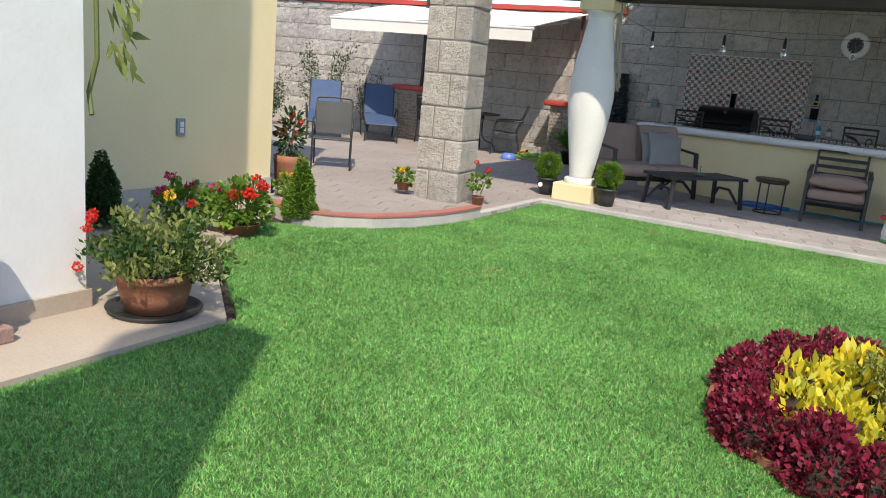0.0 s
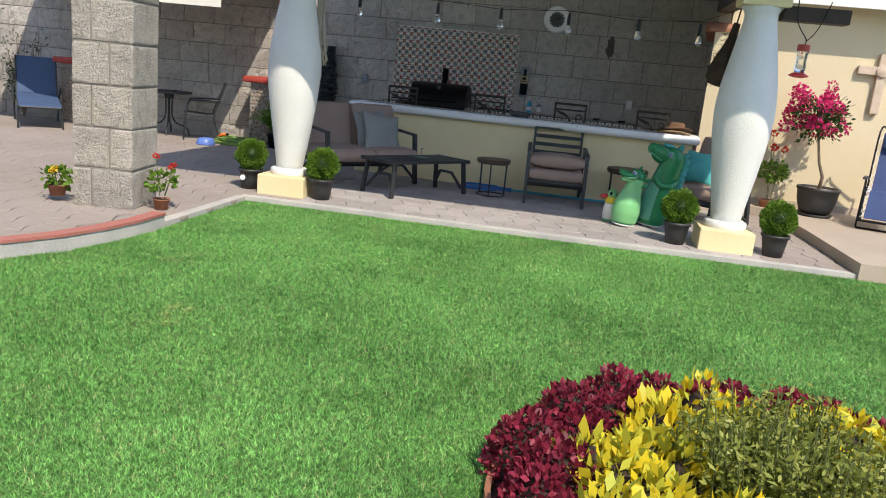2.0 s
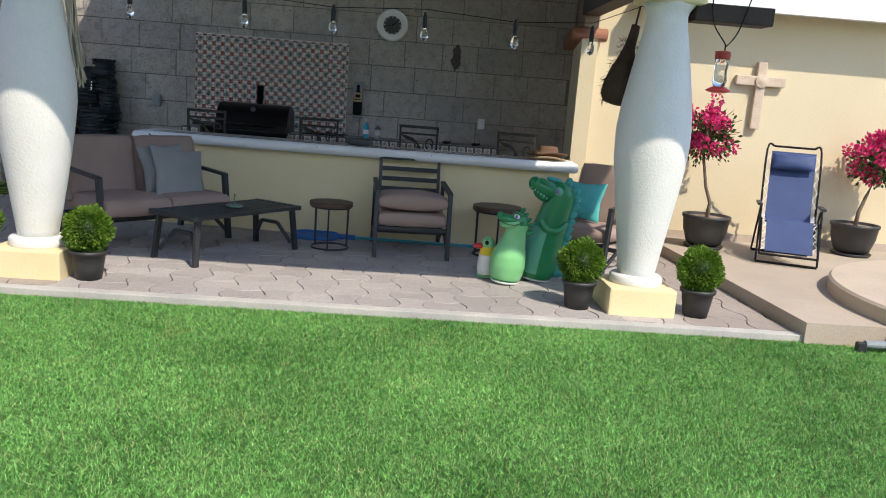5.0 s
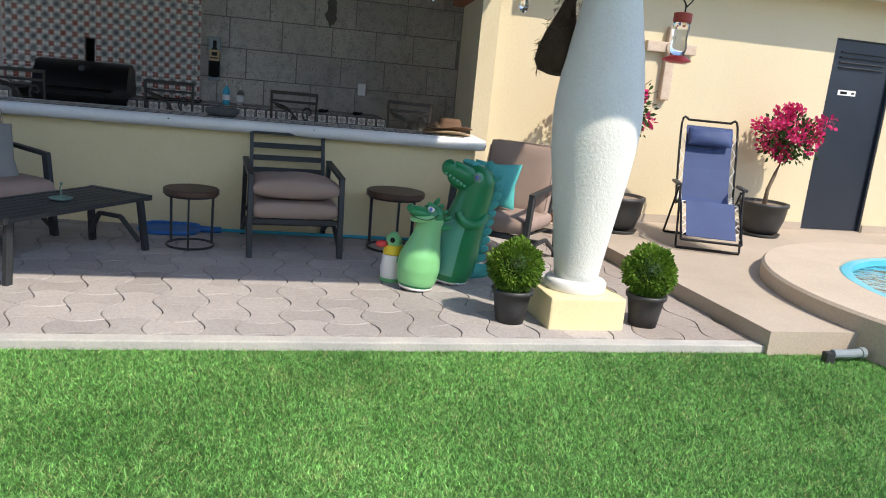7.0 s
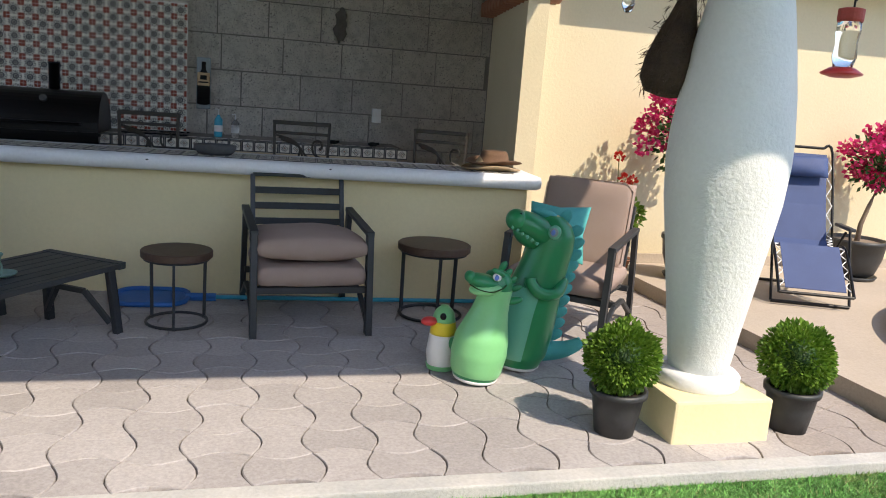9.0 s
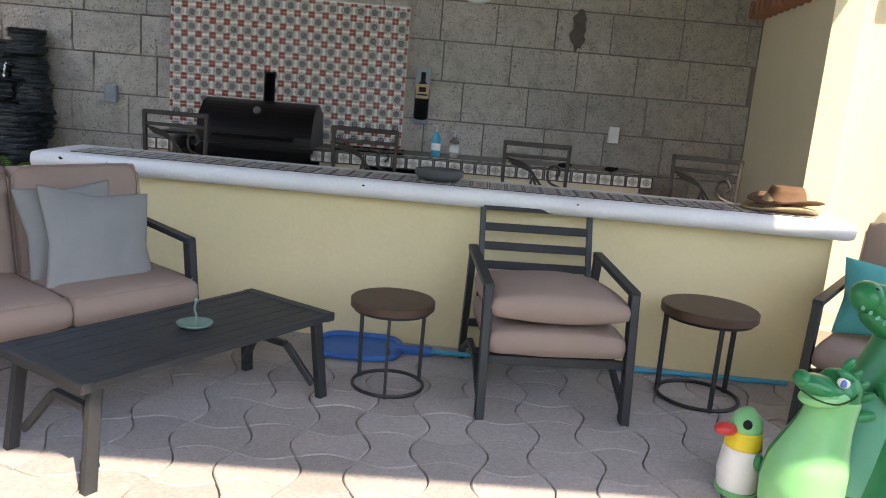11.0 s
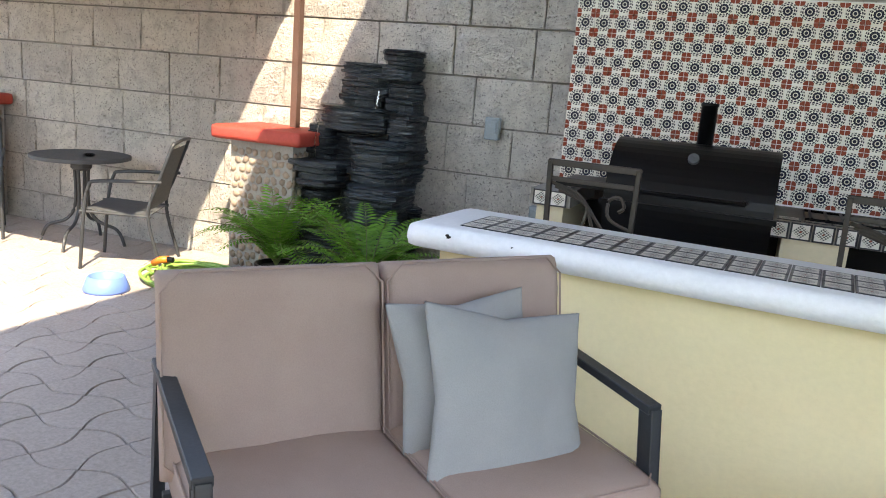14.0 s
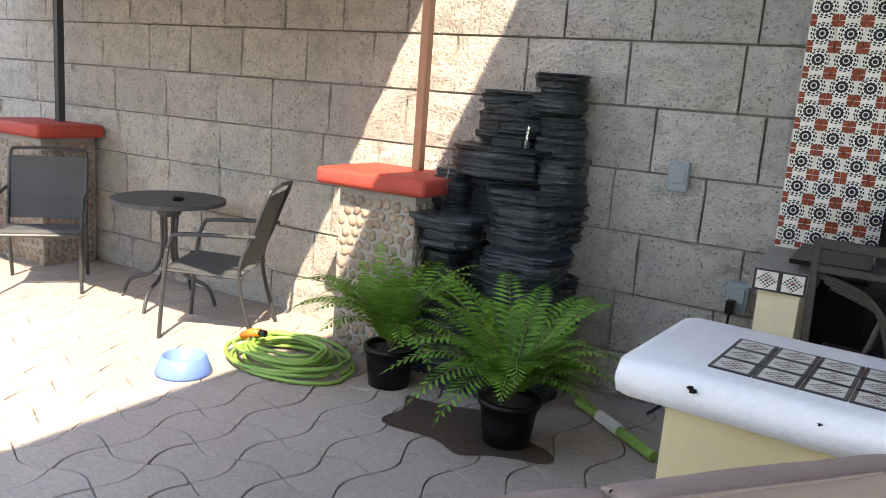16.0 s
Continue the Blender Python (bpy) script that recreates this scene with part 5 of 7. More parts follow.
def bougainvillea(x, y, z, top, r, seed, lean):
    g = thing("bougainvillea", "magenta bougainvillea tree in a dark grey pot", "potted tree", pose(x, y, z), "bougainvilleas by the house wall")
    part("pot", lathe(bmesh.new(), [(0.15, 0.03), (0.19, 0.06), (0.235, 0.2), (0.25, 0.33), (0.262, 0.335), (0.262, 0.37), (0.235, 0.37), (0.23, 0.34)], 36), M["plastic"], g, "", True)
    saucer(g, 0.22, "plastic")
    part("soil", lathe(bmesh.new(), [(0.235, 0.33), (0.23, 0.34), (0.02, 0.345)], 24), M["pebble"], g)
    part("trunk", tube(bmesh.new(), [(0, 0, 0.3), (0.02, 0.01, 0.5), (lean * 0.4, 0, 0.68), (lean, 0.01, top - r * 0.5)], 0.025, 8, taper=0.015), M["bark"], g, "", True)
    bm_ = bmesh.new()
    rr = np.random.default_rng(seed)
    for i in range(14):
        d_ = rr.normal(0, 1, 3)
        d_ /= np.linalg.norm(d_)
        tube(bm_, [(lean, 0.01, top - r * 0.6), tuple(np.array([lean, 0, top]) + d_ * r * 0.5), tuple(np.array([lean, 0, top]) + d_ * r * 1.05)], 0.008, 5, taper=0.003)
    part("limbs", bm_, M["bark"], g)
    p_, d_ = ball_points(900, r * 0.85, (lean, 0, top - 0.06), (1, 1, 0.85), 0.9, seed, 0.5)
    leaves("leaves", p_, d_, 0.055, M["dark_leaf"], g, 0.6, 0.9, seed)
    cs = [np.array([lean, 0, top]) + q for q in ball_points(34, r * 0.95, (0, 0, 0.04), (1.1, 1, 0.9), 0.45, seed + 1, 0.6)[0] if q[2] > -0.22]
    P_, D_ = [], []
    for i, c in enumerate(cs):
        a_, b_ = ball_points(46, 0.075, c, (1, 1, 0.9), 0.7, seed + i)
        P_.append(a_), D_.append(b_)
    leaves("blossom", np.concatenate(P_), np.concatenate(D_), 0.05, M["magenta"], g, 0.8, 0.7, seed)
    return g


bougainvillea(2.5, 11.95, 0.16, 1.27, 0.37, 101, -0.14)
bougainvillea(4.3, 12.1, 0.16, 1.12, 0.32, 102, 0.17)
geranium(2.0, 12.3, 0.16, 103, 3, "scarlet", 0.16, 0.85, "tall red geranium in a clay pot by the wall")


# ---- sling chairs, loungers, table, awning ----
def arc_pts(pts, n=5):
    """A smooth line through points."""
    out = []
    P_ = [Vector(p) for p in pts]
    for i in range(len(P_) - 1):
        a, b, c, d = P_[max(i - 1, 0)], P_[i], P_[i + 1], P_[min(i + 2, len(P_) - 1)]
        for k in range(n):
            f = k / n
            out.append(0.5 * ((2 * b) + (c - a) * f + (2 * a - 5 * b + 4 * c - d) * f * f + (3 * b - a - 3 * c + d) * f ** 3))
    out.append(P_[-1])
    return out


def sheet(bm, rows, half, thick=0.006):
    """A thin stretched cloth across (y, z) pairs, half wide to either side."""
    v = [[bm.verts.new((x, y, z + dz)) for x in (-half, half)] for y, z in rows for dz in (0, thick)]
    for i in range(0, len(v) - 2, 2):
        for a, b in ((i, i + 2), (i + 1, i + 3)):
            bm.faces.new((v[a][0], v[a][1], v[b][1], v[b][0]))
        for s in (0, 1):
            bm.faces.new((v[i][s], v[i + 1][s], v[i + 3][s], v[i + 2][s]))
    bm.faces.new((v[0][0], v[0][1], v[1][1], v[1][0])), bm.faces.new((v[-2][0], v[-2][1], v[-1][1], v[-1][0]))
    return bm


def sling_chair(x, y, rz):
    o = thing("sling_chair", "dark grey metal patio chair with mesh sling", "chair", pose(x, y, PATIO, 0, 0, rz), "mesh patio chairs")
    w = 0.25
    part("seat", sheet(bmesh.new(), [(-0.25, 0.42), (-0.22, 0.435), (0.0, 0.42), (0.2, 0.40)], w), M["grey_mesh"], o)
    part("backrest", sheet(bmesh.new(), [(0.21, 0.45), (0.25, 0.6), (0.31, 0.78), (0.345, 0.88)], w), M["grey_mesh"], o)
    for s in (-1, 1):
        part("front_leg", tube(bmesh.new(), arc_pts([(s * w * 1.05, -0.27, 0), (s * w * 1.05, -0.24, 0.4), (s * w * 1.08, -0.2, 0.6), (s * w * 1.1, -0.12, 0.645), (s * w * 1.1, 0.3, 0.66)]), 0.013), M["metal"], o)
        part("back_leg", tube(bmesh.new(), arc_pts([(s * w * 1.02, 0.3, 0), (s * w * 1.02, 0.2, 0.4), (s * w * 1.02, 0.27, 0.65), (s * w * 1.0, 0.36, 0.9), (s * w * 0.86, 0.375, 0.935)]), 0.013), M["metal"], o)
        part("seat_rail", tube(bmesh.new(), [(s * w, -0.27, 0.42), (s * w, 0.22, 0.405)], 0.012), M["metal"], o)
    part("top_rail", tube(bmesh.new(), [(-w * 0.86, 0.375, 0.935), (0, 0.38, 0.945), (w * 0.86, 0.375, 0.935)], 0.012), M["metal"], o)
    part("front_rail", tube(bmesh.new(), [(-w, -0.265, 0.41), (w, -0.265, 0.41)], 0.012), M["metal"], o)
    return o


sling_chair(-6.75, 13.42, -62)
sling_chair(-8.35, 13.3, 50)
sling_chair(-6.95, 8.5, 38)

o = thing("bistro_table", "small round glass-topped patio table", "table", pose(-7.45, 13.63, PATIO))
part("tabletop", lathe(bmesh.new(), [(0.355, 0.69), (0.372, 0.695), (0.372, 0.72), (0.355, 0.724)], 48), M["grey_mesh"], o, "frosted grey glass top", False)
part("hub", lathe(bmesh.new(), [(0.06, 0.6), (0.08, 0.62), (0.08, 0.69)], 20), M["metal"], o)
for i in range(4):
    a = 0.4 + math.pi / 2 * i
    c, s = math.cos(a), math.sin(a)
    part("leg", tube(bmesh.new(), arc_pts([(0.06 * c, 0.06 * s, 0.69), (0.05 * c, 0.05 * s, 0.35), (0.12 * c, 0.12 * s, 0.2), (0.28 * c, 0.28 * s, 0.13), (0.34 * c, 0.34 * s, 0.0)]), 0.013), M["metal"], o)
o = thing("ash_bowl", "small dark bowl on the bistro table", "bowl", pose(-7.33, 13.6, PATIO + 0.724))
part("body", lathe(bmesh.new(), [(0.03, 0), (0.045, 0.02), (0.04, 0.02), (0.03, 0.008)], 16), M["black"], o)


def lounger(x, y, rz):
    o = thing("sun_lounger", "blue mesh sun lounger with raised back", "sun lounger", pose(x, y, PATIO, 0, 0, rz), "blue loungers by the wall")
    w = 0.3
    part("seat", sheet(bmesh.new(), [(-0.9, 0.33), (-0.88, 0.35), (0.0, 0.43), (0.25, 0.47)], w), M["blue_mesh"], o)
    part("backrest", sheet(bmesh.new(), [(0.25, 0.48), (0.38, 0.8), (0.47, 1.06)], w), M["blue_mesh"], o)
    for s in (-1, 1):
        part("side_rail", tube(bmesh.new(), [(s * w, -0.92, 0.335), (s * w, 0.0, 0.42), (s * w, 0.3, 0.465)], 0.016), M["metal"], o)
        part("back_rail", tube(bmesh.new(), [(s * w, 0.25, 0.47), (s * w, 0.38, 0.8), (s * w, 0.47, 1.07)], 0.014), M["metal"], o)
        part("arm", tube(bmesh.new(), arc_pts([(s * w * 1.15, -0.1, 0.34), (s * w * 1.2, -0.05, 0.52), (s * w * 1.2, 0.2, 0.58), (s * w * 1.15, 0.4, 0.4), (s * w * 1.1, 0.5, 0.0)]), 0.014), M["metal"], o)
        part("leg", tube(bmesh.new(), [(s * w, -0.86, 0.34), (s * w * 1.05, -0.9, 0.0)], 0.016), M["metal"], o)
    part("cross_bar", tube(bmesh.new(), [(-w, -0.91, 0.33), (w, -0.91, 0.33)], 0.014), M["metal"], o)
    return o


lounger(-9.45, 13.0, 40)
lounger(-10.0, 11.95, 40)

# awning fixed along the wall
aw = thing("awning", "white canvas awning reaching out from the garden wall", "awning", pose(0, 0, 0))
bm = bmesh.new()
rows_ = [(14.05, 2.76), (13.5, 2.66), (12.9, 2.53), (12.05, 2.34)]
v = [[bm.verts.new((x, y, z + dz - 0.025 * math.sin((x + 10) * 1.5) ** 2)) for x in np.linspace(-10.05, -5.78 + 0.13 * (y - 12.05), 13)] for y, z in rows_ for dz in (0, 0.008)]
for i in range(0, 6, 2):
    for a, b in ((i, i + 2), (i + 1, i + 3)):
        for j in range(12):
            bm.faces.new((v[a][j], v[a][j + 1], v[b][j + 1], v[b][j]))
part("canopy", bm, M["canvas"], aw, "", True)
part("valance", boxes((-10.05, -5.78, 12.042, 12.05, 2.1, 2.30)), M["canvas"], aw, "hanging white valance")
part("front_bar", tube(bmesh.new(), [(-10.07, 12.05, 2.31), (-5.76, 12.05, 2.31)], 0.025), M["slab"], aw)
for x in (-9.6, -6.3):
    part("arm", beam(bmesh.new(), (x, 12.1, 2.29), (x + 0.25, 14.08, 2.6), 0.03, 0.05), M["slab"], aw)

# garden hose in a coil, dog bowl
o = thing("garden_hose", "coiled green garden hose on the paving", "hose", pose(-6.02, 13.26, PATIO))
pts = []
rg = random.Random(5)
for i in range(260):
    a = i * 2 * math.pi / 26
    r = 0.30 - 0.011 * (i // 26) + 0.05 * math.sin(i * 0.09) + rg.uniform(-.004, .004)
    pts.append((r * 1.15 * math.cos(a) + 0.03 * math.sin(i * 0.05), r * 0.85 * math.sin(a) + 0.03 * math.cos(i * 0.04), 0.013 + 0.0105 * (i // 26) + 0.006 * math.sin(i * 0.7)))
part("hose_coil", tube(bmesh.new(), pts, 0.0115, 8), M["hose"], o, "", True)
part("nozzle", tube(bmesh.new(), [(-0.31, -0.05, 0.10), (-0.24, -0.06, 0.14), (-0.18, -0.05, 0.15)], 0.024, 10), M["orange"], o, "orange plastic nozzle", True)
part("collar", tube(bmesh.new(), [(-0.18, -0.05, 0.15), (-0.14, -0.045, 0.15)], 0.02, 10), M["black"], o)
o = thing("pet_bowl", "blue plastic pet bowl on the paving", "bowl", pose(-6.33, 12.78, PATIO))
part("body", lathe(bmesh.new(), [(0.145, 0), (0.148, 0.015), (0.118, 0.095), (0.11, 0.1), (0.1, 0.095), (0.085, 0.04), (0.03, 0.035)], 40), M["bowl_blue"], o, "", True)
o = thing("drain_pipe", "pale plastic pipe lying behind the bar", "pipe", pose(-4.25, 13.6, PATIO + 0.03, 0, 0, -38))
part("pipe_body", tube(bmesh.new(), [(-0.3, 0, 0), (0.35, 0, 0)], 0.025, 10), M["hose"], o)
part("white_sleeve", tube(bmesh.new(), [(-0.1, 0, 0.002), (0.08, 0, 0.002)], 0.03, 10), M["slab"], o)
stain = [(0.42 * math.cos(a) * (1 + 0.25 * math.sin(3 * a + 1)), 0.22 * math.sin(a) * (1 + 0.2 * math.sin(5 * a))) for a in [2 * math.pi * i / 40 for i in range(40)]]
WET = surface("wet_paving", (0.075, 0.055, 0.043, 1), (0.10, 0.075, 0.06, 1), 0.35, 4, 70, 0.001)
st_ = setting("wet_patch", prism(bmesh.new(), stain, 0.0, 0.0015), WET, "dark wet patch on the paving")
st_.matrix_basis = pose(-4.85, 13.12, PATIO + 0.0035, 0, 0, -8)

# ---- blue recliner, cross, feeder, lights on the right ----
o = thing("recliner", "navy zero-gravity recliner with a black tube frame", "recliner", pose(3.2, 11.5, 0.16, 0, 0, -21) @ Matrix.Diagonal((0.9, 0.95, 0.95, 1)))
w = 0.25
part("sling", sheet(bmesh.new(), [(-0.5, 0.15), (-0.2, 0.46), (0.02, 0.40), (0.1, 0.46), (0.24, 0.75), (0.42, 1.18)], w), M["navy"], o, "navy mesh sling")
part("head_pillow", cushion(bmesh.new(), 0.48, 0.19, 0.12, pose(0, 0.31, 1.08, 66), 3.0, 0.3), M["navy"], o, "navy head pillow", True)
for s in (-1, 1):
    part("side_frame", tube(bmesh.new(), arc_pts([(s * w * 1.22, -0.53, 0.12), (s * w * 1.22, -0.2, 0.45), (s * w * 1.22, 0.03, 0.40), (s * w * 1.22, 0.12, 0.48), (s * w * 1.22, 0.44, 1.2), (s * w * 0.9, 0.46, 1.24)]), 0.013), M["black"], o)
    part("arm_rest", boxes((s * w * 1.36 - 0.028, s * w * 1.36 + 0.028, -0.2, 0.14, 0.6, 0.63), bevel=0.01), M["metal"], o)
    part("front_leg", tube(bmesh.new(), [(s * w * 1.3, -0.18, 0.6), (s * w * 1.3, -0.42, 0.02)], 0.012), M["black"], o)
    part("back_leg", tube(bmesh.new(), [(s * w * 1.3, -0.1, 0.58), (s * w * 1.3, 0.42, 0.02)], 0.012), M["black"], o)
    bm = bmesh.new()
    ys = [(-0.49, 0.15), (-0.2, 0.45), (0.04, 0.41), (0.12, 0.49), (0.42, 1.15)]
    prev = None
    for i in range(34):
        f = i / 33 * 4
        k = min(int(f), 3)
        yy, zz = ys[k][0] + (ys[k + 1][0] - ys[k][0]) * (f - k), ys[k][1] + (ys[k + 1][1] - ys[k][1]) * (f - k)
        q = (s * (w if i % 2 else w * 1.2), yy, zz + 0.006)
        if prev:
            tube(bm, [prev, q], 0.0045, 5)
        prev = q
    part("lacing", bm, M["slab"], o, "white elastic lacing cord")
part("top_bar", tube(bmesh.new(), [(-w * 0.9, 0.46, 1.24), (w * 0.9, 0.46, 1.24)], 0.013), M["black"], o)
part("foot_bar", tube(bmesh.new(), [(-w * 1.22, -0.53, 0.12), (w * 1.22, -0.53, 0.12)], 0.013), M["black"], o)
part("front_base", tube(bmesh.new(), [(-w * 1.3, -0.42, 0.016), (w * 1.3, -0.42, 0.016)], 0.014), M["black"], o)
part("back_base", tube(bmesh.new(), [(-w * 1.3, 0.42, 0.016), (w * 1.3, 0.42, 0.016)], 0.014), M["black"], o)

MARBLE = surface("pale_wood", (0.55, 0.43, 0.33, 1), (0.66, 0.55, 0.45, 1), 0.7, 9, 60, 0.003)
o = thing("wall_cross", "pale carved cross hung on the cream wall", "cross", pose(3.13, 12.5, 1.5))
part("upright", boxes((-0.055, 0.055, -0.022, 0.045, 0, 0.76), bevel=0.012), MARBLE, o)
part("crossbar", boxes((-0.29, 0.29, -0.026, 0.042, 0.49, 0.60), bevel=0.012), MARBLE, o)
part("centre_knot", lathe(bmesh.new(), [(0.02, -0.01), (0.075, 0.0), (0.075, 0.04), (0.02, 0.055)], 20), MARBLE, o).matrix_basis = pose(0, -0.005, 0.545, 90)

o = thing("hummingbird_feeder", "red and clear hanging hummingbird feeder", "bird feeder", pose(1.366, 9.24, 1.76))
part("base", lathe(bmesh.new(), [(0.04, 0), (0.085, 0.012), (0.09, 0.02), (0.05, 0.045)], 28), M["red_vinyl"], o, "red plastic base", True)
part("bottle", lathe(bmesh.new(), [(0.04, 0.045), (0.052, 0.09), (0.045, 0.15), (0.052, 0.2), (0.05, 0.24)], 24), M["glass"], o, "clear bottle", True)
part("cap", lathe(bmesh.new(), [(0.052, 0.24), (0.055, 0.25), (0.055, 0.295), (0.04, 0.3)], 24), M["red"], o)
part("wire", tube(bmesh.new(), arc_pts([(-0.09, 0.1, 0.7), (-0.08, 0.05, 0.5), (0.0, 0, 0.36), (0.02, 0, 0.34), (0.1, 0.02, 0.45), (0.2, 0.1, 0.7)]), 0.005, 6), M["black"], o)
part("hook", tube(bmesh.new(), [(0.01, 0, 0.30), (0.01, 0, 0.345)], 0.005, 6), M["black"], o)

o = thing("woven_nest", "dark woven teardrop nest hanging beside the column", "hanging nest", pose(0.72, 9.62, 1.62, 0, 8))
part("body", lathe(bmesh.new(), [(0.03, 0.0), (0.1, 0.015), (0.135, 0.07), (0.13, 0.16), (0.1, 0.26), (0.065, 0.36), (0.04, 0.46), (0.028, 0.56), (0.02, 0.62)], 24, wob=0.02), M["wicker"], o, "", True)
part("cord", tube(bmesh.new(), [(0, 0, 0.6), (0, 0, 0.88)], 0.008, 6), M["wicker"], o)
rg = np.random.default_rng(7)
P = np.array([((0.12 if z < 0.2 else 0.12 - (z - 0.2) * 0.22) * math.cos(a), (0.12 if z < 0.2 else 0.12 - (z - 0.2) * 0.22) * math.sin(a), z + 0.02) for a, z in zip(rg.uniform(0, 6.28, 500), rg.uniform(0.0, 0.5, 500))])
leaves("loose_twigs", P, P * np.array([1, 1, 0]) * 3 + np.array([0, 0, -0.5]), 0.06, M["wicker"], o, 0.08, 0.6, 7)

o = thing("rope_bundle", "bundle of pale cotton ropes hung beside the column", "rope", pose(-3.42, 9.5, 1.45))
for i in range(12):
    a = i * 0.5
    part("strand", tube(bmesh.new(), arc_pts([(0.02 * math.cos(a), 0.03 * math.sin(a), 1.05), (0.03 + 0.03 * math.cos(a), 0.03 * math.sin(a), 0.6), (0.07 + 0.035 * math.sin(a * 2), 0.05 * math.cos(a * 3), 0.2 + 0.02 * (i % 4)), (0.08 + 0.03 * math.sin(a), 0.02 + 0.05 * math.sin(a), 0.02 * i % 0.1)]), 0.007, 6), M["rope"], o)

# string of bulbs along the front beam
WIRE_Z = 2.2
string = thing("string_lights", "black string of clear bulbs under the pavilion beam", "string lights", pose(0, 0, 0))
BX = [-3.0, -2.16, -1.5, -0.81, -0.12, 0.47]
part("cable", tube(bmesh.new(), [(-3.55, 9.62, 2.42)] + [(x, 9.6, WIRE_Z - 0.02 + 0.04 * (i % 2)) for i, x in enumerate(BX)] + [(0.95, 9.62, 2.42)], 0.003, 6), M["black"], string)
for x in BX:
    b = part("socket", lathe(bmesh.new(), [(0.016, 2.08), (0.018, 2.085), (0.018, 2.15), (0.008, 2.2)], 12, x, 9.6), M["black"], string)
    part("bulb", lathe(bmesh.new(), [(0.006, 1.98), (0.02, 1.99), (0.031, 2.02), (0.024, 2.055), (0.014, 2.085)], 14, x, 9.6), M["glass"], b, "clear glass bulb", True)

# door in the cream wall
door = setting("door_1", boxes((5.2, 6.0, 12.6, 12.65, 0.17, 2.35)), M["door"], "dark blue steel door with a louvre")
for i in range(4):
    s_ = part("louvre_slat", beam(bmesh.new(), (5.3, 12.59, 2.05 + i * 0.055), (5.9, 12.59, 2.05 + i * 0.055), 0.03, 0.012), M["metal"], door)
part("door_frame", boxes((5.18, 5.2, 12.56, 12.66, 0.17, 2.352), (6.0, 6.02, 12.56, 12.66, 0.17, 2.352), (5.18, 6.02, 12.56, 12.66, 2.353, 2.36)), M["door"], door)
part("sign_plate", boxes((5.36, 5.6, 12.592, 12.599, 1.74, 1.8)), M["slab"], door, "small white sign plate")
part("sign_mark", boxes((5.39, 5.48, 12.589, 12.5915, 1.755, 1.785), (5.54, 5.58, 12.589, 12.5915, 1.76, 1.78)), M["black"], door)
setting("door_2", boxes((6.77, 7.58, 12.6, 12.65, 0.17, 2.35)), M["door"], "dark blue steel door")
setting("threshold", boxes((5.18, 7.6, 12.55, 12.8, 0.1, 0.163)), M["terrace"], "cement threshold")

# ---- inflatable toys ----
def blob(bm, rings, n=28, sx=1.0, sy=1.0):
    """A solid through circles (x, y, z, radius)."""
    rs = []
    for x, y, z, r in rings:
        rs.append([bm.verts.new((x + r * sx * math.cos(q), y + r * sy * math.sin(q), z)) for q in (2 * math.pi * j / n for j in range(n))])
    for A, B in zip(rs, rs[1:]):
        for j in range(n):
            bm.faces.new((A[j], A[(j + 1) % n], B[(j + 1) % n], B[j]))
    bm.faces.new(rs[0][::-1]), bm.faces.new(rs[-1])
    return bm


def egg(bm, c, r, rot=(0, 0, 0)):
    made = bmesh.ops.create_uvsphere(bm, u_segments=20, v_segments=12, radius=1.0)["verts"]
    m = pose(*c, *rot) @ Matrix.Diagonal((*r, 1))
    for v in made:
        v.co = m @ v.co
    return bm


def belly(body_rings, sy, off, x_scale, z0, z1):
    """A pale front panel lying just over the body."""
    bm = bmesh.new()
    rows_ = []
    for x, y, z, r in body_rings:
        if z0 <= z <= z1:
            rows_.append([bm.verts.new((x + (r + off) * math.cos(q), y + (r + off) * sy * math.sin(q), z)) for q in [math.radians(-90 + x_scale * (k / 10 - 0.5)) for k in range(11)]])
    for A, B in zip(rows_, rows_[1:]):
        for j in range(10):
            bm.faces.new((A[j], A[j + 1], B[j + 1], B[j]))
    return bm


def smooth_rings(keys, n=26):
    zs = [k[2] for k in keys]
    out = []
    for i in range(n):
        z = zs[0] + (zs[-1] - zs[0]) * i / (n - 1)
        out.append(tuple(float(np.interp(z, zs, [k[a] for k in keys])) if a != 2 else z for a in range(4)))
    return out


# small crocodile: faces the lawn, snout to its own side
R1 = smooth_rings([(0, 0, 0, 0.09), (0, 0, 0.02, 0.118), (0, 0, 0.07, 0.138), (0, 0, 0.16, 0.15), (0.0, 0, 0.25, 0.143), (0.008, 0, 0.33, 0.118), (0.018, 0, 0.4, 0.098), (0.026, 0, 0.46, 0.089), (0.03, 0, 0.52, 0.088), (0.03, 0, 0.57, 0.082), (0.03, 0, 0.61, 0.058), (0.03, 0, 0.625, 0.02)], 40)
o = thing("inflatable_crocodile", "small light green inflatable crocodile standing upright", "inflatable toy", pose(0.03, 10.03, PATIO, 0, 5, -12))
part("body", blob(bmesh.new(), R1, 36), M["green_vinyl"], o, "dark green back", True)
part("belly", belly(R1, 1.0, 0.003, 172, 0.04, 0.53), M["lime_vinyl"], o, "pale green belly", True)
part("base_pad", blob(bmesh.new(), [(0, 0, 0.0, 0.08), (0, 0, 0.012, 0.116), (0, 0, 0.03, 0.1255)], 36), M["white_vinyl"], o, "white weighted base", True)
part("snout", egg(bmesh.new(), (-0.045, -0.055, 0.56), (0.105, 0.066, 0.044), (0, 10, 20)), M["green_vinyl"], o, "", True)
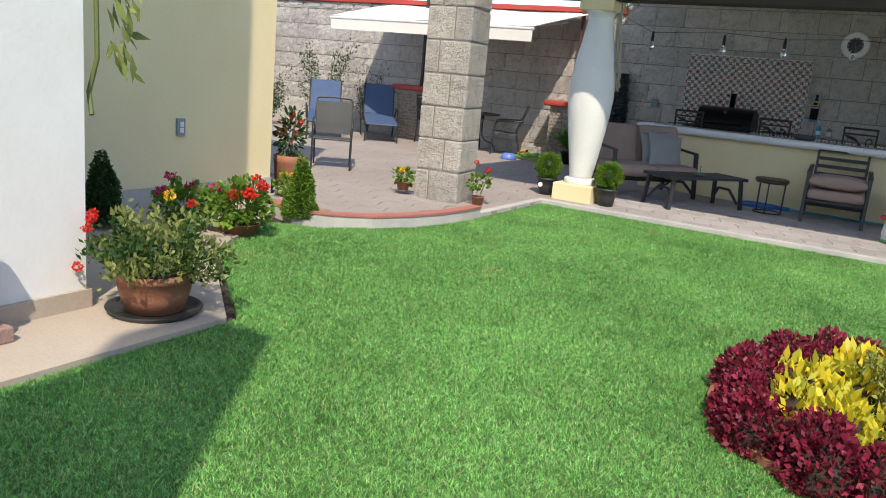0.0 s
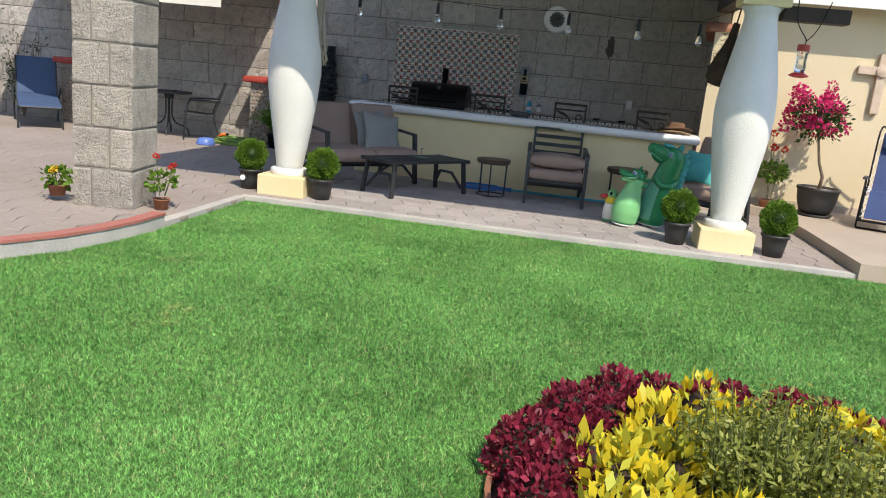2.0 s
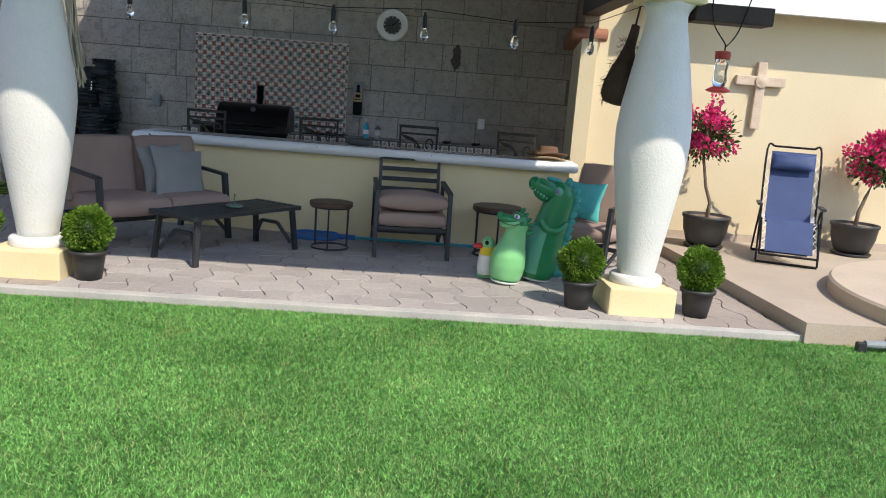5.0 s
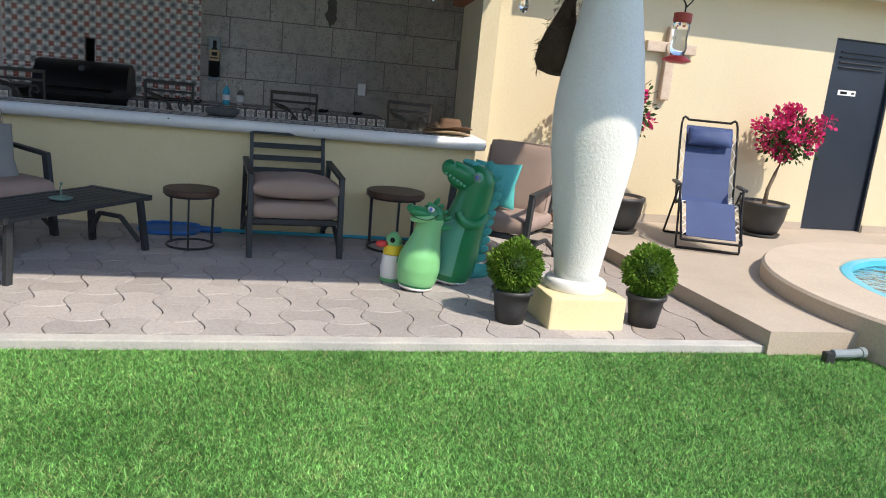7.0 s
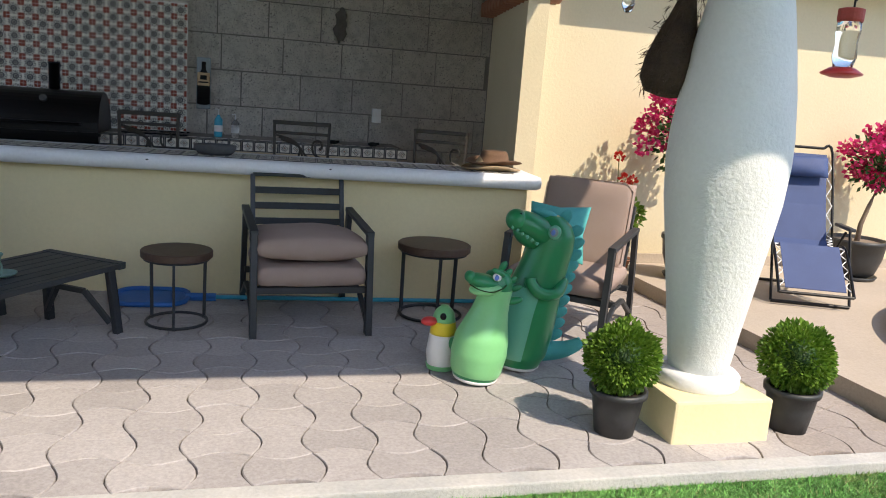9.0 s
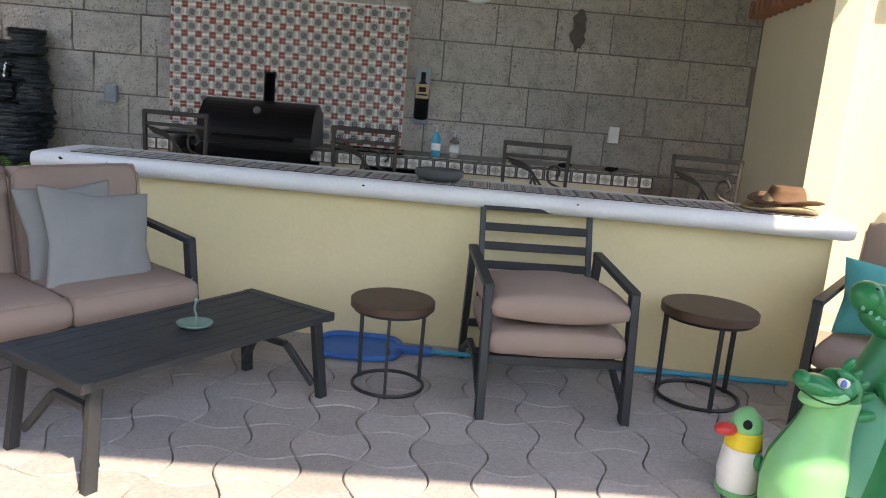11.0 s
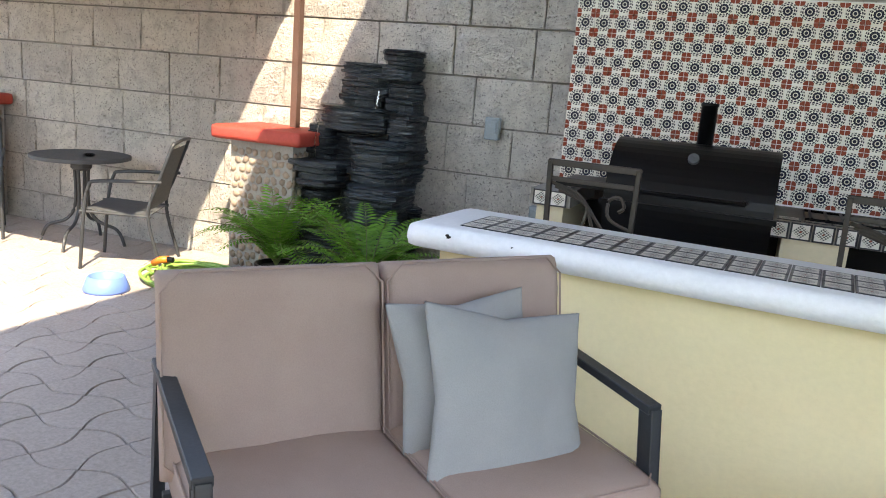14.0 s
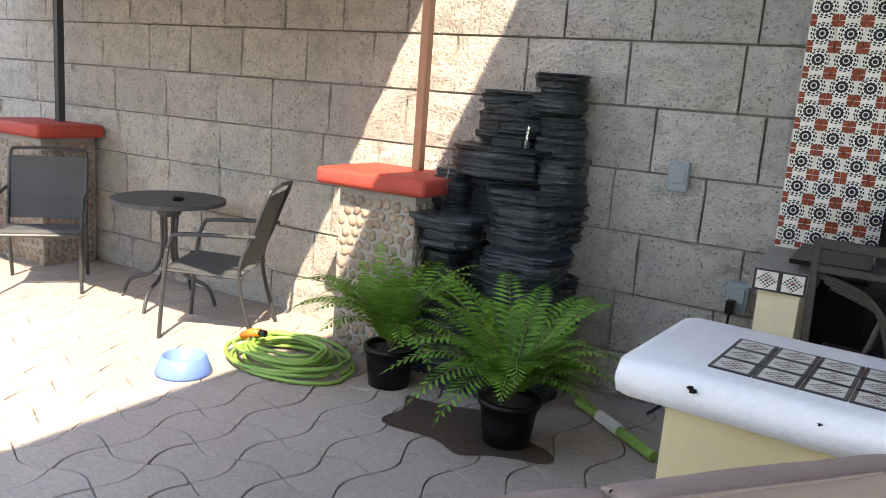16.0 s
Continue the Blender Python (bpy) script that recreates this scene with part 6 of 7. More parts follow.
part("snout_tip", egg(bmesh.new(), (-0.125, -0.08, 0.585), (0.03, 0.042, 0.03)), M["green_vinyl"], o, "", True)
part("jaw", egg(bmesh.new(), (-0.025, -0.062, 0.53), (0.1, 0.064, 0.036), (0, -10, 20)), M["lime_vinyl"], o, "", True)
part("mouth_line", tube(bmesh.new(), arc_pts([(-0.125, -0.117, 0.552), (-0.07, -0.128, 0.532), (0.0, -0.122, 0.528), (0.055, -0.095, 0.55), (0.072, -0.08, 0.566)]), 0.0035, 6), M["dark_leaf"], o, "dark smiling mouth line")
part("eye", egg(bmesh.new(), (0.015, -0.083, 0.6), (0.026, 0.012, 0.02), (0, 20, 15)), M["white_vinyl"], o, "white eye with a blue iris", True)
part("pupil", egg(bmesh.new(), (0.012, -0.094, 0.6), (0.012, 0.006, 0.015)), M["bowl_blue"], o, "", True)
part("brow", egg(bmesh.new(), (0.02, -0.07, 0.625), (0.04, 0.022, 0.016), (0, 22, 15)), M["green_vinyl"], o, "", True)
for i in range(4):
    part("crest", egg(bmesh.new(), (0.05 + 0.03 * i, 0.02, 0.64 - 0.035 * i), (0.018, 0.014, 0.035), (0, 25 + 12 * i, 0)), M["green_vinyl"], o, "", True)
part("arm", egg(bmesh.new(), (0.13, -0.01, 0.47), (0.055, 0.026, 0.022), (0, -18, 0)), M["green_vinyl"], o, "", True)

# tall dinosaur: closed blunt muzzle raised to the side, finned back
R2 = smooth_rings([(0, 0, 0, 0.09), (0, 0, 0.02, 0.135), (0, 0, 0.1, 0.17), (0.005, 0, 0.22, 0.178), (0.015, 0, 0.36, 0.168), (0.035, 0, 0.5, 0.148), (0.055, 0, 0.62, 0.134), (0.07, 0, 0.72, 0.128), (0.075, 0, 0.8, 0.118), (0.07, 0, 0.86, 0.092), (0.06, 0, 0.9, 0.045)], 46)
o = thing("inflatable_dinosaur", "tall dark green inflatable dinosaur with teal fins", "inflatable toy", pose(0.33, 10.24, PATIO, 0, 6, -14))
part("body", blob(bmesh.new(), R2, 36), M["green_vinyl"], o, "", True)
part("belly", belly(R2, 1.0, 0.003, 84, 0.08, 0.5), M["teal_vinyl"], o, "teal belly patch", True).matrix_basis = pose(0, 0, 0, 0, 0, -38)
part("base_pad", blob(bmesh.new(), [(0, 0, 0.0, 0.09), (0, 0, 0.012, 0.132), (0, 0, 0.03, 0.1455)], 36), M["white_vinyl"], o, "white weighted base", True)
part("muzzle", egg(bmesh.new(), (-0.045, -0.05, 0.815), (0.165, 0.092, 0.078), (0, 20, 14)), M["green_vinyl"], o, "", True)
part("nose", egg(bmesh.new(), (-0.155, -0.075, 0.85), (0.06, 0.076, 0.062), (0, 10, 14)), M["green_vinyl"], o, "", True)
part("chin", egg(bmesh.new(), (-0.085, -0.06, 0.76), (0.085, 0.075, 0.045), (0, 28, 14)), M["green_vinyl"], o, "", True)
for i in range(6):
    part("tooth", egg(bmesh.new(), (-0.175 + i * 0.029, -0.131 - 0.002 * i, 0.815 - i * 0.013), (0.009, 0.004, 0.011), (0, 20, 14)), M["teal_vinyl"], o, "teal tooth", True)
part("eye", egg(bmesh.new(), (0.055, -0.124, 0.825), (0.036, 0.014, 0.04)), M["teal_vinyl"], o, "pale eye with a blue iris", True)
part("iris", egg(bmesh.new(), (0.05, -0.135, 0.825), (0.024, 0.008, 0.026)), M["grey_plastic"], o, "", True)
part("pupil", egg(bmesh.new(), (0.045, -0.142, 0.825), (0.012, 0.005, 0.016)), M["bowl_blue"], o, "", True)
part("nostril", egg(bmesh.new(), (-0.145, -0.122, 0.89), (0.009, 0.008, 0.009)), M["black"], o, "", True)
part("arm", tube(bmesh.new(), arc_pts([(0.17, -0.05, 0.55), (0.13, -0.15, 0.5), (0.04, -0.185, 0.49), (-0.02, -0.175, 0.53), (-0.03, -0.165, 0.56)]), 0.032, 12), M["green_vinyl"], o, "", True)
for i in range(11):
    z_ = 0.9 - i * 0.068
    edge_x = float(np.interp(z_, [q_[2] for q_ in R2], [q_[0] + q_[3] for q_ in R2]))
    fin = bmesh.new()
    egg(fin, (edge_x + 0.016, 0.01, z_), (0.05, 0.015, 0.032), (0, -34 if i else -70, 0))
    part("fin", fin, M["turq"], o, "teal back fin", True)
part("crest", egg(bmesh.new(), (0.0, -0.01, 0.905), (0.075, 0.03, 0.024), (0, 8, 10)), M["turq"], o, "teal head crest", True)
part("tail", tube(bmesh.new(), arc_pts([(0.1, 0.02, 0.1), (0.24, 0.02, 0.13), (0.31, 0.0, 0.17), (0.36, 0.0, 0.21)]), 0.065, 14, taper=0.03), M["turq"], o, "teal stub tail", True)

R3 = smooth_rings([(0, 0, 0, 0.05), (0, 0, 0.02, 0.078), (0, 0, 0.1, 0.088), (0, 0, 0.2, 0.075), (0, 0, 0.27, 0.068), (0, 0, 0.33, 0.055), (0, 0, 0.365, 0.02)])
o = thing("inflatable_penguin", "small white and yellow inflatable bird with red beak", "inflatable toy", pose(-0.11, 10.22, PATIO, 0, 0, -20))
part("body", blob(bmesh.new(), [r for r in R3 if r[2] <= 0.21], 20), M["white_vinyl"], o, "", True)
part("collar", blob(bmesh.new(), [r for r in R3 if 0.195 <= r[2] <= 0.29], 20), M["yellow_vinyl"], o, "", True)
part("head", blob(bmesh.new(), [r for r in R3 if 0.275 <= r[2]], 20), M["lime_vinyl"], o, "", True)
part("beak", egg(bmesh.new(), (-0.075, -0.05, 0.28), (0.05, 0.035, 0.026), (0, 0, 30)), M["red_vinyl"], o, "bright red beak", True)
part("eye", egg(bmesh.new(), (0.0, -0.058, 0.315), (0.018, 0.01, 0.02)), M["black"], o, "", True)
part("wing", egg(bmesh.new(), (0.06, -0.06, 0.17), (0.02, 0.02, 0.035)), M["green_vinyl"], o, "", True)
part("foot", lathe(bmesh.new(), [(0.05, 0.0), (0.08, 0.004), (0.086, 0.03)], 20), M["lime_vinyl"], o)

# pool net on its pole, along the bar
o = thing("pool_net", "blue pool leaf net on a long cyan pole", "pool net", pose(-1.78, 11.6, PATIO, 0, 0, -3))
outl = [(0.235 * math.copysign(abs(math.cos(a)) ** 0.6, math.cos(a)), 0.2 * math.copysign(abs(math.sin(a)) ** 0.6, math.sin(a))) for a in [2 * math.pi * i / 36 for i in range(36)]]
part("net_bag", prism(bmesh.new(), [(x * 0.95, y * 0.95) for x, y in outl], 0.012, 0.016), M["net_blue"], o, "blue mesh bag")
part("net_frame", tube(bmesh.new(), [(x, y, 0.022) for x, y in outl], 0.018, 8, True), M["net_blue"], o, "blue plastic frame", True)
part("yoke", tube(bmesh.new(), [(0.22, 0, 0.025), (0.42, 0, 0.025)], 0.028, 10), M["net_blue"], o)
part("pole", tube(bmesh.new(), [(0.4, 0, 0.025), (2.45, 0.03, 0.025)], 0.015, 10), M["cyan"], o, "cyan pole", True)

# ashtray on the coffee table
o = thing("ashtray", "round green patina ashtray with a small figure", "ashtray", pose(-2.4, 10.54, PATIO + 0.42) @ Matrix.Diagonal((0.85, 0.85, 0.85, 1)))
part("dish", lathe(bmesh.new(), [(0.06, 0), (0.085, 0.012), (0.092, 0.022), (0.086, 0.022), (0.07, 0.008)], 32), M["patina"], o, "", True)
part("stem", tube(bmesh.new(), arc_pts([(0, 0, 0.006), (0.006, 0, 0.06), (-0.004, 0, 0.09), (0.005, 0, 0.13)]), 0.006, 6), M["patina"], o)
part("finial", egg(bmesh.new(), (0.005, 0, 0.135), (0.012, 0.012, 0.012)), M["patina"], o)


# bar stools behind the bar: wrought iron backs
def bar_stool(x, y, rz):
    o = thing("bar_stool", "wrought iron bar stool with a scrolled back", "bar stool", pose(x, y, PATIO, 0, 0, rz) @ Matrix.Diagonal((1, 1, 1.055, 1)), "bar stools behind the bar")
    for s in (-1, 1):
        part("back_post", beam(bmesh.new(), (s * 0.19, 0.0, 0.0), (s * 0.215, -0.02, 1.13), 0.022, 0.022), M["iron"], o)
        part("front_leg", beam(bmesh.new(), (s * 0.19, 0.36, 0.0), (s * 0.18, 0.32, 0.7), 0.022, 0.022), M["iron"], o)
    part("top_rail", beam(bmesh.new(), (-0.225, -0.02, 1.125), (0.225, -0.02, 1.125), 0.02, 0.03), M["iron"], o)
    part("mid_rail", beam(bmesh.new(), (-0.21, -0.018, 1.05), (0.21, -0.018, 1.05), 0.018, 0.022), M["iron"], o)
    part("low_rail", beam(bmesh.new(), (-0.2, -0.01, 0.8), (0.2, -0.01, 0.8), 0.018, 0.022), M["iron"], o)
    for k in range(3):
        part("scroll", tube(bmesh.new(), arc_pts([(-0.2 + 0.02 * k, -0.015, 1.03 - 0.015 * k), (-0.06 + 0.02 * k, -0.015, 0.99 - 0.02 * k), (0.04 - 0.03 * k, -0.012, 0.88), (0.1 - 0.07 * k, -0.01, 0.81)]), 0.009, 6), M["iron"], o)
    part("curl", tube(bmesh.new(), arc_pts([(0.2, -0.015, 0.86), (0.1, -0.015, 0.9), (0.09, -0.015, 0.98), (0.14, -0.015, 1.0), (0.165, -0.015, 0.96), (0.14, -0.015, 0.935)]), 0.009, 6), M["iron"], o)
    part("seat", boxes((-0.2, 0.2, -0.02, 0.36, 0.70, 0.745), bevel=0.015), M["black"], o)
    part("foot_ring", beam(bmesh.new(), (-0.19, 0.36, 0.25), (0.19, 0.36, 0.25), 0.018, 0.018), M["iron"], o)
    return o


bar_stool(-3.2, 12.72, -4)
bar_stool(-1.9, 12.62, -4)
bar_stool(-0.75, 12.55, -4)
bar_stool(0.38, 12.5, -14)

# stone mortar, hats on the bar
def on_bar(u, v_):
    q = BAR @ Vector((u, v_, 1.015))
    return q


q = on_bar(2.3, 0.17)
o = thing("stone_mortar", "oval grey volcanic stone mortar on the bar", "mortar", pose(q.x, q.y, q.z + 0.004))
bm = lathe(bmesh.new(), [(0.09, 0), (0.115, 0.03), (0.115, 0.065), (0.1, 0.068), (0.08, 0.035)], 28, wob=0.004)
for v in bm.verts:
    v.co.x *= 1.25
part("body", bm, M["stone_grey"], o, "", True)
q = on_bar(4.3, 0.17)
for k, (dz, mt, lb) in enumerate(((0.0, "straw", "pale straw hat under another hat"), (0.045, "brown", "brown felt hat on a stack of hats"))):
    o = thing("hat", lb, "hat", pose(q.x + 0.02 * k, q.y, q.z + 0.002 + dz, 0, 0, 20 * k))
    bm = bmesh.new()
    n = 36
    rs = []
    for r, z_ in ((0.11, 0.0), (0.17, -0.0), (0.205, 0.012), (0.2, 0.018), (0.165, 0.008), (0.11, 0.012), (0.1, 0.07), (0.085, 0.1), (0.04, 0.092)):
        rs.append([bm.verts.new((r * 1.12 * math.cos(a), r * 0.92 * math.sin(a), z_ + (0.03 * abs(math.sin(a)) ** 3 if r > 0.16 else 0))) for a in (2 * math.pi * j / n for j in range(n))])
    for A, B in zip(rs, rs[1:]):
        for j in range(n):
            bm.faces.new((A[j], A[(j + 1) % n], B[(j + 1) % n], B[j]))
    bm.faces.new(rs[-1])
    part("felt", bm, M[mt], o, "", True)
    part("band", ring(bmesh.new(), 0, 0, 0.104, 0.113, 0.014, 0.034, 32), M["black"], o).scale = (1.12, 0.92, 1)

# bottles, burner and small things on the kitchen counter
TOPZ = PATIO + 0.957
def bottle(x, y, mat, h, label):
    o = thing("soap_bottle", label, "bottle", pose(x, y, TOPZ))
    part("body", lathe(bmesh.new(), [(0.034, 0), (0.037, 0.01), (0.037, h * 0.62), (0.014, h * 0.76), (0.014, h * 0.8)], 20), M[mat], o, "", True)
    part("label_band", ring(bmesh.new(), 0, 0, 0.036, 0.0382, h * 0.2, h * 0.5, 20), M["slab"], o)
    part("pump", tube(bmesh.new(), [(0, 0, h * 0.78), (0, 0, h), (-0.03, 0, h)], 0.007, 6), M["slab"], o)


bottle(-1.42, 13.72, "cyan", 0.25, "blue liquid soap bottle with a pump")
bottle(-1.27, 13.74, "glass", 0.21, "clear soap bottle with a pump")
for x in (0.0, -0.38):
    o = thing("tap_knob", "small black tap on the counter", "tap", pose(x, 13.62, TOPZ))
    part("knob", egg(bmesh.new(), (0, 0, 0.02), (0.05, 0.03, 0.02)), M["black"], o)
    part("spout", tube(bmesh.new(), [(0.0, 0, 0.02), (0.06, -0.02, 0.03)], 0.012, 8), M["black"], o)
o = thing("cook_grate", "black iron grate on the counter", "grate", pose(-1.95, 13.7, TOPZ))
for i in range(7):
    part("grate_bar", beam(bmesh.new(), (-0.24 + i * 0.08, -0.18, 0.012), (-0.24 + i * 0.08, 0.18, 0.012), 0.012, 0.016), M["black"], o)
part("grate_frame", tube(bmesh.new(), [(-0.27, -0.19, 0.01), (0.27, -0.19, 0.01), (0.27, 0.19, 0.01), (-0.27, 0.19, 0.01)], 0.008, 6, True), M["black"], o)

# things on the block wall
def outlet(x, z_, label="grey weatherproof outlet box"):
    o = thing("wall_outlet", label, "outlet", pose(x, WALL_Y - 0.03, z_))
    part("plate", boxes((-0.05, 0.05, -0.03, 0.03, -0.075, 0.075), bevel=0.008), M["grey_plastic"], o)
    part("cover", boxes((-0.035, 0.035, -0.04, -0.029, -0.03, 0.05), bevel=0.004), M["grey_plastic"], o)


outlet(-4.2, 1.28)
outlet(-3.83, 0.72)
o = thing("power_cord", "black plug and cord hanging from the outlet", "cord", pose(-3.85, WALL_Y - 0.09, 0.7))
part("plug", boxes((-0.02, 0.02, -0.03, 0.02, -0.06, 0.01), bevel=0.005), M["black"], o)
part("cord_line", tube(bmesh.new(), arc_pts([(0, 0, -0.05), (-0.02, -0.02, -0.25), (-0.12, -0.05, -0.45), (-0.3, -0.15, -0.63)]), 0.008, 6), M["black"], o)
o = thing("wall_outlet", "white switch plate on the block wall", "switch", pose(0.1, WALL_Y - 0.03, 1.28))
part("plate", boxes((-0.045, 0.045, -0.012, 0.03, -0.07, 0.07), bevel=0.006), M["slab"], o)
o = thing("bottle_plaque", "dark bottle-shaped plaque with a yellow label", "plaque", pose(-1.57, WALL_Y - 0.04, 1.475))
part("board", boxes((-0.065, 0.065, -0.005, 0.03, -0.24, 0.24), bevel=0.012), M["grey_plastic"], o, "grey backing board")
bm = lathe(bmesh.new(), [(0.03, -0.2), (0.06, -0.19), (0.06, 0.06), (0.02, 0.13), (0.02, 0.2)], 20)
for v in bm.verts:
    v.co.y = v.co.y * 0.35 - 0.005
part("bottle_relief", bm, M["black"], o, "", True)
part("label_plate", boxes((-0.055, 0.055, -0.032, -0.027, -0.02, 0.1)), M["straw"], o, "yellow label with dark marks")
part("label_mark", boxes((-0.03, 0.03, -0.0345, -0.0325, 0.035, 0.075), (-0.045, 0.045, -0.0345, -0.0325, 0.005, 0.018)), M["black"], o)

o = thing("wall_clock", "round wall clock with thick pale rim and dark dial", "clock", pose(-1.17, WALL_Y - 0.035, 2.47, 90))
part("rim", ring(bmesh.new(), 0, 0, 0.118, 0.205, 0.0, 0.04, 40), M["slab"], o)
part("face", prism(bmesh.new(), [(0.168 * math.cos(i * math.pi / 20), 0.168 * math.sin(i * math.pi / 20)) for i in range(40)], 0.0, 0.012), M["stone_grey"], o, "dark dial")
for i in range(12):
    a = i * math.pi / 6
    part("hour_mark", boxes((-0.006, 0.006, 0.095, 0.112, 0.0125, 0.0145)), M["slab"], o).matrix_basis = pose(0, 0, 0, 0, 0, math.degrees(a))
part("hour_hand", boxes((-0.006, 0.006, -0.01, 0.08, 0.015, 0.017)), M["black"], o).matrix_basis = pose(0, 0, 0, 0, 0, -50)
part("minute_hand", boxes((-0.004, 0.004, -0.01, 0.1, 0.0175, 0.0195)), M["black"], o).matrix_basis = pose(0, 0, 0, 0, 0, 100)

o = thing("wall_switch", "grey switch plate on the yellow house wall", "switch", pose(-5.88, 4.98, 0.77))
part("plate", boxes((-0.02, 0.012, -0.045, 0.045, -0.08, 0.08), bevel=0.006), M["grey_plastic"], o)
part("rocker", boxes((0.011, 0.018, -0.02, 0.02, -0.05, -0.005), (0.011, 0.018, -0.02, 0.02, 0.005, 0.05)), M["slab"], o)
o = thing("garden_statue", "small pinkish carved stone ornament by the house", "ornament", pose(-3.66, 1.9, 0.035))
bm = boxes((-0.12, 0.12, -0.12, 0.12, 0, 0.08), bevel=0.01)
lathe(bm, [(0.09, 0.08), (0.1, 0.2), (0.07, 0.26), (0.1, 0.34), (0.08, 0.42), (0.1, 0.5), (0.03, 0.6)], 14, wob=0.02)
part("carving", bm, surface("pink_stone", (0.33, 0.21, 0.18, 1), (0.42, 0.28, 0.24, 1), 0.9, 9, 60, 0.01), o)

# flat plate coloured as the shade in a wall hollow; chipped paint on the bar
HOLLOW_DARK = surface("hollow_shade_paint", (0.09, 0.084, 0.078, 1), (0.15, 0.14, 0.13, 1), 0.95, 9, 60, 0.01)
rg = random.Random(41)
hollow = setting("wall_hollow", prism(bmesh.new(), [((0.065 + rg.uniform(-.02, .02)) * math.cos(a), (0.16 + rg.uniform(-.03, .03)) * math.sin(a)) for a in [2 * math.pi * i / 22 for i in range(22)]], 0.0, 0.004), HOLLOW_DARK, "flat dark plate painted as the shade of a broken hollow in a wall block")
hollow.matrix_basis = pose(-0.3, WALL_Y - 0.022, 2.13, 90)
for u_, k_ in ((0.15, 0.75), (0.42, 0.3), (1.9, 0.45), (3.1, 0.4)):
    q = BAR @ Vector((u_, -0.121, 0.985))
    chip = thing("paint_chip", "small black chip in the white paint", "chip", pose(q.x, q.y, q.z, 90, 0, -4.2))
    part("mark", prism(bmesh.new(), [((0.018 + rg.uniform(-.011, .008)) * k_ * math.cos(a), (0.01 + rg.uniform(-.006, .005)) * k_ * math.sin(a)) for a in [2 * math.pi * i / 13 for i in range(13)]], 0.0, 0.003), M["black"], chip)

# ---- pieces: wall blocks, then pavers ----
COURSE = 0.333
wb = bpy.data.objects["wall_back"]
rg = random.Random(17)
for c in range(11):
    x_end = -4.97 if c == 10 else 1.25
    z0 = -0.05 + c * COURSE
    z1 = min(z0 + COURSE, 2.78 if c < 9 else 3.25)
    x = -14.25 + (0.27 if c % 2 else 0.0)
    if c >= 8:
        z0, z1, x = {8: (2.614, 2.94, -4.92), 9: (2.94, 3.25, -4.75), 10: (2.614, 2.78, -14.25)}[c]
    while x < x_end - 0.03:
        ln = rg.uniform(0.44, 0.6)
        if x + ln > x_end - 0.015:
            ln = x_end - x
        if ln > 0.05:
            bm = bmesh.new()
            nx, nz = 5, 4
            lx, lz = ln - 0.013, z1 - z0 - 0.013
            rgh = 0.02 if x < -3.8 else 0.003
            grid = [[bm.verts.new((-lx / 2 + lx * i / nx, -0.012 + (0.014 if i in (0, nx) or k in (0, nz) else 0) + rgh * noise.noise((x * 3 + i * 1.3, c * 2 + k * 1.1, 0)), -lz / 2 + lz * k / nz)) for k in range(nz + 1)] for i in range(nx + 1)]
            for i in range(nx):
                for k in range(nz):
                    bm.faces.new((grid[i][k], grid[i + 1][k], grid[i + 1][k + 1], grid[i][k + 1]))
            edge = [grid[i][0] for i in range(nx + 1)] + [grid[nx][k] for k in range(1, nz + 1)] + [grid[i][nz] for i in range(nx - 1, -1, -1)] + [grid[0][k] for k in range(nz - 1, 0, -1)]
            backv = [bm.verts.new((v.co.x, 0.032, v.co.z)) for v in edge]
            for i in range(len(edge)):
                j = (i + 1) % len(edge)
                bm.faces.new((edge[i], edge[j], backv[j], backv[i]))
            b = part("block", bm, M["block"], wb)
            b.matrix_basis = pose(x + ln / 2, WALL_Y, (z0 + z1) / 2)
        x += ln

PW = 0.25


def paver_outline(sign, seg=6, amp=0.043, gap=0.003):
    def bow(a, b, s):
        d = Vector((b[0] - a[0], b[1] - a[1]))
        nrm = Vector((d.y, -d.x)).normalized()
        return [Vector(a) + d * (k / seg) + nrm * s * amp * math.sin(math.pi * k / seg) for k in range(seg)]
    h = PW / 2
    c = [(-h, -h), (h, -h), (h, h), (-h, h)]
    pts_ = []
    for i in range(4):
        pts_ += bow(c[i], c[(i + 1) % 4], sign if i % 2 == 0 else -sign)
    return [p * (1 - gap / h) for p in pts_]


def paver_arrays(sign):
    o_ = paver_outline(sign)
    n = len(o_)
    top = [(p.x * 0.975, p.y * 0.975, 0.0) for p in o_]
    mid = [(p.x, p.y, -0.005) for p in o_]
    low = [(p.x, p.y, -0.03) for p in o_]
    faces = [list(range(n))] + [[i, n + i, n + (i + 1) % n, (i + 1) % n] for i in range(n)] + [[n + i, 2 * n + i, 2 * n + (i + 1) % n, n + (i + 1) % n] for i in range(n)]
    return top + mid + low, faces


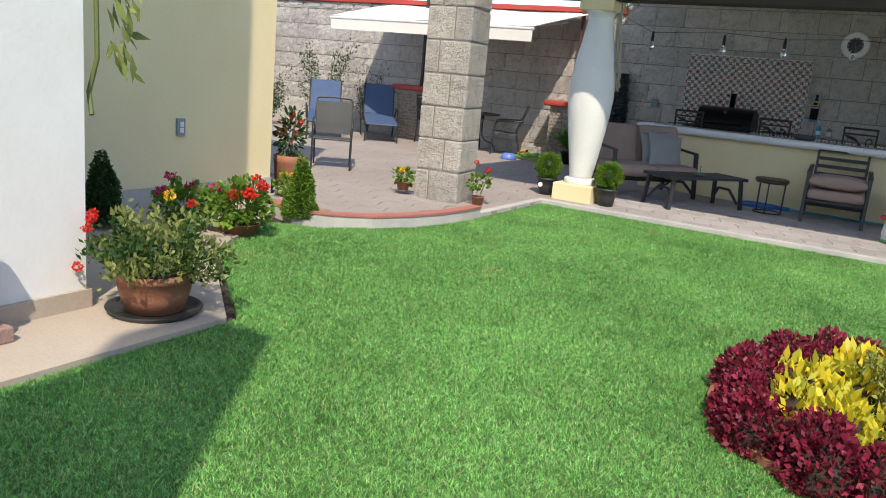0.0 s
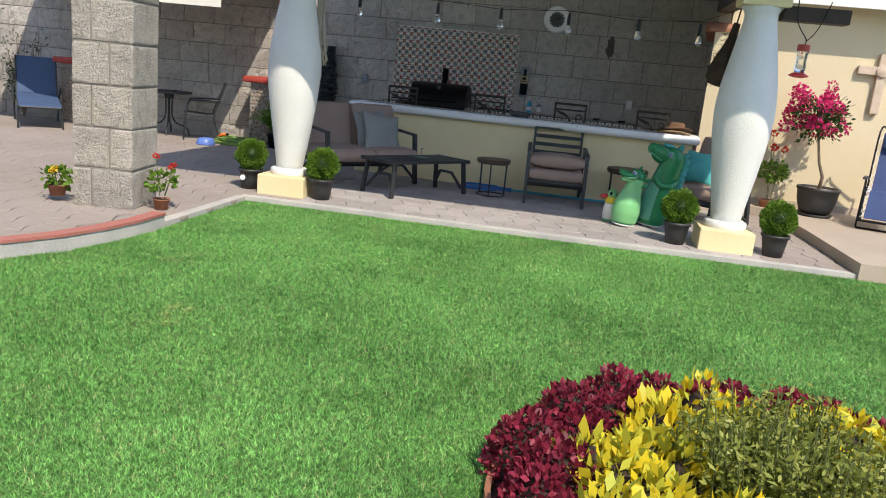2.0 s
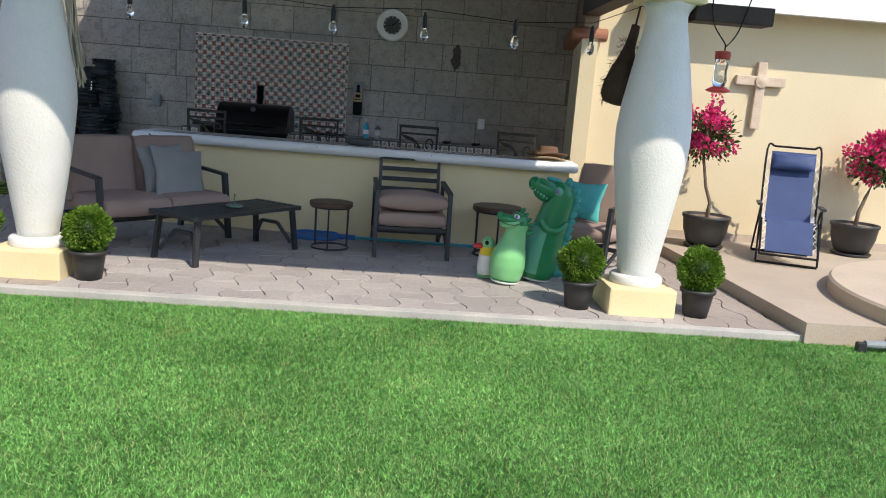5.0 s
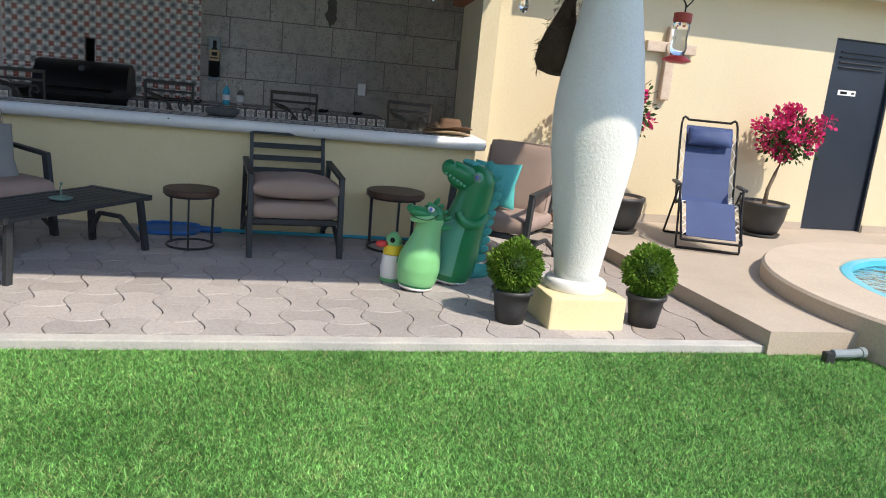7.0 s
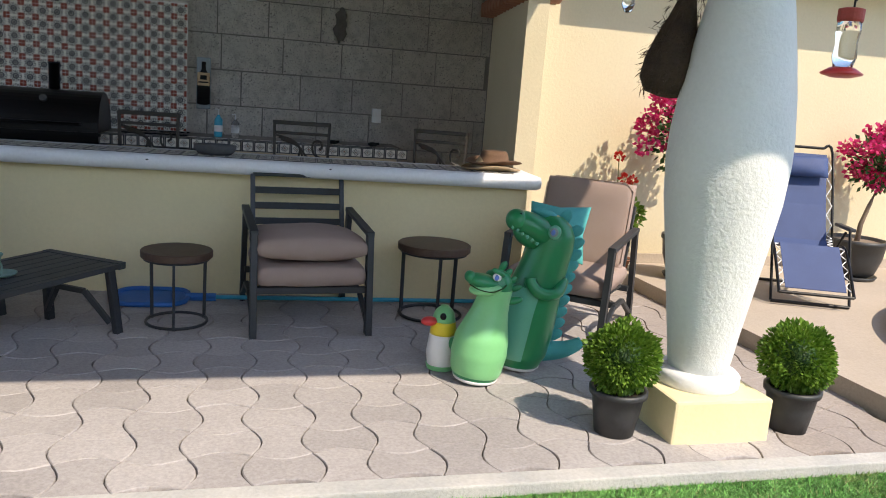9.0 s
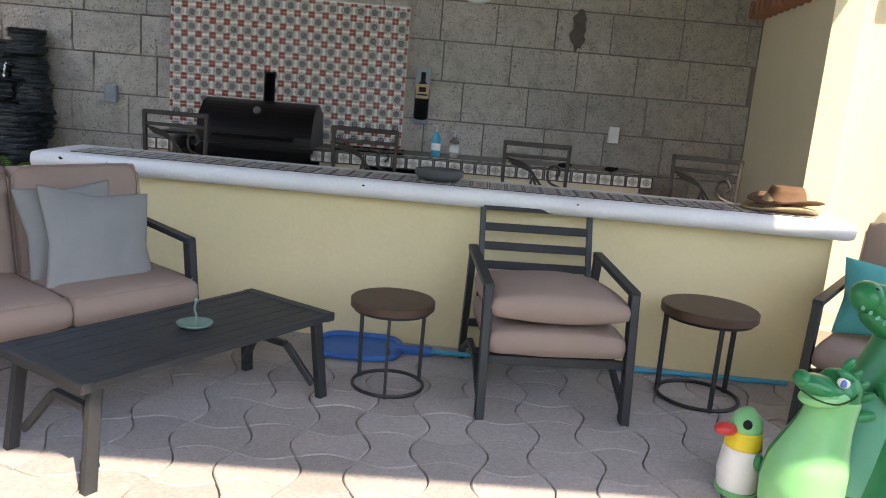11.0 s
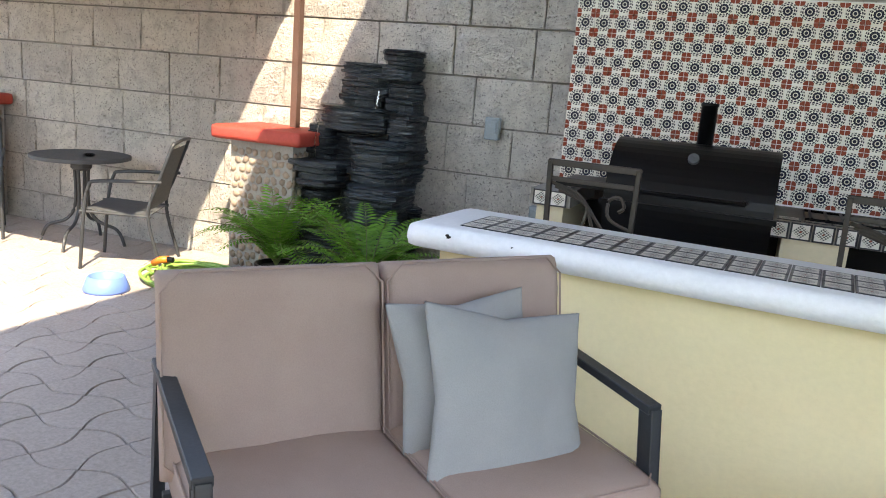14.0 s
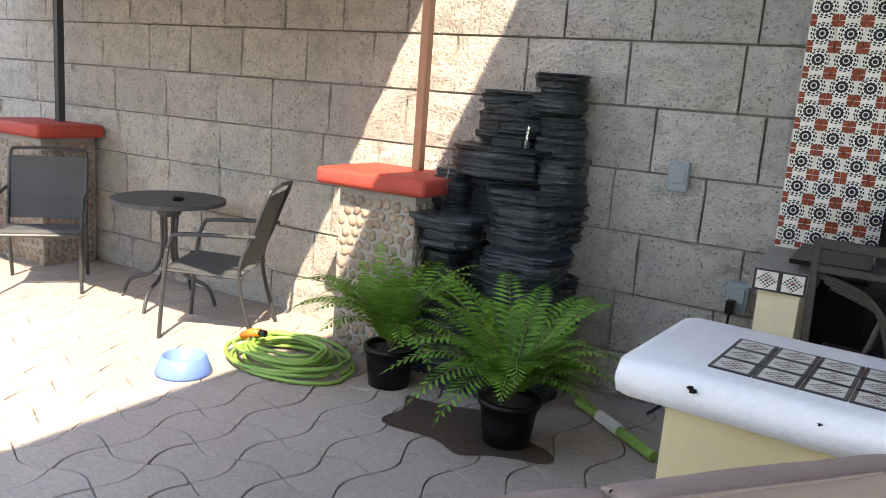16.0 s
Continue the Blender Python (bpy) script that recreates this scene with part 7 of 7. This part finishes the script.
PM = []
for sgn in (1, -1):
    vs, fs = paver_arrays(sgn)
    me = bpy.data.meshes.new("paver")
    me.from_pydata(vs, [], [f[::-1] if i == 0 else f for i, f in enumerate(fs)])
    bm = bmesh.new()
    bm.from_mesh(me)
    bmesh.ops.recalc_face_normals(bm, faces=bm.faces)
    bm.to_mesh(me)
    bm.free()
    me.materials.append(M["paver"])
    PM.append(me)
base_ = bpy.data.objects["patio_base"]
allv, allf = [], []
count = 0
rg = random.Random(23)
for j in range(-8, 21):
    for i in range(-42, 26):
        cx, cy = -3.9 + PW * (i + 0.5), 9.0 + PW * (j + 0.5)
        ok = (cx > -13.8 and 7.0 < cy < 14.05 and cx < -4.0 and not (cy < 7.3 and cx > -7.2)) or (-4.0 <= cx < 2.1 and 9.03 < cy < 14.0)
        if not ok or cx > 2.05 + 0.07 * (cy - 9):
            continue
        s = (i + j) % 2
        zz = PATIO + rg.uniform(-0.0025, 0.0015)
        if -3.3 < cx < 1.3 and 9.0 < cy < 11.9 and count < 300:
            p = new("paver", PM[s])
            p.parent = base_
            p.matrix_basis = pose(cx, cy, zz, rg.uniform(-.3, .3), rg.uniform(-.3, .3))
            count += 1
        else:
            me = PM[s]
            k0 = len(allv)
            allv += [(v.co.x + cx, v.co.y + cy, v.co.z + zz) for v in me.vertices]
            allf += [[k0 + q for q in f.vertices] for f in me.polygons]
BAY = [(-4.03, 7.25)] + [(x - 0.1, y + 0.1) for x, y in ARC[1:]] + [(-5.6, 6.05), (-6.4, 7.25)]
for j in range(-16, -6):
    for i in range(-14, 2):
        cx, cy = -3.9 + PW * (i + 0.5), 9.0 + PW * (j + 0.5)
        if inside(np.array([cx]), np.array([cy]), BAY)[0]:
            me, k0, zz = PM[(i + j) % 2], len(allv), 0.102 + rg.uniform(-0.002, 0.002)
            allv += [(v.co.x + cx, v.co.y + cy, v.co.z + zz) for v in me.vertices]
            allf += [[k0 + q for q in f.vertices] for f in me.polygons]
me = bpy.data.meshes.new("paving")
me.from_pydata(allv, [], allf)
PR = surface("outer_paver", (0.35, 0.30, 0.27, 1), (0.44, 0.385, 0.35, 1), 0.85, 0.9, 70, 0.0025, grain=0.4)
me.materials.append(PR)
pv = new("paving", me)
pv.parent = base_
pv["kind"] = "stuff"
